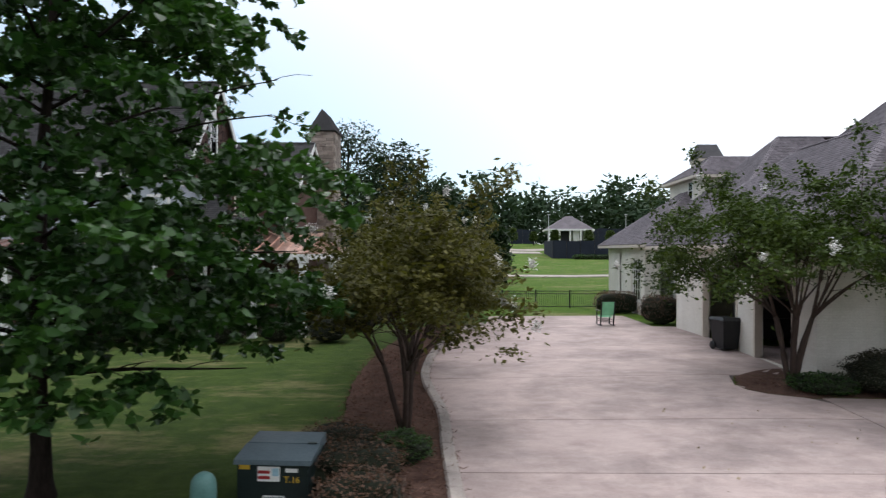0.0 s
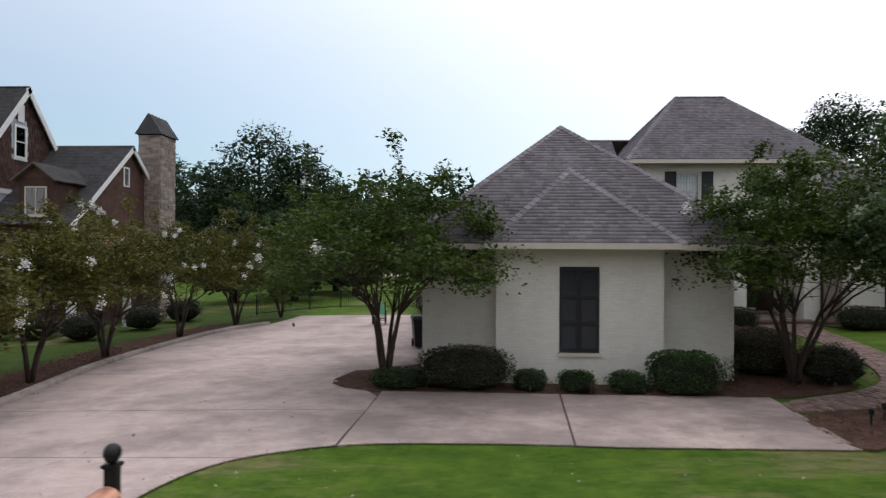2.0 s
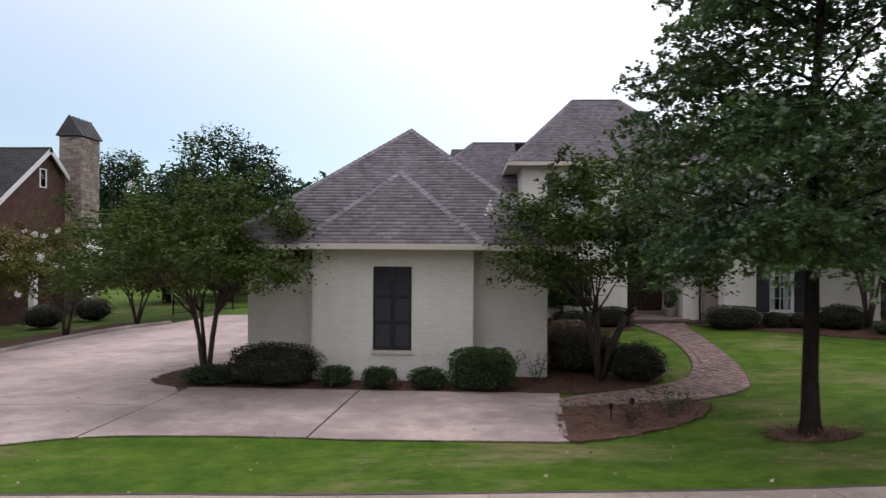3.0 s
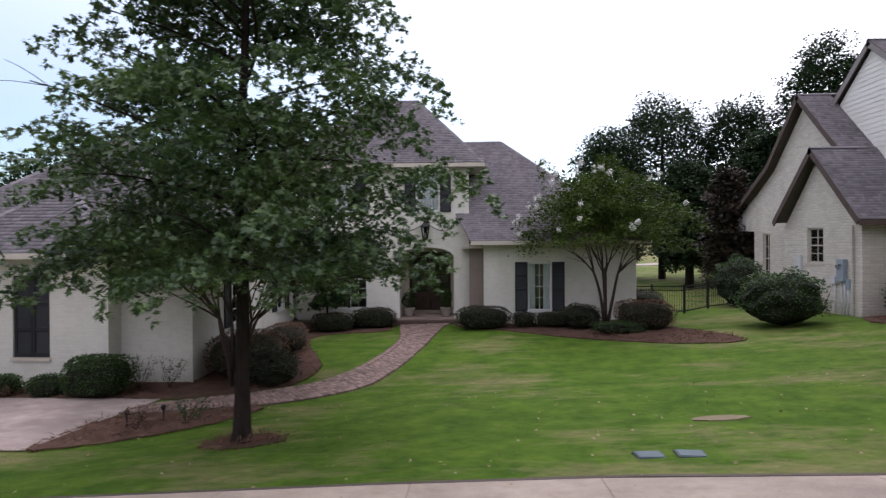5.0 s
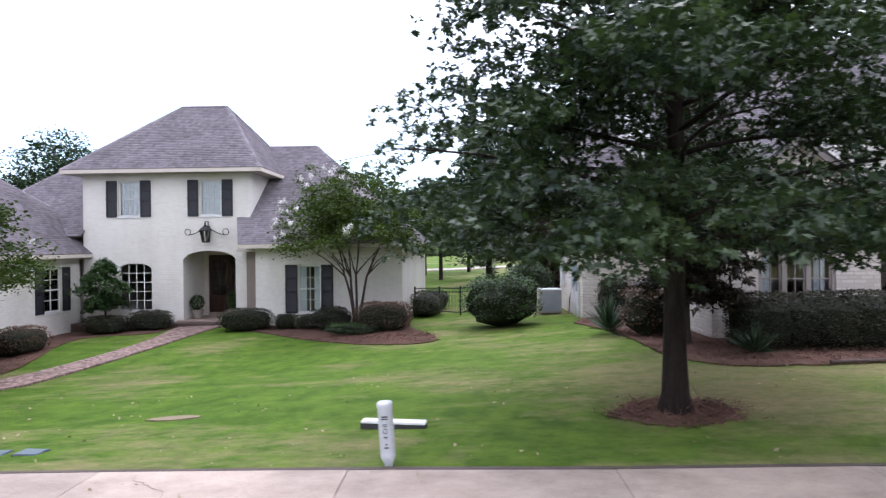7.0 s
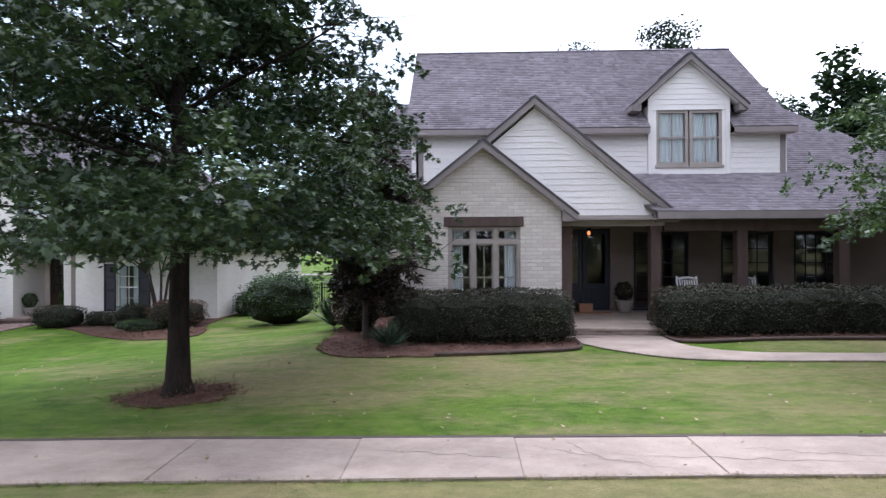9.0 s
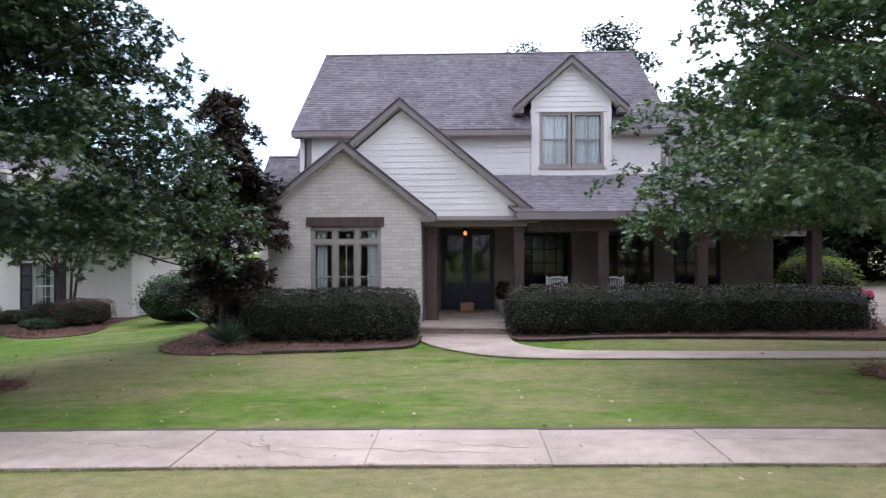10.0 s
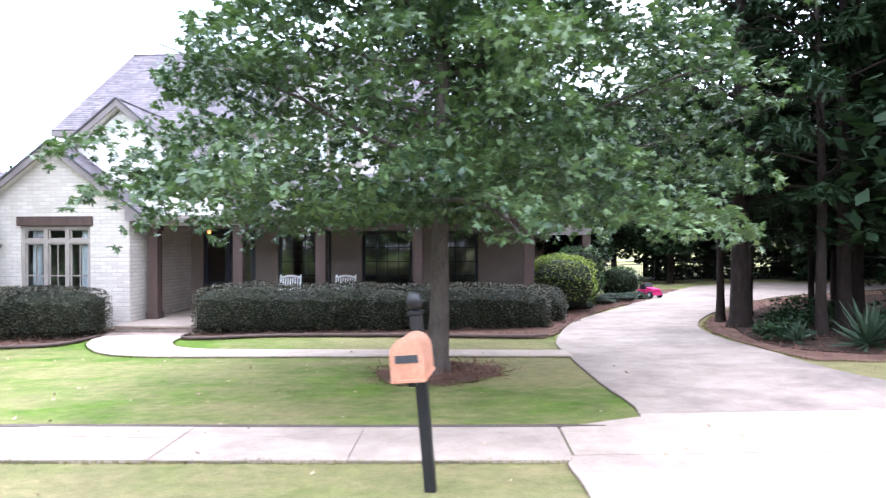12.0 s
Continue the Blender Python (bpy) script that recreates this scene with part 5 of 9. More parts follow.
# brown boards instead of blue-grey put the porch's shade into the colour
siding(old, of, [(-27, -0.5), (gx, -0.5), (gx, 3.0), (-27, 3.0)], M_SHAKE, 0.18)
window(old, of, -13.5, -12.5, 3.2, 5.0, 1, 2, frame_w=0.12, deep=-0.03, curtain=1)
window(old, of, -15.4, -13.9, 3.2, 5.0, 2, 2, frame_w=0.12, deep=-0.03, curtain=1)
rngk = random.Random(4)
# shakes of the gable, one by one
z = 5.6
while z < 10.0:
    y0, y1 = 24.1 + (z - 5.6) / (10.3 - 5.6) * 3.25, 31.2 - (z - 5.3) / (10.3 - 5.3) * 3.85
    y = y0
    while y < y1:
        w = rngk.uniform(0.12, 0.26)
        if not (26.55 < y + w / 2 < 27.55 and 7.0 < z < 8.8):
            bm = prism(bmesh.new(), [(gx + 0.03 + rngk.uniform(0, 0.012), y, z - rngk.uniform(0, 0.03)), (gx + 0.03, min(y + w - 0.012, y1), z), (gx, min(y + w - 0.012, y1), z), (gx, y, z)],
                       [(gx + 0.012, y, z + 0.25), (gx + 0.012, min(y + w - 0.012, y1), z + 0.25), (gx, min(y + w - 0.012, y1), z + 0.25), (gx, y, z + 0.25)])
            part("shake", bm, M_SHAKE, old)
        y += w
    z += 0.24
window(old, ge, 26.65, 27.45, 7.1, 8.7, 1, 2, frame_w=0.11, deep=-0.05, curtain=1, sill=0.08)
part("gable_vent", boxes((gx + 0.02, gx + 0.06, 26.85, 27.25, 8.85, 9.7)), M_WHITE, old)
# lower wing with dormer
roof_plane(old, [(gx, 24.7, 3.9), (-7.85, 24.7, 3.9), (-7.85, 29.5, 8.14), (gx, 29.5, 8.14)], M_SHINGLE1)
roof_plane(old, [(-7.85, 34.3, 3.9), (gx, 34.3, 3.9), (gx, 29.5, 8.14), (-7.85, 29.5, 8.14)], M_SHINGLE1)
ridge_cap(old, (gx, 29.5, 8.14), (-7.85, 29.5, 8.14), M_SHINGLE1)
for y in (24.7, 34.3):
    bar(old, (-7.85, y, 3.88), (-7.85, 29.5, 8.12), 0.06, 0.22, M_WHITE, "rake_board")
le = east(-8.1)
wall(old, le, 25.2, 33.8, G1 - 0.5, 4.0, M_SHAKE, gable=[(25.2, 4.0), (33.8, 4.0), (29.5, 7.8)])
# wall coloured dark brown to stand for shadow below the copper roof
wall(old, front(25.2), gx, -8.35, G1 - 0.5, 4.0, M_SHAKE, [(-11.3, -10.2, 0.2, 1.9), (-9.7, -8.8, 0.2, 1.9)])
window(old, front(25.2), -11.3, -10.2, 0.2, 1.9, 2, 2)
window(old, front(25.2), -9.7, -8.8, 0.2, 1.9, 2, 2)
window(old, le, 29.0, 29.5, 6.0, 7.0, 1, 1, deep=-0.05, sill=0)
part("dormer", boxes((-10.4, -8.8, 24.95, 28.0, 3.9, 5.95)), M_SHAKE, old)
bm = prism(bmesh.new(), [(-10.4, 24.95, 5.95), (-8.8, 24.95, 5.95), (-9.6, 24.95, 6.5)], [(-10.4, 28.0, 5.95), (-8.8, 28.0, 5.95), (-9.6, 28.0, 6.5)])
part("dormer_gable", bm, M_SHAKE, old)
roof_plane(old, [(-10.65, 28.2, 5.8), (-10.65, 24.7, 5.8), (-9.6, 24.7, 6.6), (-9.6, 28.2, 6.6)], M_SHINGLE1)
roof_plane(old, [(-8.55, 24.7, 5.8), (-8.55, 28.2, 5.8), (-9.6, 28.2, 6.6), (-9.6, 24.7, 6.6)], M_SHINGLE1)
window(old, front(24.94), -10.1, -9.1, 4.25, 5.55, 2, 1, M_CREAM, deep=-0.05, curtain=0)
# chimney of stacked stone
ch = part("chimney", boxes((-8.45, -7.25, 31.0, 32.6, G1, 9.0)), M_DECK, old, "stacked stone chimney")
vs, fs = [], []
rngk = random.Random(9)
for fx in (0, 1):
    z = -0.8
    while z < 9.0:
        h = rngk.uniform(0.1, 0.2)
        u = 0
        length = 1.2 if fx == 0 else 1.6
        while u < length:
            w = min(rngk.uniform(0.2, 0.55), length - u)
            d, g = rngk.uniform(0.02, 0.07), 0.008
            o = len(vs)
            for dd, e in ((0, 0), (d, g)):
                for a, c in ((u + e, z + e), (u + w - e, z + e), (u + w - e, min(z + h, 9.0) - e), (u + e, min(z + h, 9.0) - e)):
                    vs.append((-8.45 + a, 31.0 - dd, c) if fx == 0 else (-7.25 + dd, 31.0 + a, c))
            fs += [(o + 4, o + 5, o + 6, o + 7)] + [(o + k, o + (k + 1) % 4, o + 4 + (k + 1) % 4, o + 4 + k) for k in range(4)]
            u += w
        z += h
raw("stone_facing", vs, fs, M_STONE, ch, kind="stuff")
capb = [(-8.6, 30.85, 9.0), (-7.1, 30.85, 9.0), (-7.1, 32.75, 9.0), (-8.6, 32.75, 9.0)]
cap = part("chimney_cap", prism(bmesh.new(), [(x, y, 9.05) for x, y, _ in capb], [(-7.87, 30.85, 10.15), (-7.83, 30.85, 10.15), (-7.83, 32.75, 10.15), (-7.87, 32.75, 10.15)]), M_SHINGLE1, old, "dark seamed metal chimney cap")
for k in range(6):
    y = 30.9 + k * 0.36
    bar(cap, (-7.1, y, 9.09), (-7.83, y, 10.19), 0.02, 0.03, M_SHINGLE1, "seam", up=(0.8, 0, 0.6))
# copper porch roof on white columns
part("porch_roof", prism(bmesh.new(), [(-22.0, 22.6, 2.55), (-6.3, 22.6, 2.55), (-6.3, 25.2, 3.4), (-22.0, 25.2, 3.4)], [(-22.0, 22.6, 2.6), (-6.3, 22.6, 2.6), (-6.3, 25.2, 3.45), (-22.0, 25.2, 3.45)]), M_COPPER, old, "standing-seam copper porch roof")
part("porch_ceiling", boxes((-21.9, -6.4, 22.7, 25.1, 2.4, 2.44)), M_TAUPE, old)
part("porch_roof", prism(bmesh.new(), [(-6.3, 22.6, 2.55), (-5.6, 30, 2.55), (-8.1, 30, 3.4), (-8.1, 25.2, 3.4)], [(-6.3, 22.6, 2.6), (-5.6, 30, 2.6), (-8.1, 30, 3.45), (-8.1, 25.2, 3.45)]), M_COPPER, old)
for k in range(38):
    x = -21.9 + k * 0.42
    bar(old, (x, 22.6, 2.63), (x, 25.2, 3.48), 0.025, 0.04, M_COPPER, "seam")
for k in range(11):
    y = 23.4 + k * 0.6
    bar(old, (-6.25 + (y - 22.6) * 0.09, y, 2.63), (-8.1, y, 3.48), 0.025, 0.04, M_COPPER, "seam")
bar(old, (-22.0, 22.62, 2.55), (-6.3, 22.62, 2.55), 0.05, 0.22, M_WHITE)
bar(old, (-6.3, 22.62, 2.55), (-5.6, 30, 2.55), 0.05, 0.22, M_WHITE)
for x, y in ((-20.5, 22.8), (-18.5, 22.8), (-16.5, 22.8), (-14.5, 22.8), (-12.5, 22.8), (-10.5, 22.8), (-8.5, 22.8), (-6.5, 22.8), (-6.1, 26), (-5.85, 29.5)):
    part("column", boxes((x - 0.13, x + 0.13, y - 0.13, y + 0.13, G1 - 0.2, 2.34), (x - 0.17, x + 0.17, y - 0.17, y + 0.17, 2.2, 2.34), (x - 0.17, x + 0.17, y - 0.17, y + 0.17, G1 - 0.2, -0.7)), M_WHITE, old, "square white porch column")


# ---- paving and beds ----
def sidewalk_far(x):
    return float(np.interp(x, [-30, 10, 12, 17, 25, 29.6, 33.3, 38.3, 41.4, 45, 48.7, 52, 70], [6.7, 6.62, 6.55, 6.3, 6.45, 6.18, 5.98, 5.89, 5.86, 5.75, 5.53, 5.38, 5.0]))


def sidewalk_near(x):
    return sidewalk_far(x) - float(np.interp(x, [34, 36, 41, 45, 49, 52], [1.3, 1.22, 1.1, 1.03, 0.96, 0.93]))


kerb_line = curved([(0.1, 5.8), (-0.1, 7.8), (-0.28, 9.6), (-0.48, 11.9), (-0.98, 14.6), (-1.12, 16.4), (-1.0, 19.2), (-0.38, 23.4), (0.62, 25.6), (0.98, 29.6)], 4)
lawn_edge = curved([(5.0, 5.8), (5.3, 7.5), (5.75, 8.4), (6.5, 8.95), (7.35, 9.3), (8.6, 9.47), (11.2, 9.5), (15.6, 9.2)], 4)
drive = thing("driveway", "pinkish concrete driveway with dark mildew stains and joints", "driveway", kind="structure")
draped("joint_bed", kerb_line + [(7.55, 29.5), (7.5, 25.0), (8.6, 24.3), (8.35, 15.2), (6.6, 15.1), (6.16, 14.03), (7.2, 12.95), (11.35, 12.95), (16.05, 12.85), (15.7, 11.2)] + lawn_edge[::-1], M_JOINT, 0.012, 0.1, drive)


def inside_kerb(y0, y1):
    return [p for p in kerb_line if y0 < p[1] < y1]


def kx(y):
    return float(np.interp(y, [p[1] for p in kerb_line], [p[0] for p in kerb_line]))


def lx(y):
    pts = [p for p in lawn_edge if p[1] <= 9.31]
    return float(np.interp(y, [p[1] for p in pts], [p[0] for p in pts]))


g = 0.012
joints_y = [5.8, 8.6, 11.35, 15.15, 19.6, 24.6, 29.55]
for y0, y1 in zip(joints_y, joints_y[1:]):
    a, b = y0 + g, y1 - g
    left = [(kx(a), a)] + inside_kerb(a + 0.02, b - 0.02) + [(kx(b), b)]
    if y0 < 8:
        right = [(lx(a), a)] + [p for p in lawn_edge if a + 0.02 < p[1] < b - 0.02 and p[0] < 7] + [(lx(b), b)]
    elif y0 < 10:
        right = [(lx(a), a)] + [p for p in lawn_edge if a + 0.02 < p[1] < 9.3 and p[0] < 7.2] + [(7.27 - g, 9.28), (7.42 - g, b)]
    elif y0 < 14:
        right = [(7.42 - g, a), (7.47 - g, 12.5), (7.2, 12.9), (6.16, 14.03), (6.5, b)]
    elif y0 < 23:
        right = [(6.6, a) if y0 < 16 else (8.4, a)] + ([(8.3, 15.3)] if y0 < 16 else []) + [(8.4, b)]
    else:
        right = [(7.5, a), (7.55, b)]
    draped("slab", left + right[::-1], M_DRIVE, 0.03, 0.1, drive)
draped("slab", [(8.42, 17.65), (8.42, 24.4), (7.52, 24.58), (7.52, 19.7)], M_DRIVE, 0.034, 0.1, drive)
le2 = [p for p in lawn_edge if p[0] > 7.3]
for x0b, x0t, x1b, x1t in ((7.3, 7.5, 11.195, 11.475), (11.215, 11.495, 15.62, 16.02)):
    low = [(x0b + g, float(np.interp(x0b, [p[0] for p in lawn_edge], [p[1] for p in lawn_edge])))] + [p for p in le2 if x0b + 0.1 < p[0] < x1b - 0.1] + [(x1b - g, float(np.interp(x1b, [p[0] for p in lawn_edge], [p[1] for p in lawn_edge])))]
    top = [(x0t + g, 12.95), (x1t - g, 12.85 if x1t > 15 else 12.95)]
    draped("slab", low + top[::-1], M_DRIVE, 0.03, 0.1, drive)

# rolled kerb along the drive, in lengths
kerb = thing("kerb", "raised concrete kerb in lengths beside the driveway", "kerb", kind="structure")
long_line = curved([(0.1, 5.8), (-0.1, 7.8), (-0.28, 9.6), (-0.48, 11.9), (-0.98, 14.6), (-1.12, 16.4), (-1.0, 19.2), (-0.38, 23.4), (0.62, 25.6)], 6)
for i in range(0, len(long_line) - 6, 6):
    seg = [Vector((x, y, 0)) for x, y in long_line[i:i + 7]]
    bm, prev = bmesh.new(), None
    for k, p in enumerate(seg):
        d = (seg[min(k + 1, 6)] - seg[max(k - 1, 0)]).normalized()
        s = Vector((-d.y, d.x, 0))
        e = d * (0.006 if k == 0 else -0.006 if k == 6 else 0)
        ring = []
        for o, h in ((-0.06, -0.1), (-0.045, 0.10), (-0.01, 0.145), (0.15, 0.15), (0.18, 0.11), (0.19, -0.1)):
            q = p + s * o + e
            ring.append(bm.verts.new((q.x, q.y, ground_at(p.x, p.y) + h)))
        if prev:
            for j in range(5):
                bm.faces.new((prev[j], prev[j + 1], ring[j + 1], ring[j]))
        else:
            bm.faces.new(ring)
        prev = ring
    bm.faces.new(prev[::-1])
    part("kerb_stone", bm, M_KERB, kerb)

# sidewalk slabs
g = 0.006
walkway = thing("sidewalk", "pale concrete sidewalk of square slabs with hairline cracks", "sidewalk", kind="structure")
rngs = random.Random(12)
sw_x = [5.2]
sw_x += [7.0, 8.8, 10.6, 12.4, 14.2, 16.0, 18.0, 20.2, 22.4, 24.6, 27.58, 30.56, 33.5, 36.1, 38.0, 39.75, 41.67, 43.5, 45.2, 47.05, 48.95, 51.0]
for a, b in zip(sw_x, sw_x[1:]):
    o = [(a + g, sidewalk_near(a)), (b - g, sidewalk_near(b)), (b - g, sidewalk_far(b)), (a + g, sidewalk_far(a))]
    draped("slab", o, M_WALK, 0.03 + rngs.uniform(-0.004, 0.004), 0.1, walkway)
draped("joint_bed", [(q, sidewalk_near(q)) for q in sw_x] + [(q, sidewalk_far(q)) for q in sw_x[::-1]], M_SEAM, 0.018, 0.1, walkway)
# dark strip drawn in place of the shadow gap between slabs and turf
draped("edge_shade", [(5.2, sidewalk_far(5.2))] + [(q, sidewalk_far(q) + 0.01) for q in range(6, 52)] + [(51.5, sidewalk_far(51.5) + 0.05)] + [(q, sidewalk_far(q) + 0.08) for q in range(51, 5, -1)], M_JOINT, 0.034, 0.05, walkway)

draped("slab", [(51.02, 4.45), (51.02, 4.62)] + [(51.5, 4.95), (52.05, 5.68), (52.02, 5.78), (51.02, sidewalk_far(51))], M_WALK, 0.026, 0.1, walkway)


# the street behind the camera
draped("road", [(-60, -7.5), (110, -7.5), (110, 1.5), (-60, 1.5)], M_ASPHALT, 0.02, 0.1)["kind"] = "structure"
tagged(bpy.data.objects["road"], "grey asphalt street along the lawns", "street")

# second drive
d2l = curved([(50.95, 1.6), (50.98, 3.8), (51.0, 4.6), (51.95, 5.75), (51.85, 7.3), (51.75, 9.2), (51.82, 10.8), (52.8, 13.9), (54.8, 17.2), (57.5, 21.9), (60.5, 26.5)], 4)
d2r = curved([(57.6, 1.6), (57.2, 4.6), (56.2, 6.2), (55.5, 7.1), (55.1, 8.7), (55.15, 12.4), (57.7, 16.6), (61.2, 19.9), (66.5, 22.0)], 4)
drive2 = thing("driveway", "pale concrete driveway curving behind the trees", "driveway", kind="structure")
draped("joint_bed", d2l + [(64, 28), (69, 24)] + d2r[::-1], M_JOINT, 0.012, 0.1, drive2)
cuts = [1.6, 4.6, 5.85, 9.0, 12.4, 16.5]


def along(line, y):
    return float(np.interp(y, [p[1] for p in line], [p[0] for p in line]))


for y0, y1 in zip(cuts, cuts[1:]):
    a, b = y0 + g, y1 - g
    # slabs past the sidewalk take the copy with shade painted in
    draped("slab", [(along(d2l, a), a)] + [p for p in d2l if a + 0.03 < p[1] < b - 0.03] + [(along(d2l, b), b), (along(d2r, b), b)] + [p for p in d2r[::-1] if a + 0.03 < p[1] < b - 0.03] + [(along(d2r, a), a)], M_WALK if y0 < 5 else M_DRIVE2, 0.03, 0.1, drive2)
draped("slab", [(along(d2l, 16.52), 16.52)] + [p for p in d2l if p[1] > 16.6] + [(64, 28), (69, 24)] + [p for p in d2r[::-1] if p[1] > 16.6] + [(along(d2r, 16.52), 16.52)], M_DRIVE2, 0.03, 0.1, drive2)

# walk to the porch
wn_ = curved([(41.55, 12.75), (41.75, 12.0), (42.15, 11.25), (42.95, 10.4), (43.8, 9.98), (45.0, 9.75), (50.0, 9.2), (51.82, 9.0)], 4)
wf_ = curved([(43.7, 12.75), (43.75, 11.8), (44.1, 11.1), (44.65, 10.7), (45.4, 10.5), (47.5, 10.2), (50.0, 9.85), (51.78, 9.62)], 4)
pwalk = thing("garden_walk", "pale concrete walk curving to the porch steps", "walk", kind="structure")
draped("joint_bed", wn_ + wf_[::-1], M_JOINT, 0.012, 0.1, pwalk)
for i0, i1 in zip((0, 12, 17, 20, 22, 24, 26), (12, 17, 20, 22, 24, 26, 28)):
    draped("slab", wn_[i0:i1 + 1] + wf_[i0:i1 + 1][::-1], M_WALK, 0.032, 0.1, pwalk)

# planting beds of pine straw
BEDS = []


def bed(outline, label, rise=0.03):
    ragged = []
    for (xa, ya), (xb, yb) in zip(outline, outline[1:] + outline[:1]):
        n = max(1, int(math.hypot(xb - xa, yb - ya) / 0.14))
        for k in range(n):
            u = k / n
            ragged.append((xa + (xb - xa) * u + rngs.uniform(-0.035, 0.035), ya + (yb - ya) * u + rngs.uniform(-0.035, 0.035)))
    outline = ragged
    BEDS.append(outline)
    return tagged(draped("mulch_bed", outline, M_MULCH, rise, 0.15, wobble=0.025), label, "mulch bed", kind="structure")


bed(curved([(6.2, 14.03), (6.35, 13.4), (7.2, 12.95), (8.75, 13.0), (11.35, 12.95), (13.8, 12.85), (16.0, 12.8), (16.9, 13.0), (18.1, 13.5), (18.75, 14.3), (18.95, 15.3), (18.8, 16.4), (18.25, 17.9), (17.6, 19.6), (17.6, 20.8), (18.3, 21.2), (19.5, 21.25), (20.15, 21.6), (20.1, 23.15)], 3) + [(16.0, 23.15), (16.0, 14.45), (8.3, 14.45), (8.2, 15.1), (6.6, 15.0)], "pine straw bed round the garage wing")
bed(curved([(15.72, 11.15), (15.62, 9.25), (16.8, 9.6), (18.0, 10.3), (18.75, 11.3), (18.5, 11.85), (16.9, 11.6), (15.72, 11.3)], 4)[:-1], "pine straw bed at the driveway's corner")
bed(curved([(22.3, 22.6), (23.0, 21.4), (24.3, 20.7), (27.5, 18.0), (29.5, 16.7), (30.9, 16.6), (30.8, 18.0), (29.9, 20.2), (29.6, 24), (29.9, 30)], 3) + [(29.4, 30), (29.4, 22.1), (23.6, 22.1)], "pine straw bed below the front windows")
bed(curved([(35.9, 13.9), (35.95, 12.4), (36.1, 11.6), (36.5, 10.95), (37.05, 10.7), (38.2, 10.7), (39.2, 10.8), (40.3, 11.0), (41.2, 11.2), (41.6, 11.5), (41.65, 12.7)], 4) + [(41.55, 13.8), (37.7, 13.8), (37.65, 19.0), (35.6, 19.0), (35.2, 18.0), (35.7, 16.0)], "pine straw bed before the brick gable")
bed(curved([(43.75, 12.6), (43.8, 12.1), (44.4, 11.95), (46.0, 12.1), (48.5, 11.75), (51.0, 11.2), (51.75, 11.3), (52.68, 13.6), (54.36, 16.9), (56.1, 19.2), (57.6, 21.8), (59.0, 24.2)], 4) + [(57.6, 25.2), (54.4, 21.4), (52.1, 18.6), (52.1, 13.2), (43.75, 13.1)], "pine straw bed below the porch hedge")
bed(curved([(-2.6, 6.6), (-2.3, 8.5), (-2.4, 11), (-2.9, 15), (-2.8, 20), (-1.8, 25.6)], 4) + [p for p in long_line[::-1]], "pine straw strip under the crape myrtles", 0.08)
bed(curved([(58.5, 8.0), (55.9, 8.3), (55.2, 9.0), (55.3, 12.4), (57.8, 16.4), (61.3, 19.6), (70, 22)], 4) + [(85, 24), (90, 8)], "pine straw floor of the wood")
# second bed on top, coloured dark to stand in for the trees' shade
tagged(draped("mulch_bed", curved([(57.5, 8.4), (55.6, 9.1), (55.55, 11.2), (56.7, 13.8), (59.0, 16.6), (62.2, 19.0)], 4) + [(70, 20.5), (84, 22), (88, 7)], M_WOODSHADE, 0.05, 0.15, wobble=0.04), "wood floor with the trees' shade put into its dark colour", "woodland floor", kind="structure")
for x, y, r in ((19.39, 9.06, 0.62), (34.83, 8.0, 0.86), (49.62, 8.02, 0.92)):
    bed([(x + r * math.cos(k * math.pi / 24) * (1 + 0.1 * math.sin(k * 0.7 + x) + 0.07 * rngs.uniform(-1, 1)), y + r * 0.72 * math.sin(k * math.pi / 24) * (1 + 0.1 * rngs.uniform(-1, 1))) for k in range(48)], "ring of pine straw round a tree trunk", 0.025)

edging = thing("bed_edging", "low dark timber edging round the hedge beds", "edging", kind="structure")
for line in (curved([(38.6, 10.74), (39.6, 10.86), (40.4, 11.0), (41.2, 11.15), (41.6, 11.5), (41.66, 12.5)], 5), curved([(43.72, 12.6), (43.8, 12.05), (44.4, 11.9), (46.0, 12.05), (48.5, 11.7), (51.0, 11.15), (51.7, 11.25)], 5)):
    path = [((x, y, ground_at(x, y) + 0.055), 0.038) for x, y in line]
    smooth(raw("edging_board", *tube_arrays([path], 6), M_BROWNT, edging))

# brick path
bl = curved([(15.95, 12.2), (16.8, 12.75), (18.15, 13.3), (19.5, 14.55), (20.3, 16.6), (20.72, 19.5), (20.5, 21.7), (20.35, 23.1)], 8)
br = curved([(15.8, 11.5), (17.3, 11.75), (18.9, 12.0), (20.3, 13.1), (21.1, 15.3), (21.65, 18.3), (22.0, 21.0), (22.4, 23.1)], 8)
path_t = thing("brick_path", "curving path of weathered red-brown brick pavers", "path", kind="structure")
draped("paver_bed", bl + br[::-1], M_JOINT, 0.02, 0.1, path_t)


def path_point(s, t):
    i = min(int(s), len(bl) - 2)
    f = s - i
    a = np.array(bl[i]) * (1 - f) + np.array(bl[i + 1]) * f
    b = np.array(br[i]) * (1 - f) + np.array(br[i + 1]) * f
    return a * (1 - t) + b * t


PAVERS = []
rngp = random.Random(21)
s = 0.3
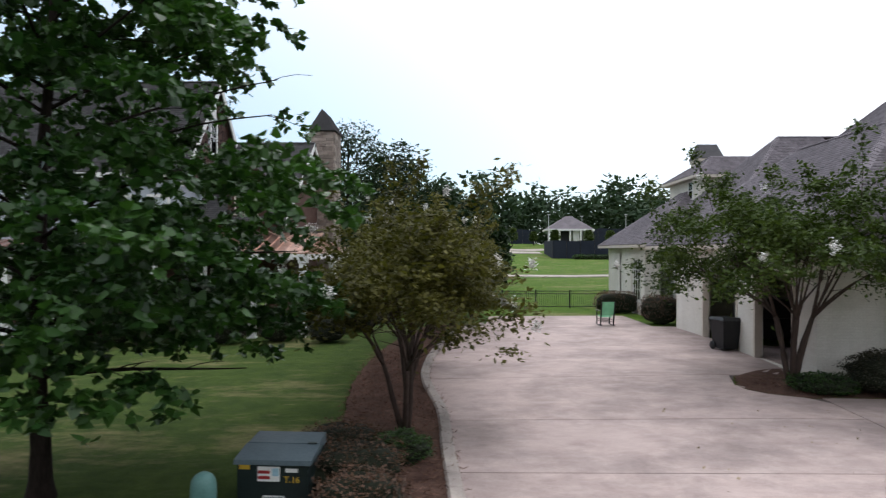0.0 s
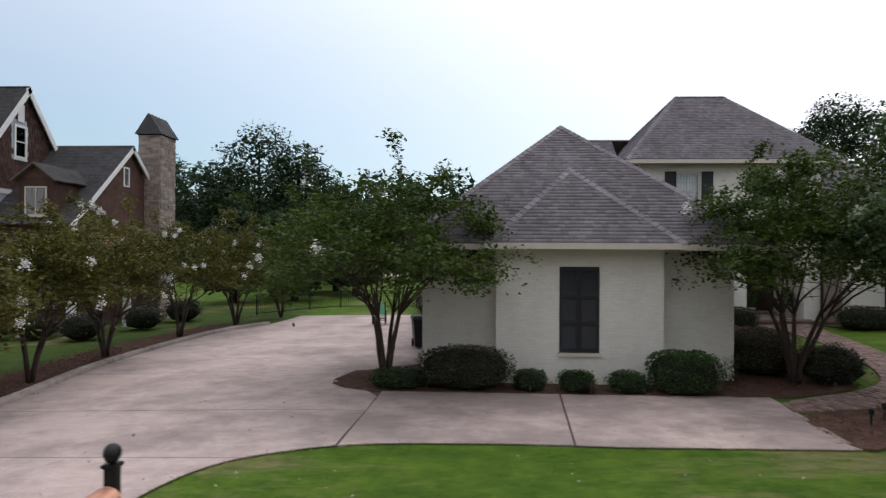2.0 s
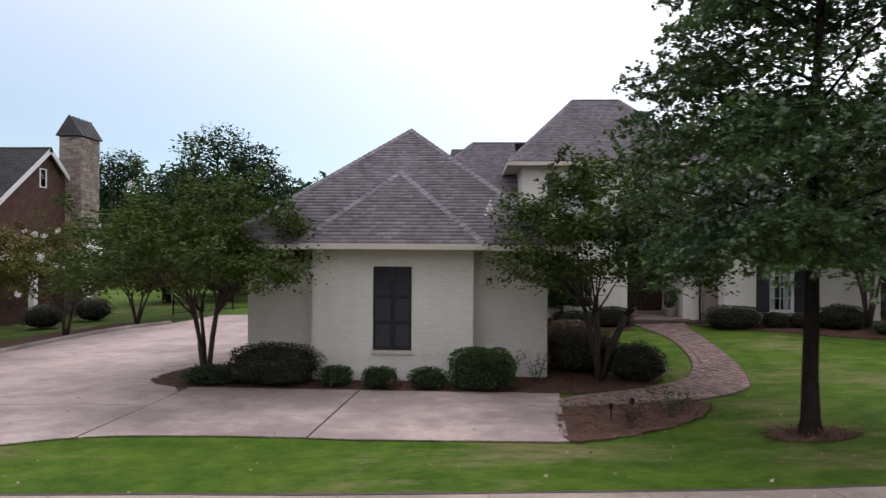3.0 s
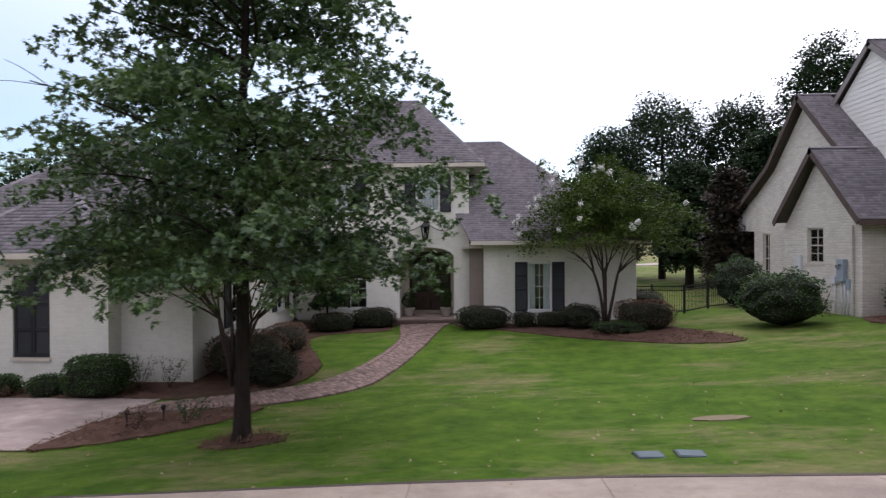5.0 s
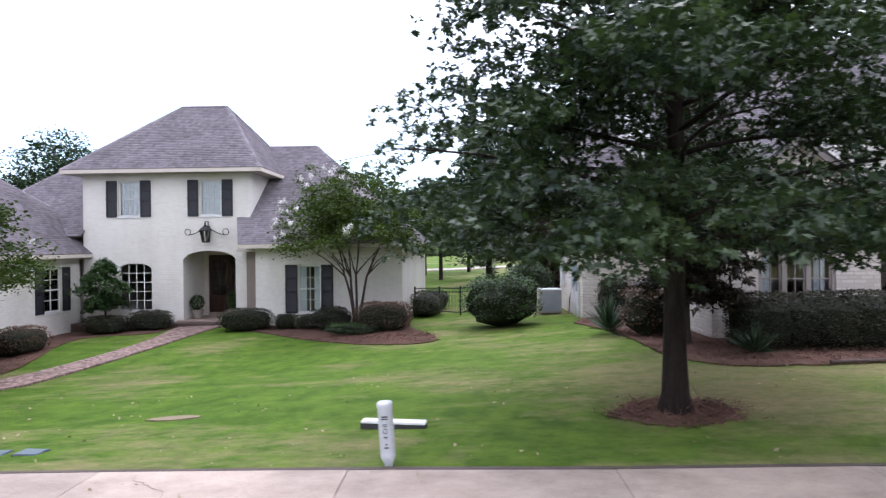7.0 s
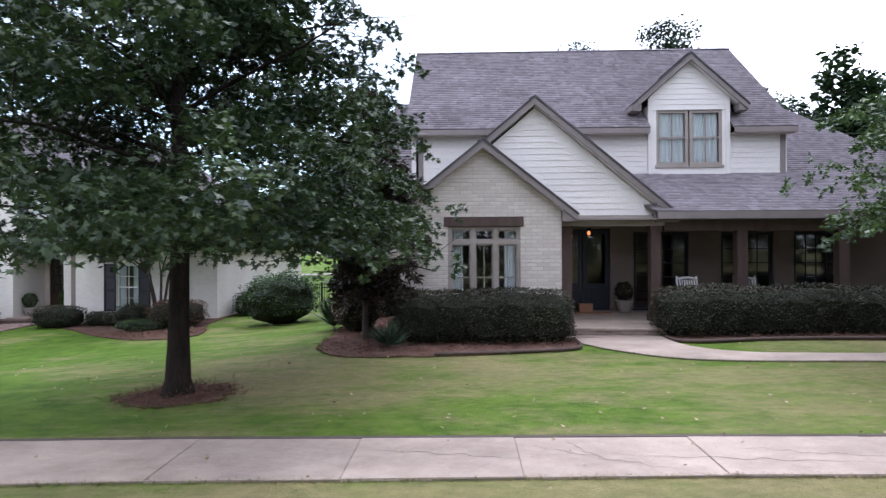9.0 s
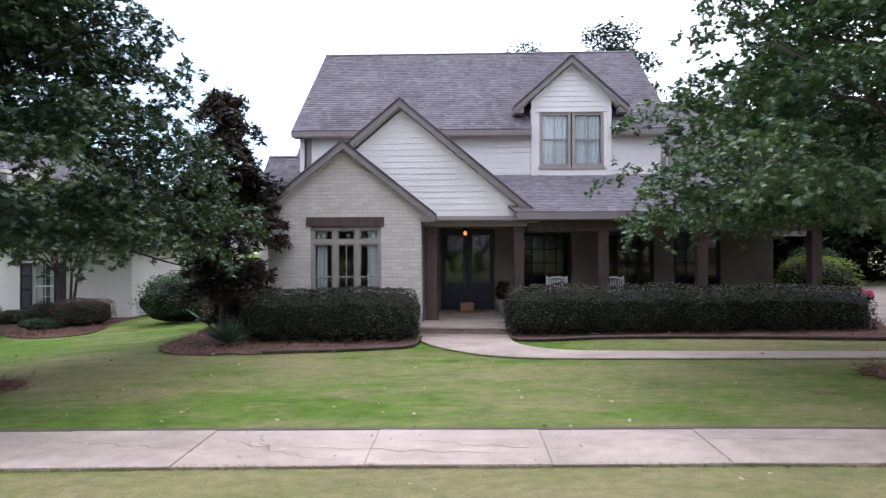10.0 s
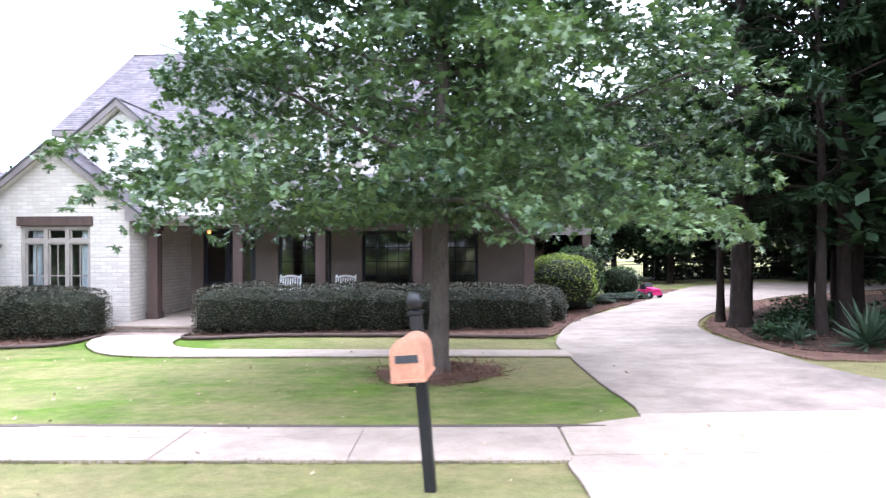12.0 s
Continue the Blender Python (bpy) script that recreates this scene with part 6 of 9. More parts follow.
while s < len(bl) - 1.3:
    c, c2 = path_point(s, 0.5), path_point(s + 0.1, 0.5)
    rate = np.linalg.norm(c2 - c) / 0.1
    ds = 0.108 / rate
    width = np.linalg.norm(path_point(s, 0) - path_point(s, 1))
    n = max(1, round(width / 0.208))
    off = 0.5 / n if len(PAVERS) % 2 else 0.0
    for k in range(n):
        t = min(0.99, (k + 0.5) / n + (off if 0 < k < n - 1 else 0))
        q, q2 = path_point(s, t), path_point(s, min(1, t + 0.05))
        d = q2 - q
        PAVERS.append((q[0], q[1], math.atan2(d[1], d[0]) + rngp.uniform(-0.05, 0.05), rngp.uniform(-0.006, 0.008), width / n))
    s += ds

# cracks and a pale strip in the sidewalk
rngc = random.Random(31)
for x0, y0, x1, y1 in ((39.9, 5.6, 41.2, 4.9), (40.3, 5.75, 40.6, 5.1), (40.6, 5.3, 43.4, 5.0), (42.1, 5.45, 43.6, 5.15), (44.4, 5.4, 48.5, 5.2), (38.2, 5.5, 39.9, 5.2), (41.2, 4.8, 42.4, 4.65), (28.0, 6.2, 28.9, 5.4), (12.5, 6.3, 13.0, 5.6)):
    crack = []
    n = 14
    for k in range(n + 1):
        u = k / n
        crack.append((x0 + (x1 - x0) * u + rngc.uniform(-0.04, 0.04), y0 + (y1 - y0) * u + rngc.uniform(-0.05, 0.05)))
    vs, fs = [], []
    for k, (cx, cy) in enumerate(crack):
        w = 0.0035 * math.sin(math.pi * (k + 0.4) / (n + 1)) + 0.001
        for s_ in (-1, 1):
            vs.append((cx + s_ * w * 0.5, cy + s_ * w, ground_at(cx, cy) + 0.0355))
    fs = [(2 * k, 2 * k + 1, 2 * k + 3, 2 * k + 2) for k in range(n)]
    raw("crack", vs, fs, M_JOINT, walkway)


# ---- plants ----
def leaf_shape(kind):
    """Outline of one leaf, about 1 long along y, as a fan of triangles."""
    if kind == "oak":
        half = [(0.0, 0.0), (0.36, 0.6), (0.10, 0.55), (0.0, 1.0)]
    elif kind == "maple":
        half = [(0.0, 0.0), (0.42, 0.26), (0.24, 0.68), (0.0, 1.0)]
    elif kind == "straw":
        half = [(0.0, 0.0), (0.04, 0.5), (0.0, 1.0)]
    elif kind == "blade":
        half = [(0.0, 0.0), (0.045, 0.35), (0.0, 1.0)]
    elif kind == "long":
        half = [(0.0, 0.0), (0.15, 0.45), (0.0, 1.0)]
    else:
        half = [(0.0, 0.0), (0.27, 0.5), (0.0, 1.0)]
    right = [(x, y, 0.22 * abs(x)) for x, y in half]
    left = [(-x, y, 0.22 * abs(x)) for x, y in half[-2:0:-1]]
    return np.array(right + left, float)


def leaves(name, points, sizes, shape, material, parent, rng, droop=0.4, outward=None, keep_island=True):
    """One mesh of leaves at the points, each turned its own way."""
    n = len(points)
    tpl = leaf_shape(shape)
    az = rng.uniform(0, 2 * np.pi, n)
    if outward is not None:
        az = np.arctan2(outward[:, 1], outward[:, 0]) + rng.normal(0, 1.2, n)
    pitch = rng.normal(-droop, 0.45, n)
    d = np.stack([np.cos(az) * np.cos(pitch), np.sin(az) * np.cos(pitch), np.sin(pitch)], 1)
    s = np.stack([-np.sin(az), np.cos(az), np.zeros(n)], 1)
    roll = rng.normal(0, 0.6, n)[:, None]
    up = np.cross(s, d)
    s2 = s * np.cos(roll) + up * np.sin(roll)
    up2 = np.cross(s2, d)
    sz = sizes[:, None, None]
    v = points[:, None, :] + sz * (tpl[None, :, 0, None] * s2[:, None, :] + tpl[None, :, 1, None] * d[:, None, :] + tpl[None, :, 2, None] * up2[:, None, :])
    return quick(name, v.reshape(-1, 3), len(tpl), material, parent)


def limb(rng, start, az, elev, length, r0, r1, steps=6, bend=0.12, lift=0.0):
    """A crooked limb as a list of (point, radius)."""
    p, path = np.array(start, float), []
    for k in range(steps + 1):
        f = k / steps
        path.append((tuple(p), r0 + (r1 - r0) * f))
        az += rng.normal(0, bend)
        elev += lift / steps + rng.normal(0, bend * 0.5)
        p = p + np.array([math.cos(az) * math.cos(elev), math.sin(az) * math.cos(elev), math.sin(elev)]) * (length / steps)
    return path


def on_path(path, f):
    k = min(int(f * (len(path) - 1)), len(path) - 2)
    g_ = f * (len(path) - 1) - k
    return np.array(path[k][0]) * (1 - g_) + np.array(path[k + 1][0]) * g_, path[k][1]


def rosettes(centres, per, leaf, rng):
    """Leaves set as stars round the ends of twigs: their roots, azimuths and pitches."""
    n = len(centres)
    base = np.repeat(centres, per, axis=0)
    az = np.repeat(rng.uniform(0, 6.28, n), per) + np.tile(np.arange(per) * 6.283 / per * 1.0, n) + rng.normal(0, 0.25, n * per)
    tilt, axis = np.repeat(rng.uniform(0.0, 0.9, n), per), np.repeat(rng.uniform(0, 6.28, n), per)
    pitch = tilt * np.cos(az - axis) + rng.normal(-0.38, 0.42, n * per)
    return base + rng.normal(0, 0.018, base.shape), az, pitch


def star_leaves(name, centres, per, leaf, shape, material, parent, rng):
    tpl = leaf_shape(shape)
    p, az, pitch = rosettes(centres, per, leaf, rng)
    n = len(p)
    d = np.stack([np.cos(az) * np.cos(pitch), np.sin(az) * np.cos(pitch), np.sin(pitch)], 1)
    s = np.stack([-np.sin(az), np.cos(az), np.zeros(n)], 1)
    roll = rng.normal(0, 0.65, n)[:, None]
    up = np.cross(s, d)
    s2 = s * np.cos(roll) + up * np.sin(roll)
    up2 = np.cross(s2, d)
    sz = (leaf * rng.uniform(0.65, 1.2, n))[:, None, None]
    v = p[:, None, :] + sz * (tpl[None, :, 0, None] * s2[:, None, :] + tpl[None, :, 1, None] * d[:, None, :] + tpl[None, :, 2, None] * up2[:, None, :])
    return quick(name, v.reshape(-1, 3), len(tpl), material, parent)


def crown_radius(g_, low_r=0.7, peak=0.15, tip=0.12, power=0.75):
    """Share of the crown's radius at height share g_: widest low down, rounding off to the top."""
    g_ = np.clip(g_, 0, 1)
    return np.where(g_ < peak, low_r + (1 - low_r) * g_ / peak, tip + (1 - tip) * (1 - (g_ - peak) / (1 - peak)) ** power)


def shade_tree(label, at, height, trunk, low, spread, seed, shape="oak", material=None, bark=None, leaf=0.17, stars=5200, per=8, limbs=46, category="tree", name="oak_tree", low_r=0.7, peak=0.15, power=0.75, gaps=0.0, shift=(0, 0), group="", inside_share=0.0):
    """A tree with a leader, tiers of limbs and its leaves in stars at the twigs' ends. low: where the crown begins; spread: its radius."""
    rng = np.random.default_rng(seed)
    t = thing(name, label, category, group, at=at)
    leader = []
    x = y = 0.0
    for k in range(11):
        f = k / 10
        flare = trunk * (1 + 0.75 * math.exp(-f * height / 0.35))
        leader.append(((x, y, -0.2 + f * (height * 0.94 + 0.2)), max(0.015, flare * (1 - f * 0.93) ** 0.8)))
        x += rng.normal(0, 0.012 if k < 5 else 0.03) * height / 8
        y += rng.normal(0, 0.012 if k < 5 else 0.03) * height / 8
    extra = [((0, 0, -0.2), trunk * 1.9), ((0, 0, 0.05), trunk * 1.5), ((0, 0, 0.25), trunk * 1.15)]
    paths = [extra + leader[1:]]
    for i in range(limbs):
        f = (i + rng.uniform(0, 1)) / limbs
        z = low + (height * 0.95 - low) * f ** 1.1
        p, r = on_path(leader, min(0.999, (z + 0.2) / (height * 0.94 + 0.2)))
        reach = spread * float(crown_radius(min(1, (z - low) / (height - low) + 0.06), low_r, peak, 0.12, power)) * rng.uniform(0.7, 0.92)
        az = i * 2.4 + rng.normal(0, 0.3)
        elev = 0.22 + 0.6 * f + rng.normal(0, 0.08)
        path = limb(rng, p, az, elev, reach, min(r * 0.35, 0.042), 0.008, 7, 0.1, -0.25)
        paths.append(path)
        for j in range(max(3, int(reach * 2.2))):
            ff = 0.3 + 0.68 * rng.uniform(0, 1)
            q, rr = on_path(path, ff)
            paths.append(limb(rng, q, az + (1 if j % 2 else -1) * rng.uniform(0.4, 1.0), elev * 0.5 + rng.normal(0.05, 0.3), reach * rng.uniform(0.15, 0.34), max(rr * 0.45, 0.007), 0.004, 3, 0.18, -0.2))
    v, fc = tube_arrays([p for p in paths if p[0][1] > 0.02], 7)
    v2, fc2 = tube_arrays([p for p in paths if p[0][1] <= 0.02], 3)
    smooth(raw("trunk", v + v2, fc + [tuple(i + len(v) for i in f) for f in fc2], bark or M_BARK, t))
    # boughs: flat domes of leaf stars that fill the crown's outline, with gaps between the tiers
    boughs, size = [], min(1.0, 0.35 + spread / 6)
    while len(boughs) < stars / 27:
        g_ = rng.uniform(0, 1) ** 1.2
        az = rng.uniform(0, 6.283)
        z = low + (height - low) * g_
        dome = size * rng.uniform(0.34, 0.8)
        edge = spread * float(crown_radius(g_, low_r, peak, 0.12, power)) * (1 + 0.24 * noise.noise(Vector((math.cos(az) * 1.6 + seed, math.sin(az) * 1.6, z * 0.8))) + 0.14 * noise.noise(Vector((math.cos(az) * 4 + seed, math.sin(az) * 4, z * 2.2))))
        r = max(0.15, edge - dome * 0.55) * (0.1 + 0.9 * rng.uniform(0, 1) ** 0.6)
        q = Vector((math.cos(az) * r + shift[0] * r / spread, math.sin(az) * r + shift[1] * r / spread, z))
        if noise.noise(Vector((q.x * 0.5, q.y * 0.5, q.z * 1.2 + seed * 3.1))) < gaps - 0.22 + 0.13 * g_:
            continue
        boughs.append((q.x, q.y, q.z - 0.07 * (r / spread) ** 2 * spread, az, dome))
    pts = []
    for bx, by, bz, az, dome in boughs:
        m = int(27 * (dome / size / 0.57) ** 2 * rng.uniform(0.7, 1.25)) + 3
        th, rr = rng.uniform(0, 6.283, m), np.sqrt(rng.uniform(0, 1, m))
        u, w = rr * np.cos(th) * dome * 1.15, rr * np.sin(th) * dome * 0.9
        pts.append(np.stack([bx + math.cos(az) * u - math.sin(az) * w, by + math.sin(az) * u + math.cos(az) * w, bz + 0.34 * dome * (1 - 1.4 * rr ** 2) - 0.22 * u + rng.normal(0, 0.055, m)], 1))
    pts = np.vstack(pts)
    star_leaves("crown", pts, per, leaf, shape, material or M_OAK, t, rng)
    # larger shade leaves round the limbs, deep inside
    inner, m = [], int(stars * inside_share)
    while len(inner) < m:
        g_, az = rng.uniform(0.02, 0.93) ** 1.6, rng.uniform(0, 6.283)
        z = low + (height - low) * g_
        r = spread * float(crown_radius(g_, low_r, peak, 0.12, power)) * 0.66 * rng.uniform(0, 1) ** 0.6
        q = Vector((math.cos(az) * r + shift[0] * r / spread, math.sin(az) * r + shift[1] * r / spread, z))
        if noise.noise(Vector((q.x * 0.5, q.y * 0.5, q.z * 1.2 + seed * 3.1))) > gaps - 0.05:
            inner.append(tuple(q))
    if inner:
        leaves("inner_foliage", np.array(inner), leaf * rng.uniform(0.95, 1.4, m), "plain", material or M_OAK, t, rng, 0.3)
    return t


def crape_myrtle(label, at, height, spread, seed, count=26000, flowers=14, stems=5, base_h=1.3, material=None, wisps=6, flat=0.30, middle=0.66, gaps=0.0):
    """A many-stemmed small tree: bare dark stems, an umbrella of fine leaves, wisps on top and tufts of white flowers."""
    rng = np.random.default_rng(seed)
    t = thing("crape_myrtle", label, "tree", "crape myrtles", at=at)
    paths, ends = [[((0, 0, -0.25), 0.10), ((0, 0, 0.06), 0.09), ((0.02, 0.01, 0.2), 0.07)]], []
    cz, rz = height * middle, height * flat
    for i in range(stems):
        az = i * 2 * math.pi / stems + rng.normal(0, 0.3)
        stem = limb(rng, (0.05 * math.cos(az), 0.05 * math.sin(az), 0.1), az, radians(81) + rng.normal(0, 0.05), base_h / 0.95, 0.062, 0.042, 5, 0.1, -0.16)
        paths.append(stem)
        for j in range(4):
            a2 = az + (j - 1.5) * 0.55 + rng.normal(0, 0.2)
            b = limb(rng, stem[-1][0], a2, rng.uniform(0.7, 1.35), min(spread * 0.8, (height - base_h) * 0.85) * rng.uniform(0.6, 1.0), 0.03, 0.009, 6, 0.14, -0.2)
            paths.append(b)
            ends.append(np.array(b[-1][0]))
            for k in range(3):
                paths.append(limb(rng, on_path(b, rng.uniform(0.35, 0.9))[0], a2 + rng.normal(0, 0.9), rng.uniform(0.0, 0.9), spread * rng.uniform(0.2, 0.4), 0.011, 0.004, 4, 0.22, -0.2))
    sprays = []
    while len(sprays) < count / 75:
        d = rng.normal(0, 1, 3)
        d /= np.linalg.norm(d)
        if d[2] < -0.5:
            continue
        lump = 1 + 0.3 * noise.noise(Vector(d * 1.7) + Vector((seed, 0, 0))) + 0.16 * noise.noise(Vector(d * 4.5) + Vector((0, seed, 0)))
        f = rng.uniform(0, 1) ** 0.45 * lump
        q = np.array([d[0] * spread * f, d[1] * spread * f, cz + d[2] * rz * f - 0.3 * rz * (d[0] ** 2 + d[1] ** 2) * f * f + 0.25 * rz])
        if noise.noise(Vector(q * np.array([0.95, 0.95, 1.5])) + Vector((0, 0, seed * 2.3))) < gaps - 0.14:
            continue
        sprays.append((q, d, f / lump))
    tips = [q for q, d, f in sprays if f > 0.85 and d[2] > -0.2]
    pts = []
    for q, d, f in sprays:
        m = int(rng.integers(45, 105))
        u = rng.normal(0, 1, (m, 3)) * np.array([0.22, 0.22, 0.085]) * rng.uniform(0.6, 1.35)
        u[:, 2] -= 0.5 * (u[:, 0] ** 2 + u[:, 1] ** 2)
        pts.append(q + u)
    for w in range(wisps):
        q = np.array(tips[rng.integers(len(tips))])
        if q[2] < cz + 0.3 * rz:
            q = np.array([q[0] * 0.6, q[1] * 0.6, cz + rz * 0.95])
        c = limb(rng, q - np.array([0, 0, 0.4]), rng.uniform(0, 6.28), 1.15, rng.uniform(0.9, 1.75), 0.009, 0.003, 5, 0.2, -0.3)
        smooth(raw("twig", *tube_arrays([c], 3), M_BARKC, t))
        for f in (0.35, 0.5, 0.62, 0.72, 0.82, 0.9, 0.97, 0.99):
            pts.append(on_path(c, f)[0] + rng.normal(0, 0.06 if f < 0.9 else 0.1, (12 if f < 0.9 else 26, 3)))
    v, fc = tube_arrays([p for p in paths if p[0][1] > 0.0115], 6)
    v2, fc2 = tube_arrays([p for p in paths if p[0][1] <= 0.0115], 3)
    smooth(raw("trunk", v + v2, fc + [tuple(i + len(v) for i in f) for f in fc2], M_BARKC, t))
    p = np.vstack(pts)
    leaves("crown", p, rng.uniform(0.08, 0.15, len(p)), "plain", material or M_CRAPE, t, rng, 0.2)
    for k in range(flowers):
        q = np.array(tips[rng.integers(len(tips))])
        away = np.array([q[0], q[1], (q[2] - cz) * 1.5])
        o = q + away / (np.linalg.norm(away) + 0.01) * 0.42
        m = 80
        fp = o + rng.normal(0, 1, (m, 3)) * np.array([0.038, 0.038, 0.05]) * rng.uniform(0.7, 1.3)
        leaves("blossom", fp, rng.uniform(0.045, 0.07, m), "plain", M_FLOWER, t, rng, 0.0)
    return t


def bushy(name, label, category, at, size, seed, material=None, count=2600, leaf=0.06, square=2.6, group="", shape="plain", rough=0.12, core=True, turn=0.0):
    """A clipped or loose shrub: a solid core, near-black for the shade inside, under a coat of leaves. square: 2 is
    round, 6 is boxy.
    """
    rng = np.random.default_rng(seed)
    t = thing(name, label, category, group, at=at, turn=turn)
    sx, sy, sz = size[0] / 2, size[1] / 2, size[2]
    d = rng.normal(0, 1, (count, 3))
    d /= np.linalg.norm(d, axis=1)[:, None]
    d[:, 2] = np.where(d[:, 2] < -0.55, -d[:, 2], d[:, 2])
    k = 1 / (np.abs(d[:, 0]) ** square + np.abs(d[:, 1]) ** square + np.abs(d[:, 2]) ** square) ** (1 / square)
    lump = np.array([noise.noise(Vector((a * 2.3 + seed, b * 2.3, c * 2.3))) for a, b, c in d])
    s = k * (1 + rough * 1.3 * lump) * (1 - np.abs(rng.normal(0, rough * 0.6, count)))
    p = d * s[:, None] * np.array([sx, sy, sz * 0.5]) + np.array([0, 0, sz * 0.5])
    p[:, 2] = np.maximum(p[:, 2], 0.03)
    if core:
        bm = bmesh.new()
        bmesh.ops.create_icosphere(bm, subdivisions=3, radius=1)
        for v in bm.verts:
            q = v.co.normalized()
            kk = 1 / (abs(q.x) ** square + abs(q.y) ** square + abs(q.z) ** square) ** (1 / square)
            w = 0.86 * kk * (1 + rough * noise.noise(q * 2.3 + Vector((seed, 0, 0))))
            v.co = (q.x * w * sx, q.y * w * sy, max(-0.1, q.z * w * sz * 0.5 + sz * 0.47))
        part("shade_core", bm, M_CORE, t)
    leaves("foliage", p, leaf * rng.uniform(0.7, 1.35, count), shape, material or M_SHRUB, t, rng, -0.1, d[:, :2])
    return t


def hedge(label, x0, x1, y0, y1, z0, z1, seed, material=None, per=230, leaf=0.06):
    """A long clipped hedge: a run of soft lumps grown together, with a wavy top."""
    rng = np.random.default_rng(seed)
    t = thing("hedge", label, "hedge", at=((x0 + x1) / 2, (y0 + y1) / 2, z0))
    half, deep, tall = (x1 - x0) / 2, (y1 - y0) / 2, z1 - z0
    count = max(2, round(half * 2 / (deep * 1.15)))
    step = (half * 2 - deep * 1.7) / max(1, count - 1)
    lumps = [(-half + deep * 0.85 + step * k, rng.normal(0, 0.04), step * 0.62 + deep * 0.28, deep * rng.uniform(0.92, 1.02), tall * rng.uniform(0.95, 1.04)) for k in range(count)]
    pts, nrms, cores = [], [], bmesh.new()
    for cx, cy, rx, ry, h in lumps:
        n = int(per * 4.4 * (rx * h + ry * h + rx * ry))
        d = rng.normal(0, 1, (n, 3))
        d /= np.linalg.norm(d, axis=1)[:, None]
        k = 1 / (np.abs(d) ** 3.6).sum(1) ** (1 / 3.6)
        rough = np.array([0.09 * noise.noise(Vector((q[0] * 3 + cx, q[1] * 3 + seed, q[2] * 3))) + 0.05 * noise.noise(Vector((q[0] * 8 + cx, q[1] * 8, q[2] * 8 + seed))) for q in d])
        f = k * (1 + rough) * (1 - np.abs(rng.normal(0, 0.05, n)))
        p = d * f[:, None] * np.array([rx, ry, h * 0.55]) + np.array([cx, cy, h * 0.45])
        free = p[:, 2] > 0.02
        for ox, oy, sx, sy, oh in lumps:
            if ox != cx:
                free &= (np.abs((p[:, 0] - ox) / sx) ** 3.6 + np.abs((p[:, 1] - oy) / sy) ** 3.6 + np.abs((p[:, 2] - oh * 0.45) / (oh * 0.55)) ** 3.6) > 0.75
        pts.append(p[free])
        nrms.append(d[free])
        # each lump gets a solid core coloured as dark as its inner shade
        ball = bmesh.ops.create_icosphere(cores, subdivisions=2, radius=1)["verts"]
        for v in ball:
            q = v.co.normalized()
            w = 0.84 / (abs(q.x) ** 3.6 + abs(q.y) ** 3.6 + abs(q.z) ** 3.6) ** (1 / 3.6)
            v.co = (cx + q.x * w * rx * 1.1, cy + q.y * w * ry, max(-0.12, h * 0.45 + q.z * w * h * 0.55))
    part("shade_core", cores, M_CORE, t)
    p, nrm = np.vstack(pts), np.vstack(nrms)
    leaves("foliage", p, leaf * rng.uniform(0.7, 1.3, len(p)), "plain", material or M_HEDGE, t, rng, -0.1, nrm[:, :2] + rng.normal(0, 0.4, (len(p), 2)))
    return t


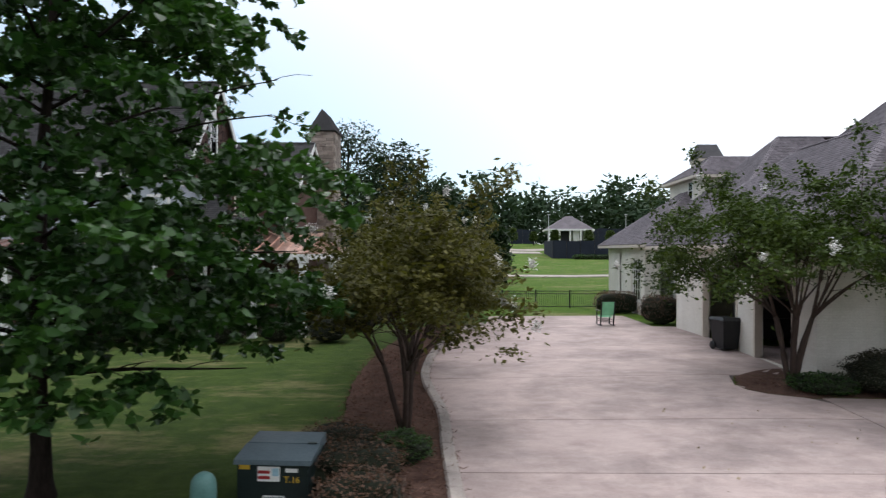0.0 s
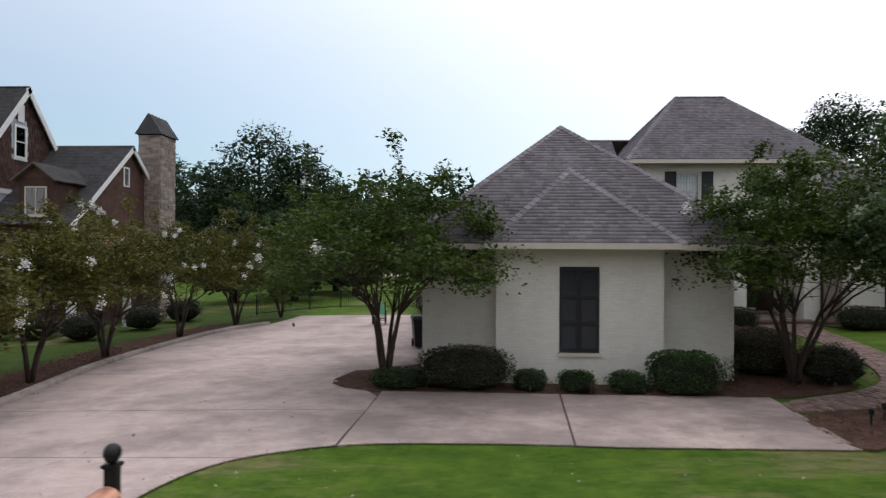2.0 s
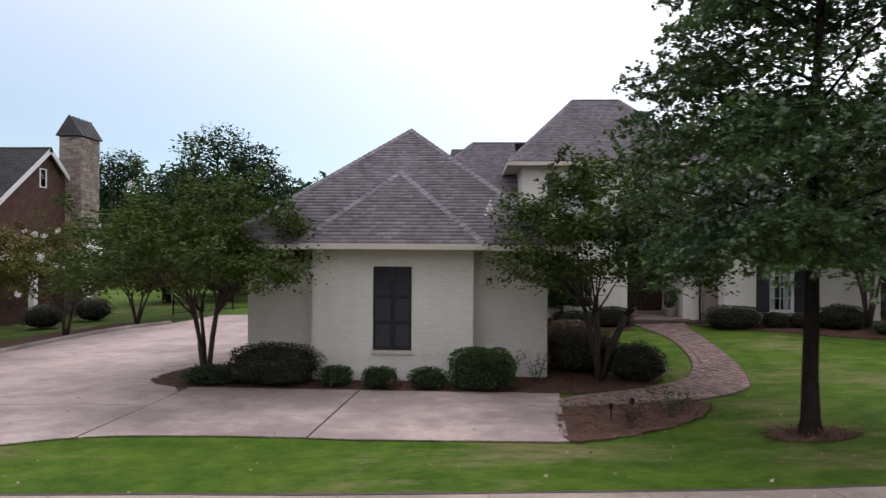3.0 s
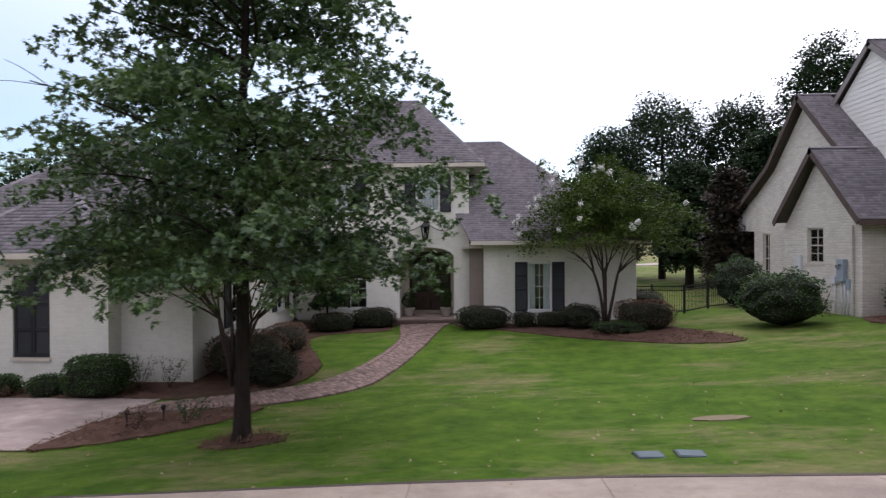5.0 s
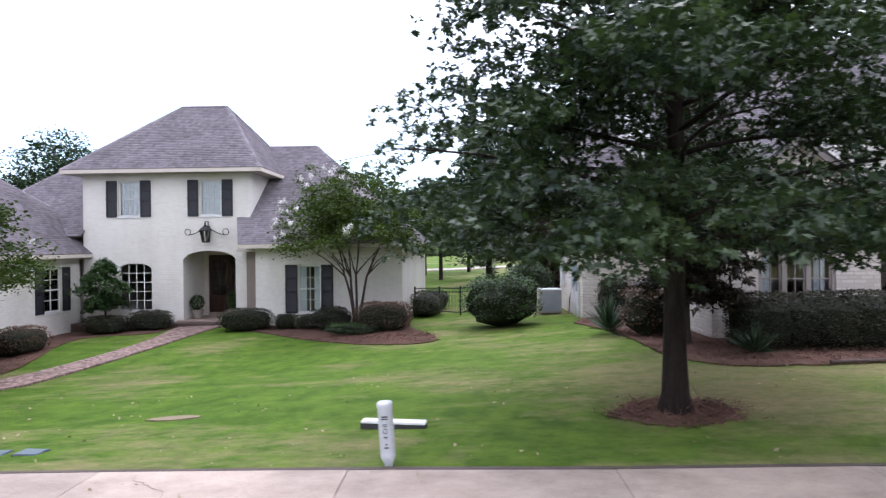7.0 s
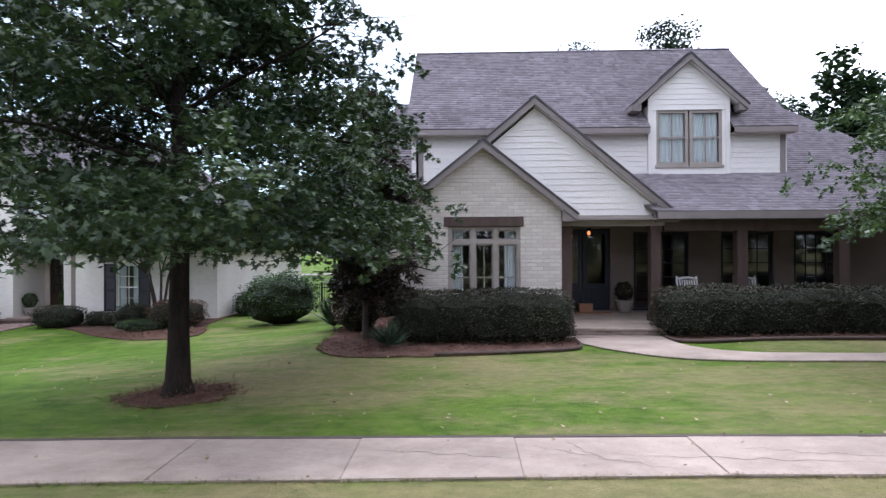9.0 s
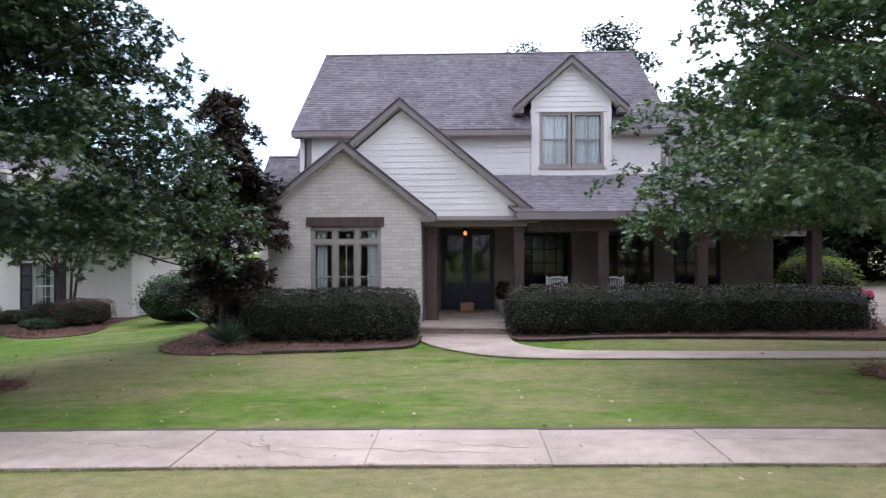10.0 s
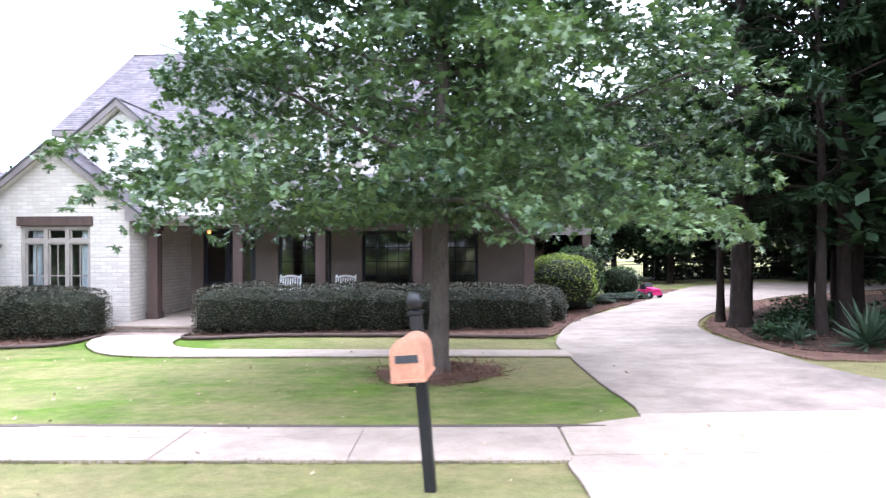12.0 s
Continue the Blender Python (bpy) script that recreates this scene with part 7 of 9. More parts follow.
def far_tree(at, height, spread, seed, material=None, count=900, leaf=0.8, trunk=0.25, low=0.25, label="leafy tree in the distance", name="tree", group="distant trees", shape="plain"):
    """A tree seen from afar: trunk, limbs and a crown of clumps of leaves with gaps."""
    rng = np.random.default_rng(seed)
    count = int(count * 1.4)
    t = thing(name, label, "tree", group, at=at)
    paths = [[((0, 0, -0.5), trunk * 1.3), ((0, 0, height * 0.3), trunk), ((0.1, 0, height * 0.85), trunk * 0.3)]]
    for i in range(18):
        f = (i + rng.uniform(0, 1)) / 18
        reach = spread * float(crown_radius(f, 0.6, 0.35, 0.2, 0.6)) * rng.uniform(0.6, 0.9)
        paths.append(limb(rng, (0, 0, height * (low + (0.9 - low) * f) * 0.9), i * 2.4, 0.45, reach, trunk * 0.3, 0.03, 4, 0.12))
    v, fc = tube_arrays(paths, 6)
    raw("trunk", v, fc, M_BARK, t)
    clumps = []
    while len(clumps) < 150:
        f, az = rng.uniform(0, 1), rng.uniform(0, 6.283)
        edge = spread * float(crown_radius(f, 0.6, 0.35, 0.2, 0.6)) * (1 + 0.3 * noise.noise(Vector((math.cos(az) * 1.3 + seed, math.sin(az) * 1.3, f * 3))))
        r = edge * rng.uniform(0.15, 1) ** 0.5 * 0.9
        clumps.append((math.cos(az) * r, math.sin(az) * r, height * (low + (0.97 - low) * f)))
    idx = rng.integers(0, len(clumps), count)
    sig = spread * rng.uniform(0.075, 0.135, len(clumps))[idx]
    d = rng.normal(0, 1, (count, 3))
    d *= np.minimum(1, 1.5 / np.linalg.norm(d, axis=1))[:, None]
    p = np.array(clumps)[idx] + d * sig[:, None] * np.array([1, 1, 0.6])
    size = leaf * rng.uniform(0.6, 1.3, count)
    # shade leaves that close the heart of the crown
    m = int(count * 0.4)
    f, az = rng.uniform(0.03, 0.9, m), rng.uniform(0, 6.283, m)
    r = spread * np.array([float(crown_radius(q, 0.6, 0.35, 0.2, 0.6)) for q in f]) * 0.75 * np.sqrt(rng.uniform(0, 1, m))
    heart = np.stack([np.cos(az) * r, np.sin(az) * r, height * (low + (0.97 - low) * f)], 1)
    p, d, size = np.vstack([p, heart]), np.vstack([d, rng.normal(0, 1, (m, 3))]), np.concatenate([size, leaf * rng.uniform(1.2, 1.9, m)])
    leaves("crown", p, size, shape, material or M_FOREST, t, rng, 0.1, d[:, :2])
    return t


def on_ground(x, y, dz=0.0):
    return (x, y, ground_at(x, y) + dz)


# street trees
shade_tree("spreading oak in a ring of pine straw on the lawn", on_ground(19.39, 9.06), 11.5, 0.13, 2.75, 3.8, 11, stars=11500, per=8, leaf=0.112, low_r=0.8, peak=0.12, power=0.8, gaps=0.0, inside_share=1.2, shift=(0.3, 0))
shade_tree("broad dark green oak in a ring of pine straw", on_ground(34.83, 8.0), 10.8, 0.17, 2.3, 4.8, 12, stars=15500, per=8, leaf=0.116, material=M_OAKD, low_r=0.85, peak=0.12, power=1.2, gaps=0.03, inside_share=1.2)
shade_tree("broad dark green oak beside a copper mailbox", on_ground(49.62, 8.02), 11.0, 0.155, 2.3, 4.8, 13, stars=15500, per=8, leaf=0.116, low_r=0.85, peak=0.12, power=0.9, gaps=0.0, inside_share=1.3, bark=M_BARKL)
shade_tree("broadleaved maple hanging low over the lawn", on_ground(-5.75, 7.7), 9.4, 0.13, 1.6, 4.6, 14, "maple", M_MAPLE, stars=8600, per=6, leaf=0.142, name="maple_tree", peak=0.45, power=0.6, gaps=-0.08)

# crape myrtles
for i, (x, y, h, r, fl) in enumerate(((-1.15, 10.5, 4.0, 1.8, 12), (-1.45, 13.95, 4.3, 2.05, 9), (-1.7, 17.4, 4.3, 2.05, 16), (-1.4, 21.5, 4.2, 1.95, 18), (-0.75, 25.3, 4.0, 1.7, 12), (0.1, 28.9, 4.0, 1.7, 10))):
    crape_myrtle("multi-stemmed crape myrtle with white blossoms beside the driveway", on_ground(x, y), h, r, 30 + i, 13000, fl, 4, 1.15, M_CRAPEW, 5, 0.36, 0.6)
crape_myrtle("wide multi-stemmed crape myrtle beside the garage", on_ground(7.44, 14.0), 4.7, 3.15, 41, 30000, 5, 6, 1.5, None, 18, 0.34, 0.62, 0.05)
crape_myrtle("multi-stemmed crape myrtle at the corner of the garage wing", on_ground(17.2, 14.1), 5.2, 3.0, 42, 32000, 8, 6, 1.6, None, 10, 0.35, 0.63, 0.03)
crape_myrtle("crape myrtle with white blossoms before the front windows", on_ground(27.9, 20.6), 5.4, 2.75, 43, 27000, 40, 4, 1.75, None, 8, 0.3, 0.66, 0.04)

# magnolia
shade_tree("dark bronze-leaved magnolia beside the brick gable", on_ground(36.85, 13.1), 5.8, 0.08, 1.1, 1.75, 15, "long", M_MAGN, M_BARKL, stars=2600, per=9, leaf=0.19, limbs=40, name="magnolia_tree", low_r=0.7, peak=0.35, power=0.75, gaps=-0.2)

# hedges and shrubs of the beige house
hedge("clipped dark green holly hedge below the gable window", 37.6, 41.6, 11.85, 13.3, 0.9, 2.1, 51, per=560, leaf=0.055)
hedge("long clipped dark green holly hedge along the porch", 43.7, 51.95, 12.45, 13.95, 0.95, 2.12, 52, per=560, leaf=0.055)
hedge("dark green holly hedge turning the corner of the porch", 51.15, 52.85, 13.5, 15.15, 0.95, 2.0, 57, per=560, leaf=0.055)
bushy("shrub", "lime green shrub at the end of the porch hedge", "shrub", on_ground(52.85, 16.5), (2.0, 2.1, 1.65), 53, M_SHRUBL, 3600, 0.06)
bushy("shrub", "dark green shrub by the porch corner", "shrub", on_ground(53.6, 18.0), (1.6, 1.4, 1.9), 54, M_SHRUB, 2400, 0.07)
bushy("shrub", "large loose green shrub beside the brick gable", "shrub", on_ground(33.0, 18.8), (2.6, 2.4, 1.7), 55, M_SHRUB, 5200, 0.075, 2.2, rough=0.25)
bushy("shrub", "tall green shrub by the brick wing", "shrub", on_ground(34.5, 25.0), (2.0, 2.6, 2.0), 56, M_SHRUB, 3600, 0.08, 2.2, rough=0.25)
bushy("shrub", "dark shrub against the brick wall", "shrub", on_ground(36.6, 18.3), (1.3, 1.0, 1.3), 57, M_HEDGE, 2000, 0.07, rough=0.25)
bushy("shrub", "yellow-green shrub below the magnolia", "shrub", on_ground(36.4, 14.6), (1.2, 1.2, 1.25), 58, M_RUSSET, 1600, 0.08, rough=0.3)

for i, (x, y, w, h) in enumerate(((54.2, 18.3, 1.3, 0.28), (55.1, 19.2, 1.4, 0.3), (55.9, 20.0, 1.1, 0.26), (53.4, 17.0, 1.0, 0.26))):
    bushy("ground_cover", "low grey-green ground cover beside the drive", "ground cover", on_ground(x, y), (w, w * 0.8, h), 580 + i, M_YUCCA, 1200, 0.05, 2.2, rough=0.3, group="ground covers")
bushy("shrub", "rounded dark green shrub beside the toy car", "shrub", on_ground(55.7, 21.2), (1.5, 1.4, 1.15), 585, M_SHRUB, 2600, 0.06, 2.4, rough=0.15)

for i, (x, y, w, h) in enumerate(((55.85, 10.2, 0.9, 0.3), (56.5, 11.0, 1.2, 0.45), (57.4, 9.4, 1.3, 0.55), (58.6, 9.9, 1.6, 0.8), (57.4, 12.2, 1.4, 0.6), (59.6, 11.2, 1.8, 1.0), (60.6, 9.2, 1.8, 0.9))):
    bushy("ground_cover", "dark leafy seedlings on the floor of the wood", "ground cover", on_ground(x, y, 0.04), (w, w * 0.8, h), 590 + i, M_FOREST, 700, 0.1, 2.0, rough=0.45, group="ground covers", core=False)

# shrubs of the white house
for x, y, sx, sy, sz, m, seed, lab, cnt in (
        (9.35, 13.35, 2.2, 1.3, 1.0, M_HEDGE, 61, "rounded dark green holly shrub by the garage", 5000),
        (7.9, 13.5, 1.5, 1.2, 0.42, M_SHRUB, 62, "low juniper spreading in pine straw", 2200),
        (10.85, 13.3, 0.8, 0.7, 0.5, M_SHRUB, 63, "small loose shrub below the garage wall", 1200),
        (11.9, 13.25, 0.85, 0.75, 0.5, M_SHRUB, 64, "small loose shrub below the garage wall", 1200),
        (13.05, 13.2, 0.9, 0.75, 0.5, M_SHRUB, 65, "small loose shrub below the garage wall", 1200),
        (14.3, 13.2, 1.5, 1.2, 0.95, M_SHRUB, 66, "clipped green shrub by the garage wall", 4200),
        (17.0, 15.6, 1.9, 2.4, 1.15, M_RUSSET, 67, "clipped russet-topped shrub by the wing", 4200),
        (18.1, 14.2, 1.5, 1.2, 0.95, M_HEDGE, 68, "dark green shrub below a crape myrtle", 2600),
        (17.2, 18.3, 1.3, 2.0, 0.9, M_RUSSET, 69, "clipped russet shrub by the wing", 2600),
        (17.9, 21.8, 1.6, 1.0, 0.85, M_HEDGE, 70, "clipped dark green shrub below the window", 2600),
        (19.4, 22.3, 1.7, 1.0, 0.95, M_HEDGE, 71, "clipped dark green shrub below the window", 2600),
        (23.6, 21.3, 2.0, 1.1, 1.0, M_HEDGE, 72, "clipped dark green shrub beside the entry", 3000),
        (25.1, 21.4, 0.8, 0.8, 0.65, M_HEDGE, 73, "clipped low box shrub below the window", 1300),
        (26.2, 21.2, 1.5, 0.8, 0.65, M_HEDGE, 74, "clipped low box shrub below the window", 1700),
        (27.0, 20.6, 1.5, 1.2, 1.05, M_HEDGE, 75, "rounded dark green shrub below a crape myrtle", 2600),
        (29.0, 19.8, 1.9, 1.5, 1.2, M_RUSSET, 76, "clipped russet shrub at the corner of the house", 3400),
        (28.0, 19.2, 1.8, 0.9, 0.5, M_SHRUB, 77, "low grey-green ground cover", 1500),
        (30.2, 24.0, 1.3, 2.4, 1.2, M_HEDGE, 78, "clipped dark shrub beside the house wall", 2400),
        (30.4, 27.0, 1.3, 2.4, 1.1, M_SHRUB, 79, "green shrub beside the house wall", 2000),
        (8.1, 25.7, 1.7, 1.6, 1.3, M_RUSSET, 80, "rounded russet shrub beside the driveway", 3600),
        (7.7, 31.2, 2.4, 1.2, 1.15, M_RUSSET, 81, "clipped dark red hedge shrub by the rear wing", 2600),
        (9.6, 29.0, 1.6, 0.8, 0.9, M_SHRUB, 82, "green shrub below the rear window", 1500)):
    bushy("shrub", lab, "shrub", on_ground(x, y), (sx, sy, sz * (0.82 if y > 19 and x > 12 else 1)), seed, m, cnt, 0.055, 3.4 if "clipped" in lab else 2.4, rough=0.1 if "clipped" in lab else 0.2)
shade_tree("small round camellia before the arched window", on_ground(17.6, 22.3), 2.75, 0.05, 1.0, 1.1, 83, "plain", M_SHRUB, stars=1500, per=8, leaf=0.1, limbs=22, name="camellia", category="small tree", peak=0.5, gaps=-0.25)

# shrubs along the left lawn
for i, (x, y, s) in enumerate(((-5.2, 21.5, 1.3), (-7.2, 21.8, 1.2), (-9.0, 21.5, 1.4), (-11.2, 21.4, 1.5), (-13.2, 21.3, 1.5), (-4.5, 24.5, 1.3), (-4.2, 27.5, 1.4))):
    bushy("shrub", "dark rounded shrub below the porch", "shrub", on_ground(x, y), (s * 1.2, s, s * 0.8), 90 + i, M_HEDGE, 1600, 0.07, 2.4)
for i, (x, y, sx, sz) in enumerate(((-1.6, 8.2, 1.5, 0.6), (-1.3, 7.2, 1.2, 0.55), (-2.0, 9.4, 1.4, 0.5), (-1.0, 9.0, 0.9, 0.5))):
    bushy("shrub", "low dusty purple-brown loropetalum beside the drive", "shrub", on_ground(x, y), (sx, sx * 0.9, sz), 100 + i, M_RUSSET if i != 3 else M_SHRUB, 1800, 0.05, 2.2, rough=0.3)

# trees between and behind the houses
rngt = random.Random(77)
for i, (x, y, h, r) in enumerate(((33.5, 44, 11.5, 4.5), (38, 46, 14.5, 6), (43, 44, 13.5, 5), (36.8, 37, 8, 3), (47, 40, 16.5, 5), (52, 37, 16.8, 4.8), (58, 38, 12.5, 5), (41, 36, 9.5, 3.4))):
    far_tree(on_ground(x, y), h, r, 200 + i, M_FOREST, 11000, 0.23, 0.22, 0.16, "dark green tree behind the houses", group="trees behind the houses")
for i, (x, y, h, r) in enumerate(((29.5, 52, 9, 4.2), (27.5, 60, 9, 4), (23.5, 70, 9, 4.5), (32, 64, 9, 4))):
    far_tree(on_ground(x, y), h, r, 215 + i, M_FARWOOD, 3000, 0.36, 0.16, 0.34, "light green tree in the field behind the houses", group="trees behind the houses")
far_tree(on_ground(36.5, 30.6), 6.6, 1.9, 213, M_MAGN, 4200, 0.22, 0.14, 0.08, "dark bronze conical tree behind the brick wing", group="trees behind the houses")
for i, (x, y, h, r) in enumerate(((-13, 62, 17, 7), (-7.6, 58, 14, 5.6), (1.2, 43, 5.6, 2.4), (-1.2, 47, 6.5, 2.8), (-3.2, 55, 9.5, 4.5), (-18, 66, 13, 6), (-24, 62, 14, 6), (0, 62, 8.5, 4), (-4.5, 44, 6.3, 3), (-2.2, 39, 5.2, 2.3), (-6, 38, 6, 2.6))):
    far_tree(on_ground(x, y), h, r, 230 + i, M_FOREST, 4000, 0.36, 0.25, 0.16, "dark green tree behind the neighbour's garden", group="trees behind the gardens")

# the wood at the far end
for i in range(34):
    x, y = rngt.uniform(59.5, 84), rngt.uniform(7.5, 40)
    if x < 60 and y > 14 or 60 <= x < 67 and 17 < y < 30:
        continue
    h = rngt.uniform(9, 14)
    far_tree(on_ground(x, y), h, rngt.uniform(2.5, 3.6), 300 + i, M_FOREST, 1500, 0.42, rngt.uniform(0.10, 0.2), 0.2, "tall dark tree of the wood beside the drive", group="trees of the wood", shape="plain")
for i, (x, y, h, tr, lo, r) in enumerate(((55.95, 12.1, 12, 0.2, 2.7, 3.2), (55.95, 13.1, 10, 0.09, 2.8, 2.4), (58.6, 12.4, 12, 0.13, 2.0, 3.1), (60.6, 10.6, 12, 0.16, 1.8, 3.2), (59.6, 14.8, 11, 0.1, 2.0, 2.8), (56.7, 10.5, 11, 0.1, 2.5, 2.6), (57.5, 11.1, 12, 0.14, 2.4, 2.8), (58.3, 13.6, 10, 0.07, 2.3, 2.4), (59.2, 9.9, 11, 0.12, 2.2, 2.8), (57.0, 13.9, 9, 0.06, 2.6, 2.0))):
    shade_tree("tall dark tree of the wood beside the drive", on_ground(x, y), h, tr, lo, r, 350 + i, "long", M_FOREST, None, 0.24, 1300, 6, 34, group="trees of the wood", name="tree", gaps=-0.2)
for i, (x, y, h, r) in enumerate(((58.5, 33, 9.5, 3.4), (62, 34.5, 10, 3.4), (55.4, 30, 9, 3), (65.5, 33.5, 10, 3.4), (60.5, 29.6, 9, 2.8), (54.6, 22.5, 6, 1.5), (53.9, 20.4, 4.6, 1.2))):
    far_tree(on_ground(x, y), h, r, 370 + i, M_FOREST, 2600, 0.26, 0.14, 0.12 if y < 29 else 0.15, "dark tree at the end of the drive", group="trees at the drive's end")

# undergrowth of the wood, and an unseen tree belt across the street that blocks low sky
def thicket(name, label, boxes_, seed, material, per, leaf):
    rng_ = np.random.default_rng(seed)
    out = []
    for x0, x1, y0, y1, z0, z1 in boxes_:
        m = int(per * (x1 - x0) * (y1 - y0) * (z1 - z0))
        p = rng_.uniform((x0, y0, z0), (x1, y1, z1), (m, 3))
        keep = np.array([noise.noise(Vector(q) * 0.45 + Vector((seed, 0, 0))) > -0.12 for q in p])
        p = p[keep]
        p[:, 2] += np.array([ground_at(a, b) for a, b in p[:, :2]])
        out.append(p)
    out = np.vstack(out)
    ob = leaves(name, out, leaf * rng_.uniform(0.6, 1.4, len(out)), "plain", material, None, rng_, 0.1)
    return tagged(ob, label, "undergrowth" if "wood" in label else "trees", kind="stuff")


thicket("undergrowth", "dark undergrowth and low boughs of the wood", [(62, 70, 10, 18, 2.4, 8), (60, 70, 7.5, 15, 0, 2.4), (66, 86, 14, 24, 0.0, 8), (62, 86, 30, 38, 0, 7), (70, 88, 24, 30, 0, 7), (55, 64, 34, 40, 1.6, 8), (60, 70, 24, 30, 3.5, 9), (75, 90, 5, 14, 0, 8), (64, 75, 5, 11, 1.8, 7)], 61, M_FOREST, 13, 0.38)
thicket("undergrowth", "dense dark undergrowth of the wood behind the drive", [(66, 90, 30.5, 33, 0, 6), (71, 75, 17, 30, 0, 6), (66, 72, 12, 16.5, 0, 5), (66, 74, 28, 30, 0, 3), (70.5, 78, 24, 27, 0, 3), (60.5, 66, 32.6, 34.4, 0, 2.6)], 63, M_FOREST, 60, 0.5)
thicket("undergrowth", "dense dark boughs of the wood over the drive", [(56.6, 65, 8.6, 17, 1.75, 6.0), (62.5, 70, 17.5, 29, 1.6, 8), (54.5, 66, 32, 36, 1.3, 8)], 65, M_FOREST, 30, 0.33)
thicket("undergrowth", "low dark brush of the wood beside the drive", [(60.5, 66, 9.5, 16, 0.05, 2.0)], 64, M_FOREST, 60, 0.2)
# never in view: added behind the camera to darken street-facing walls and reflections
thicket("unseen_trees", "unseen belt of trees added across the street to block low sky", [(-45, 95, -30, -24, 0, 9), (-45, 95, -36, -30, 2, 13)], 62, M_FOREST, 1.7, 1.1)

# far wood: one dense belt of many trees
rng = np.random.default_rng(5)
belt = []
n = 0
for k in range(150):
    bx = -190 + k * 3.1 + rng.uniform(-3, 3)
    by = rng.uniform(165, 215)
    bh, bs = rng.uniform(15, 25), rng.uniform(5.5, 8)
    m = 300
    d = rng.normal(0, 1, (m, 3))
    d /= np.linalg.norm(d, axis=1)[:, None]
    nb = 9
    cen = np.stack([rng.normal(0, bs * 0.5, nb), rng.normal(0, bs * 0.5, nb), rng.uniform(0.2, 0.88, nb) * bh], 1)
    c = cen[rng.integers(0, nb, m)]
    p = c + d * rng.uniform(0.6, 1.0, (m, 1)) * np.array([bs * 0.5, bs * 0.5, bs * 0.42])
    p[:, 2] = np.abs(p[:, 2])
    low_ = rng.uniform((-bs, -bs, 0), (bs, bs, bh * 0.6), (170, 3))
    p = np.vstack([p, low_])
    belt.append(p + np.array([bx, by, ground_at(bx, by)]))
belt = np.vstack(belt)
wood = leaves("far_wood", belt, 2.2 * rng.uniform(0.6, 1.3, len(belt)), "plain", M_FARWOOD, None, rng, 0.0)
tagged(wood, "long belt of dark green woodland beyond the field", "woodland", kind="stuff")


# ---- things ----
M_GREENP = plain("green_chair_fabric", (0.17, 0.48, 0.26, 1), (0.25, 0.6, 0.36, 1), 0.7, 6, 60, 0.1)
M_BIN = plain("black_bin_plastic", (0.008, 0.009, 0.011, 1), (0.018, 0.019, 0.022, 1), 0.5, 4, 40, 0.1)
M_XFMR = plain("dark_green_enamel", (0.010, 0.018, 0.018, 1), (0.022, 0.034, 0.034, 1), 0.4, 3, 30, 0.05)
M_XTOP = plain("weathered_green_lid", (0.07, 0.10, 0.12, 1), (0.12, 0.16, 0.18, 1), 0.45, 3, 30, 0.05)
M_TEAL = plain("teal_plastic", (0.09, 0.20, 0.19, 1), (0.14, 0.28, 0.26, 1), 0.5, 4, 40, 0.05)
M_GREYP = plain("light_grey_plastic", (0.52, 0.54, 0.57, 1), (0.62, 0.64, 0.67, 1), 0.5, 4, 40, 0.05)
M_INK = plain("dark_ink", (0.03, 0.03, 0.035, 1), (0.05, 0.05, 0.055, 1), 0.6, bump=0)
M_REDI = plain("red_ink", (0.35, 0.03, 0.03, 1), (0.42, 0.04, 0.04, 1), 0.6, bump=0)
M_BLUEI = plain("pale_blue_ink", (0.3, 0.5, 0.6, 1), (0.36, 0.56, 0.66, 1), 0.6, bump=0)
M_YELL = plain("yellow_ink", (0.55, 0.34, 0.03, 1), (0.62, 0.4, 0.04, 1), 0.6, bump=0)
M_PINK = plain("pink_toy_plastic", (0.55, 0.02, 0.14, 1), (0.7, 0.04, 0.2, 1), 0.4, 6, 40, 0.02)
M_NAVY = plain("navy_windscreen_mesh", (0.010, 0.014, 0.026, 1), (0.02, 0.026, 0.042, 1), 0.9, 0.6, 8, 0.1)
M_TERRA = plain("stone_planter", (0.26, 0.24, 0.21, 1), (0.36, 0.33, 0.3, 1), 0.85)
M_CARD = plain("brown_cardboard", (0.30, 0.15, 0.09, 1), (0.38, 0.2, 0.13, 1), 0.8)
M_SAND = plain("bare_sandy_soil", (0.15, 0.12, 0.075, 1), (0.29, 0.235, 0.15, 1), 0.95, 3, 40, 0.4)
M_METER = plain("pale_blue_grey_metal", (0.25, 0.3, 0.36, 1), (0.33, 0.38, 0.44, 1), 0.45, 4, 40, 0.05)
M_LITTER = plain("fallen_leaf", (0.30, 0.2, 0.11, 1), (0.6, 0.5, 0.36, 1), 0.8, 3, 30, 0.0, vary=0.4)
M_LAMP, n_, l_, b_ = shader("warm_bulb")
b_.inputs["Emission Color"].default_value, b_.inputs["Emission Strength"].default_value = (1.0, 0.27, 0.06, 1), 0.9


def writing(text, size, at, material, parent, name="lettering"):
    """Letters of the built-in font, upright, facing the street."""
    cu = bpy.data.curves.new(name, "FONT")
    cu.body, cu.size, cu.extrude, cu.align_x = text, size, 0.001, "CENTER"
    ob = new(name, cu)
    ob.data.materials.append(material)
    ob.parent = parent
    ob.matrix_basis = pose(*at, 90, 0, 0)
    return ob


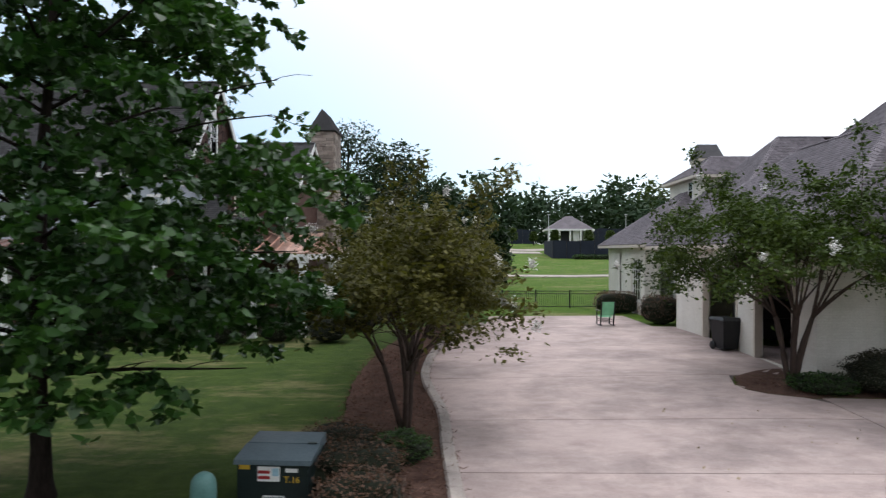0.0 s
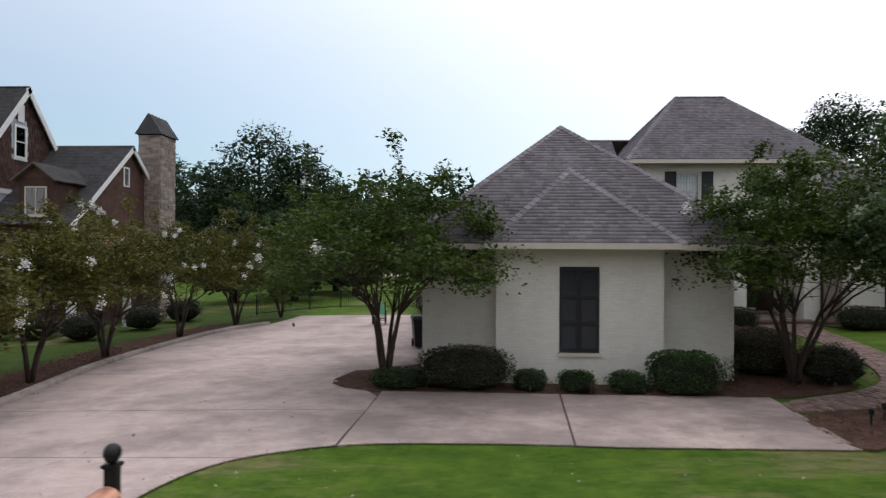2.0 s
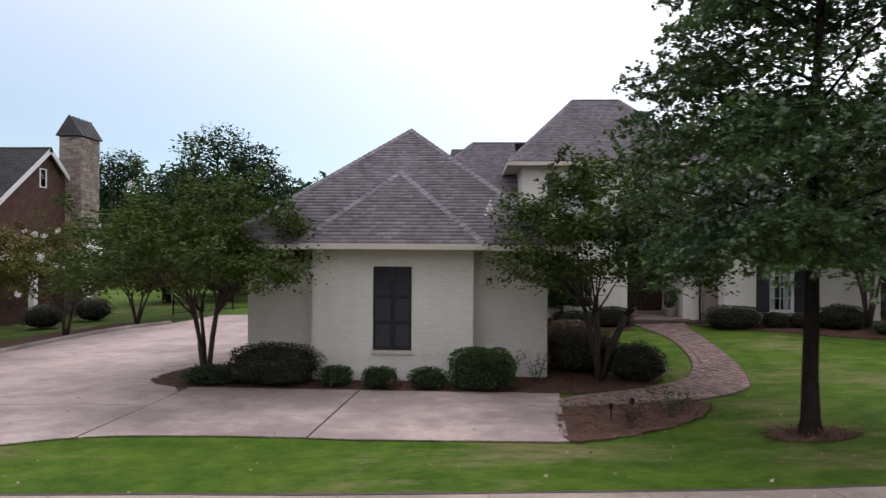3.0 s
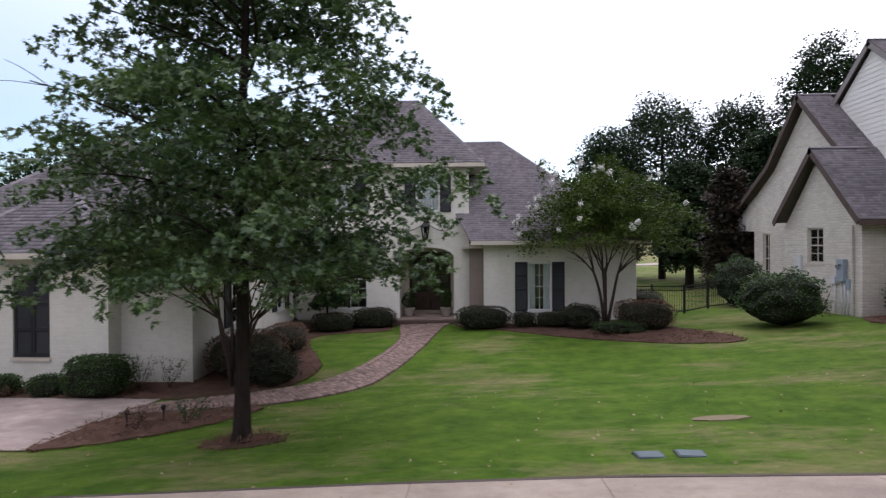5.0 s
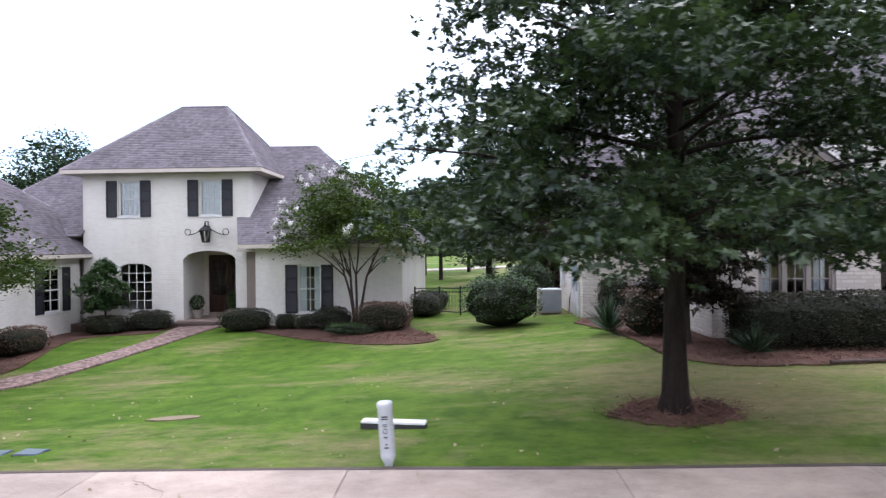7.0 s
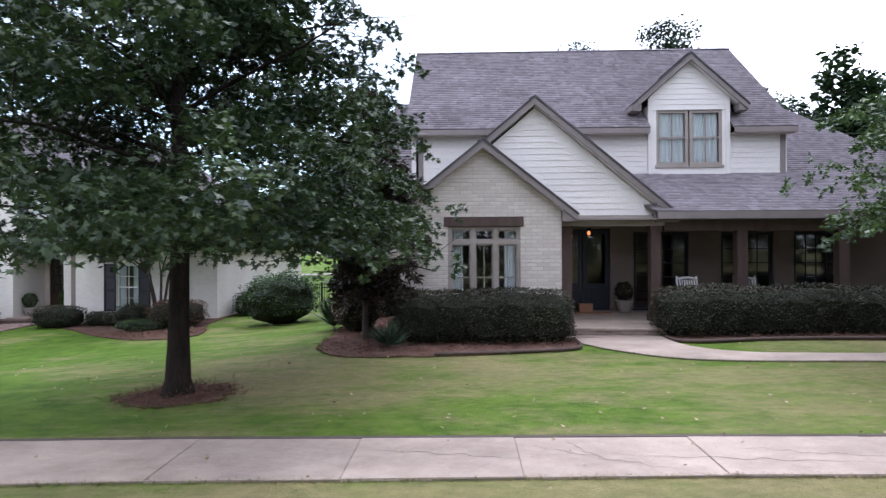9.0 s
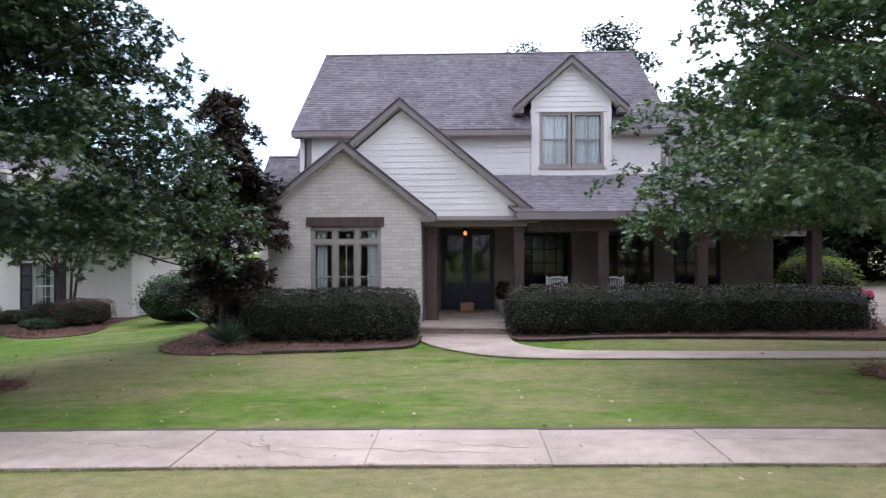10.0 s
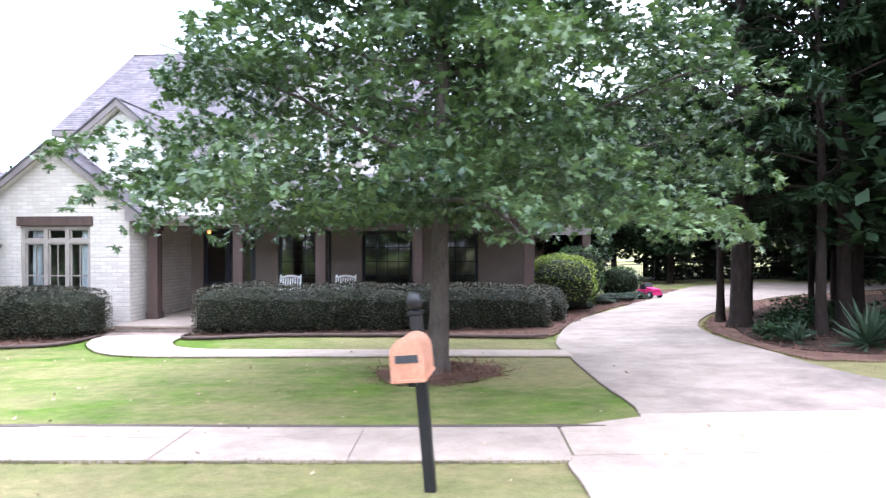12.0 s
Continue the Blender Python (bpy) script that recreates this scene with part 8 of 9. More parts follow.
def mailbox(at, turn=0.0):
    m = thing("mailbox", "arched copper mailbox on a black post with a ball finial", "mailbox", "mailboxes", at, turn)
    part("post", boxes((-0.045, 0.045, -0.045, 0.045, -0.15, 1.42), (-0.06, 0.06, -0.06, 0.06, 1.42, 1.45), bevel=0.006), M_BLACK, m)
    bm = lathe([(0.02, 1.45), (0.045, 1.47), (0.064, 1.51), (0.066, 1.535), (0.055, 1.57), (0.03, 1.595), (0.004, 1.6)], 18)
    smooth(part("finial", bm, M_BLACK, m, "black ball finial"))
    part("arm", boxes((-0.03, 0.03, -0.38, -0.05, 0.92, 0.975), bevel=0.006), M_BLACK, m)
    w, z0, zs, n = 0.12, 1.0, 1.17, 12
    prof = [(-w, z0), (w, z0)] + [(w * math.cos(math.pi * k / n), zs + w * 1.05 * math.sin(math.pi * k / n)) for k in range(n + 1)]
    bm = prism(bmesh.new(), [(x, -0.46, z) for x, z in prof], [(x, -0.06, z) for x, z in prof])
    b = part("box", bm, M_COPPERBOX, m)
    k2 = 1.06
    prof2 = [(x * k2, z0 + (z - z0) * 1.03 - 0.005) for x, z in prof]
    d = part("door", prism(bmesh.new(), [(x, -0.485, z) for x, z in prof2], [(x, -0.46, z) for x, z in prof2]), M_COPPERBOX, m)
    part("base_plate", boxes((-0.13, 0.13, -0.495, -0.05, 0.975, 1.0), bevel=0.004), M_COPPERBOX, m)
    part("dark_plate", boxes((-0.085, 0.085, -0.493, -0.486, 1.12, 1.175)), M_INK, d, "dark name plate with no legible letters")
    part("flag", boxes((0.121, 0.128, -0.33, -0.15, 1.05, 1.09)), M_COPPERBOX, m)
    return m


mailbox(on_ground(49.72, 3.95)).matrix_basis = pose(*on_ground(49.75, 3.95), 0, -4.8, -6)
mailbox(on_ground(6.71, 4.1, 0.06))

# transformer cabinet
xf = thing("transformer_cabinet", "dark green utility transformer cabinet with a faded lid and stickers", "transformer", at=on_ground(-2.5, 7.88, 0.0))
zt = 0.1 - ground_at(-2.5, 7.88)
part("body", boxes((-0.47, 0.47, -0.42, 0.42, -0.05, zt - 0.14), bevel=0.012), M_XFMR, xf)
part("lid", prism(bmesh.new(), [(-0.5, -0.46, zt - 0.14), (0.5, -0.46, zt - 0.14), (0.5, 0.0, zt - 0.12), (-0.5, 0.0, zt - 0.12)], [(-0.5, -0.45, zt - 0.08), (0.5, -0.45, zt - 0.08), (0.5, 0.0, zt - 0.01), (-0.5, 0.0, zt - 0.01)]), M_XTOP, xf)
part("lid", prism(bmesh.new(), [(-0.48, 0.012, zt - 0.12), (0.48, 0.012, zt - 0.12), (0.48, 0.44, zt - 0.12), (-0.48, 0.44, zt - 0.12)], [(-0.48, 0.012, zt - 0.005), (0.48, 0.012, zt - 0.005), (0.48, 0.43, zt + 0.02), (-0.48, 0.43, zt + 0.02)]), M_XTOP, xf)
part("hinge", boxes((0.34, 0.46, -0.02, 0.03, zt - 0.008, zt + 0.012)), M_XFMR, xf)
zf = zt - 0.14
st = part("sticker", boxes((-0.2, 0.09, -0.424, -0.421, zf - 0.22, zf - 0.03)), M_WHITE, xf, "white warning sticker with red and blue fields")
part("bar_mark", boxes((-0.19, -0.04, -0.427, -0.4245, zf - 0.12, zf - 0.08)), M_REDI, st)
part("bar_mark", boxes((-0.19, -0.04, -0.427, -0.4245, zf - 0.19, zf - 0.15)), M_REDI, st)
part("bar_mark", boxes((-0.01, 0.08, -0.427, -0.4245, zf - 0.15, zf - 0.05)), M_BLUEI, st)
part("sticker", boxes((0.16, 0.32, -0.424, -0.421, zf - 0.1, zf - 0.05)), M_WHITE, xf)
part("sticker", boxes((-0.44, -0.3, -0.424, -0.421, zf - 0.07, zf - 0.01)), M_YELL, xf, "orange sticker")
part("sticker", boxes((-0.13, 0.15, -0.424, -0.421, zf - 0.5, zf - 0.4)), M_WHITE, xf)
for k in range(7):
    part("bar_mark", boxes((-0.11 + k * 0.036, -0.09 + k * 0.036, -0.427, -0.4245, zf - 0.485, zf - 0.415)), M_INK, xf)
writing("T.16", 0.115, (0.245, -0.4225, zf - 0.23), M_YELL, xf)

pd = thing("utility_pedestal", "small teal domed utility pedestal in the lawn", "pedestal", at=on_ground(-3.15, 6.9))
smooth(part("dome", lathe([(0.15, -0.05), (0.15, 0.5), (0.14, 0.58), (0.11, 0.64), (0.06, 0.675), (0.01, 0.685)], 20), M_TEAL, pd))

wp = thing("utility_post", "leaning light grey cable marker post beside the sidewalk", "marker post", at=on_ground(31.0, 6.28))
wp.matrix_basis = pose(*on_ground(31.0, 6.28), 0, -3.5, 0) @ Matrix.Diagonal((0.8, 0.8, 1, 1))
smooth(part("tube", lathe([(0.055, -0.1), (0.06, 0.03), (0.105, 0.11), (0.108, 0.13), (0.108, 0.68), (0.112, 0.69), (0.112, 0.73), (0.10, 0.745), (0.01, 0.755)], 22), M_GREYP, wp))
for z0, z1, w in ((0.585, 0.6, 0.045), (0.56, 0.575, 0.045), (0.5, 0.51, 0.03), (0.48, 0.488, 0.03), (0.36, 0.37, 0.03), (0.345, 0.352, 0.02), (0.27, 0.29, 0.008), (0.235, 0.25, 0.03)):
    part("bar_mark", boxes((-w, w, -0.112, -0.1, z0, z1)), M_INK, wp)
ring = [((0.028 * math.cos(k * math.pi / 8), -0.109, 0.43 + 0.028 * math.sin(k * math.pi / 8)), 0.005) for k in range(17)]
smooth(raw("round_mark", *tube_arrays([ring], 5), M_INK, wp))

pl = thing("fallen_post", "white square post lying in the grass", "post", at=on_ground(30.86, 7.85), turn=-6)
part("timber", boxes((-0.46, 0.46, -0.085, 0.085, 0.0, 0.1), bevel=0.008), M_WHITE, pl)
part("underside", boxes((-0.465, 0.465, -0.09, 0.06, -0.01, 0.07), bevel=0.004), M_INK, pl, "dark weathered edge")

for x, turn in ((25.42, 4), (25.95, -3)):
    c = thing("meter_cover", "grey utility meter lid set in the lawn", "meter cover", "meter covers", on_ground(x, 7.35), turn)
    part("lid", boxes((-0.17, 0.17, -0.12, 0.12, -0.02, 0.025), bevel=0.01), M_XTOP, c)
    part("rim", boxes((-0.19, 0.19, -0.14, 0.14, -0.03, 0.012), bevel=0.006), M_INK, c)
for x, y, r in ((27.05, 9.1, 0.27), (-2.0, 14.2, 0.25)):
    o = [(x + r * 1.5 * math.cos(k * math.pi / 9) * (1 + 0.22 * math.sin(k * 2.7)), y + r * 0.6 * math.sin(k * math.pi / 9)) for k in range(18)]
    tagged(draped("bare_patch", o, M_SAND if x > 0 else M_JOINT, 0.02, 0.06), "bare sandy patch in the lawn" if x > 0 else "dark iron cover in the lawn", "bare patch", kind="structure")


def rocking_chair(label, at, turn, paint, back_paint, solid=False, height=1.08):
    c = thing("rocking_chair", label, "chair", "rocking chairs", at, turn)
    for s in (-1, 1):
        path = [((s * 0.27, -0.48 + k * 0.12, 0.04 + 0.05 * ((k - 4) / 4) ** 2), 0.02) for k in range(9)]
        smooth(raw("rocker", *tube_arrays([path], 6), paint, c))
        part("leg", boxes((s * 0.27 - 0.02, s * 0.27 + 0.02, -0.3, -0.26, 0.05, 0.62), bevel=0.004), paint, c)
        bar(c, (s * 0.27, 0.2, 0.05), (s * 0.27, 0.42, height), 0.045, 0.045, paint, "back_post", up=(0, -1, 0))
        part("armrest", boxes((s * 0.29 - 0.045, s * 0.29 + 0.045, -0.36, 0.26, 0.62, 0.645), bevel=0.006), paint, c)
    for k in range(6):
        part("seat_slat", boxes((-0.25, 0.25, -0.3 + k * 0.085, -0.23 + k * 0.085, 0.40 - k * 0.006, 0.42 - k * 0.006), bevel=0.003), back_paint, c)
    for z in (0.18, 0.26):
        part("stretcher", boxes((-0.27, 0.27, -0.29, -0.27, z, z + 0.025)), paint, c)
        part("stretcher", boxes((-0.27, 0.27, 0.22, 0.24, z, z + 0.025)), paint, c)
    if solid:
        part("back_panel", prism(bmesh.new(), [(-0.26, 0.27, 0.46), (0.26, 0.27, 0.46), (0.26, 0.29, 0.46), (-0.26, 0.29, 0.46)], [(-0.25, 0.40, height), (0.25, 0.40, height), (0.25, 0.42, height), (-0.25, 0.42, height)]), back_paint, c, "green fabric back")
        return c
    for k in range(7):
        x = -0.2 + k * 0.066
        bar(c, (x, 0.27, 0.44), (x, 0.4, height - 0.1), 0.032, 0.015, paint, "back_slat", up=(0, -1, 0))
    top = [((-0.27 + 0.54 * k / 8, 0.41, height - 0.09 + 0.05 * math.sin(math.pi * k / 8)), 0.035) for k in range(9)]
    smooth(raw("top_rail", *tube_arrays([top], 6), paint, c))
    part("lower_rail", boxes((-0.26, 0.26, 0.265, 0.29, 0.43, 0.47)), paint, c)
    return c


rocking_chair("mint green rocking chair with a black frame on the driveway", on_ground(5.65, 24.9, 0.03), 184, M_BLACK, M_GREENP, True, 1.02)
for x, tn in ((45.25, 4), (46.72, -5)):
    rocking_chair("white slatted rocking chair on the porch", (x, 15.0, 1.13), tn, M_WHITE, M_WHITE, False, 1.12)

# wheeled bin
wb = thing("wheeled_bin", "black wheeled rubbish bin beside the garage", "bin", at=on_ground(7.95, 18.75, 0.03), turn=12)
part("body", prism(bmesh.new(), [(-0.24, -0.26, 0.06), (0.24, -0.26, 0.06), (0.24, 0.26, 0.06), (-0.24, 0.26, 0.06)], [(-0.31, -0.34, 0.92), (0.31, -0.34, 0.92), (0.31, 0.34, 0.92), (-0.31, 0.34, 0.92)]), M_BIN, wb)
part("rim", boxes((-0.33, 0.33, -0.36, 0.36, 0.88, 0.94), bevel=0.01), M_BIN, wb)
part("lid", prism(bmesh.new(), [(-0.34, -0.38, 0.94), (0.34, -0.38, 0.94), (0.34, 0.38, 0.94), (-0.34, 0.38, 0.94)], [(-0.28, -0.3, 1.03), (0.28, -0.3, 1.03), (0.28, 0.34, 1.01), (-0.28, 0.34, 1.01)]), M_BIN, wb)
for s in (-1, 1):
    w_ = smooth(part("wheel", lathe([(0.03, -0.03), (0.12, -0.03), (0.13, 0.0), (0.12, 0.03), (0.03, 0.03)], 18), M_BIN, wb))
    w_.matrix_basis = pose(s * 0.27, 0.24, 0.13, 0, 90, 0)
smooth(raw("handle", *tube_arrays([[((-0.25, 0.42, 0.88), 0.018), ((0.25, 0.42, 0.88), 0.018)]], 7), M_BIN, wb))

# dark car standing in the garage
car = thing("car", "dark car parked inside the garage", "car", at=(10.2, 20.1, -0.33), turn=90)
body = prism(bmesh.new(), [(-0.85, -0.9, 0.3), (0.85, -0.9, 0.3), (0.85, 1.1, 0.3), (-0.85, 1.1, 0.3)], [(-0.9, -0.9, 0.95), (0.9, -0.9, 0.95), (0.9, 1.1, 0.95), (-0.9, 1.1, 0.95)])
part("body", body, M_BLACK, car)
part("cabin", prism(bmesh.new(), [(-0.85, -0.7, 0.95), (0.85, -0.7, 0.95), (0.85, 1.1, 0.95), (-0.85, 1.1, 0.95)], [(-0.7, -0.4, 1.55), (0.7, -0.4, 1.55), (0.7, 1.1, 1.55), (-0.7, 1.1, 1.55)]), M_BLACK, car)
part("number_plate", boxes((-0.16, 0.16, -0.915, -0.905, 0.6, 0.72)), M_GREYP, car)
for s in (-1, 1):
    w_ = smooth(part("wheel", lathe([(0.1, -0.1), (0.32, -0.1), (0.34, 0.0), (0.32, 0.1), (0.1, 0.1)], 20), M_BIN, car))
    w_.matrix_basis = pose(s * 0.8, -0.3, 0.34, 0, 90, 0)
    part("tail_light", boxes((s * 0.75 - 0.1, s * 0.75 + 0.1, -0.915, -0.89, 0.75, 0.92)), M_REDI, car)


def fence(label, points, height, group="", step=0.11):
    """A black metal fence: a post at each corner, two rails and a row of pickets to each panel."""
    f = thing("fence", label, "fence", group)
    pts = [on_ground(*p) for p in points]
    for p in pts:
        part("post", boxes((p[0] - 0.035, p[0] + 0.035, p[1] - 0.035, p[1] + 0.035, p[2] - 0.2, p[2] + height + 0.06)), M_BLACK, f)
    for a, b in zip(pts, pts[1:]):
        for h in (height, height - 0.16, 0.12):
            bar(f, (a[0], a[1], a[2] + h), (b[0], b[1], b[2] + h), 0.03, 0.035, M_BLACK, "rail")
        n = max(2, round(math.dist(a, b) / step))
        vs, fs = [], []
        for k in range(1, n):
            q = [a[i] + (b[i] - a[i]) * k / n for i in range(3)]
            o = len(vs)
            for z in (q[2] + 0.06, q[2] + height - 0.01):
                vs += [(q[0] - 0.008, q[1] - 0.008, z), (q[0] + 0.008, q[1] - 0.008, z), (q[0] + 0.008, q[1] + 0.008, z), (q[0] - 0.008, q[1] + 0.008, z)]
            fs += [(o, o + 1, o + 5, o + 4), (o + 1, o + 2, o + 6, o + 5), (o + 2, o + 3, o + 7, o + 6), (o + 3, o, o + 4, o + 7)]
        raw("picket_panel", vs, fs, M_BLACK, f, kind="stuff")
    return f


fence("black metal picket fence at the end of the driveway", [(9.8, 34.9), (7.85, 34.85), (5.85, 34.83), (3.87, 34.78), (1.9, 34.6), (0.4, 33.2), (-0.6, 31.5), (-1.6, 30.2)], 1.02)
fence("black metal picket fence and gate between the houses", [(29.6, 25.2), (30.7, 24.6), (31.6, 23.4), (33.0, 24.6), (34.6, 25.4), (35.7, 25.6)], 1.1)
fence("black metal picket fence behind the drive", [(54.5, 29.5), (57.5, 31), (60.5, 32), (63.5, 31.5), (67, 29), (70, 26), (74, 23)], 1.15)

# pink toy car
toy = thing("toy_car", "pink ride-on toy car at the edge of the drive", "toy car", at=on_ground(56.55, 20.3, 0.03), turn=-62)
toy.matrix_basis = toy.matrix_basis @ Matrix.Scale(0.8, 4)
part("body", prism(bmesh.new(), [(-0.5, -0.26, 0.14), (0.5, -0.26, 0.14), (0.5, 0.26, 0.14), (-0.5, 0.26, 0.14)], [(-0.48, -0.24, 0.36), (0.42, -0.24, 0.34), (0.42, 0.24, 0.34), (-0.48, 0.24, 0.36)]), M_PINK, toy)
part("bonnet", prism(bmesh.new(), [(0.02, -0.22, 0.35), (0.46, -0.22, 0.35), (0.46, 0.22, 0.35), (0.02, 0.22, 0.35)], [(0.04, -0.2, 0.46), (0.42, -0.18, 0.40), (0.42, 0.18, 0.40), (0.04, 0.2, 0.46)]), M_PINK, toy)
part("windscreen", prism(bmesh.new(), [(-0.02, -0.22, 0.42), (0.02, -0.22, 0.42), (0.02, 0.22, 0.42), (-0.02, 0.22, 0.42)], [(-0.12, -0.2, 0.66), (-0.09, -0.2, 0.66), (-0.09, 0.2, 0.66), (-0.12, 0.2, 0.66)]), M_INK, toy)
part("seat", boxes((-0.4, -0.2, -0.2, 0.2, 0.36, 0.58), bevel=0.03), M_INK, toy)
for x in (-0.32, 0.32):
    for y in (-0.28, 0.28):
        w_ = smooth(part("wheel", lathe([(0.05, -0.05), (0.14, -0.05), (0.15, 0.0), (0.14, 0.05), (0.05, 0.05)], 18), M_BIN, toy))
        w_.matrix_basis = pose(x, y, 0.15, 90, 0, 0)
        part("hub", lathe([(0.07, -0.055), (0.07, 0.055)], 12), M_GREYP, w_)

# porch lamp, parcel, mat and plants
pl_ = thing("porch_lamp", "small lit pendant lamp under the porch ceiling", "lamp", at=(42.7, 15.95, 3.33))
part("chain", boxes((-0.006, 0.006, -0.006, 0.006, 0.24, 0.42)), M_BLACK, pl_)
part("lantern_cap", lathe([(0.02, 0.26), (0.1, 0.2), (0.1, 0.18)], 8), M_BLACK, pl_)
smooth(part("bulb", lathe([(0.008, 0.05), (0.045, 0.08), (0.05, 0.12), (0.03, 0.17), (0.01, 0.18)], 12), M_LAMP, pl_))
pc = thing("parcel", "brown cardboard parcel leaning at the front door", "parcel", at=(42.75, 16.75, 1.13), turn=4)
part("box", boxes((-0.2, 0.2, -0.12, 0.12, 0.0, 0.26), bevel=0.006), M_CARD, pc)
dm = thing("doormat", "reddish brown doormat before the front door", "doormat", at=(42.8, 16.45, 1.13))
part("mat", boxes((-0.62, 0.62, -0.24, 0.24, 0.0, 0.02), bevel=0.004), M_CARD, dm)


def planter(label, at, seed, material, tall, wide):
    p = thing("planter", label, "planter", "planters", at)
    smooth(part("pot", lathe([(0.13, 0.0), (0.16, 0.04), (0.22, 0.25), (0.25, 0.33), (0.27, 0.35), (0.26, 0.38), (0.2, 0.36)], 20), M_TERRA, p))
    rng_ = np.random.default_rng(seed)
    d = rng_.normal(0, 1, (900, 3))
    d /= np.linalg.norm(d, axis=1)[:, None]
    q = d * rng_.uniform(0.75, 1.0, (900, 1)) * np.array([wide, wide, tall / 2]) + np.array([0, 0, 0.36 + tall / 2])
    leaves("foliage", q, rng_.uniform(0.05, 0.1, 900), "plain", material, p, rng_, 0.0, d[:, :2])
    smooth(raw("stem", *tube_arrays([[((0, 0, 0.3), 0.03), ((0, 0, 0.36 + tall * 0.7), 0.015)]], 6), M_BARKC, p))
    return p


planter("stone planter with a clipped shrub beside the entry", (20.62, 23.75, 0.22), 401, M_SHRUB, 0.65, 0.26)
planter("stone planter with a small conifer beside the entry", (22.15, 23.75, 0.22), 402, M_SHRUB, 0.8, 0.22)
planter("pot with a leafy plant beside the front door", (43.85, 16.6, 1.13), 403, M_HEDGE, 0.55, 0.24)

# meters, pipes and air conditioner by the brick wing
mt = thing("electric_meter", "grey electric meter box with conduits on the brick wall", "meter", at=(35.65, 19.95, 0.83))
part("meter_box", boxes((-0.16, -0.005, -0.19, 0.19, 1.0, 1.75), bevel=0.012), M_METER, mt)
m_ = smooth(part("dial", lathe([(0.09, 0.0), (0.09, 0.06), (0.06, 0.1)], 18), M_GLASS, mt))
m_.matrix_basis = pose(-0.16, 0.0, 1.5, 0, -90, 0)
part("junction_box", boxes((-0.14, -0.005, 0.3, 0.52, 0.9, 1.15), bevel=0.01), M_GREYP, mt)
part("junction_box", boxes((-0.1, -0.005, -0.42, -0.22, 0.75, 1.1), bevel=0.01), M_METER, mt)
for y, z in ((-0.1, 1.0), (0.05, 1.0), (0.4, 0.9), (-0.3, 0.75)):
    smooth(raw("conduit", *tube_arrays([[((-0.06, y, -0.35), 0.025), ((-0.06, y, z), 0.025)]], 7), M_GREYP, mt))
smooth(raw("cable", *tube_arrays([[((-0.06, 0.5, 0.9), 0.014), ((-0.15, 0.6, 0.5), 0.014), ((-0.12, 0.9, 0.1), 0.014), ((-0.1, 1.1, -0.2), 0.014)]], 6), M_INK, mt))
vn = thing("wall_cabinet", "tall white cable cabinet on the brick wall", "cabinet", at=(35.65, 22.55, 1.33))
part("cabinet_box", boxes((-0.12, -0.005, -0.13, 0.13, 0.3, 1.35), bevel=0.008), M_GREYP, vn)
ds = thing("downspout", "thin metal downspout on the brick corner", "downspout", at=(35.6, 19.45, 0))
part("pipe", boxes((-0.03, 0.03, -0.035, 0.035, 0.75, 3.7), bevel=0.006), M_BRICKB, ds)
ac = thing("air_conditioner", "grey louvred air conditioner unit beside the brick wing", "air conditioner", at=on_ground(34.9, 21.5, 0.05))
part("casing", boxes((-0.4, 0.4, -0.4, 0.4, 0.0, 0.82), bevel=0.02), M_KERB, ac)
for k in range(9):
    part("louvre", boxes((-0.36, 0.36, -0.425, -0.4, 0.08 + k * 0.08, 0.12 + k * 0.08)), M_METER, ac)
part("top_cover", boxes((-0.42, 0.42, -0.42, 0.42, 0.82, 0.86), bevel=0.01), M_GREYP, ac)

# garden spot lights
for x, y in ((16.6, 10.5), (17.1, 10.9), (23.0, 21.0)):
    s_ = thing("spot_light", "small black garden spot light on a spike", "garden light", "garden lights", on_ground(x, y, 0.05))
    part("spike", boxes((-0.012, 0.012, -0.012, 0.012, -0.1, 0.2)), M_BLACK, s_)
    part("hood", lathe([(0.04, 0.2), (0.05, 0.28), (0.02, 0.3)], 10), M_BLACK, s_)
# spiky plants and sprigs
for i, (x, y, h, m, nl) in enumerate(((16.9, 10.3, 0.5, M_RUSSET, 240), (17.7, 10.6, 0.6, M_SHRUB, 300), (14.9, 13.9, 0.9, M_SHRUB, 260), (15.6, 14.0, 0.8, M_SHRUB, 220), (12.2, 12.95, 0.3, M_RUSSET, 120))):
    rng_ = np.random.default_rng(420 + i)
    sp = thing("young_shrub", "sparse young shrub in pine straw", "shrub", "young shrubs", on_ground(x, y, 0.05))
    tw = [limb(rng_, (0, 0, -0.05), k * 1.3, rng_.uniform(0.8, 1.4), h, 0.008, 0.003, 4, 0.2) for k in range(6)]
    [raw("stem", *tube_arrays([w_], 5), M_BARKC, sp) for w_ in tw]
    q = np.array([on_path(tw[rng_.integers(6)], rng_.uniform(0.3, 0.99))[0] for _ in range(nl)]) + rng_.normal(0, 0.05, (nl, 3))
    leaves("foliage", q, rng_.uniform(0.04, 0.07, nl), "plain", m, sp, rng_)


def spiky(label, at, seed, length, count, material):
    rng_ = np.random.default_rng(seed)
    p = thing("yucca", label, "plant", "spiky plants", at)
    pts = np.zeros((count, 3)) + np.array([0, 0, 0.08]) + rng_.normal(0, 0.03, (count, 3))
    az = rng_.uniform(0, 6.28, count)
    ob = leaves("fronds", pts, length * rng_.uniform(0.7, 1.1, count), "blade", material, p, rng_, -0.75, np.stack([np.cos(az), np.sin(az)], 1))
    return p


spiky("spiky grey-green yucca below the magnolia", on_ground(37.6, 11.5, 0.05), 431, 0.6, 110, M_YUCCA)
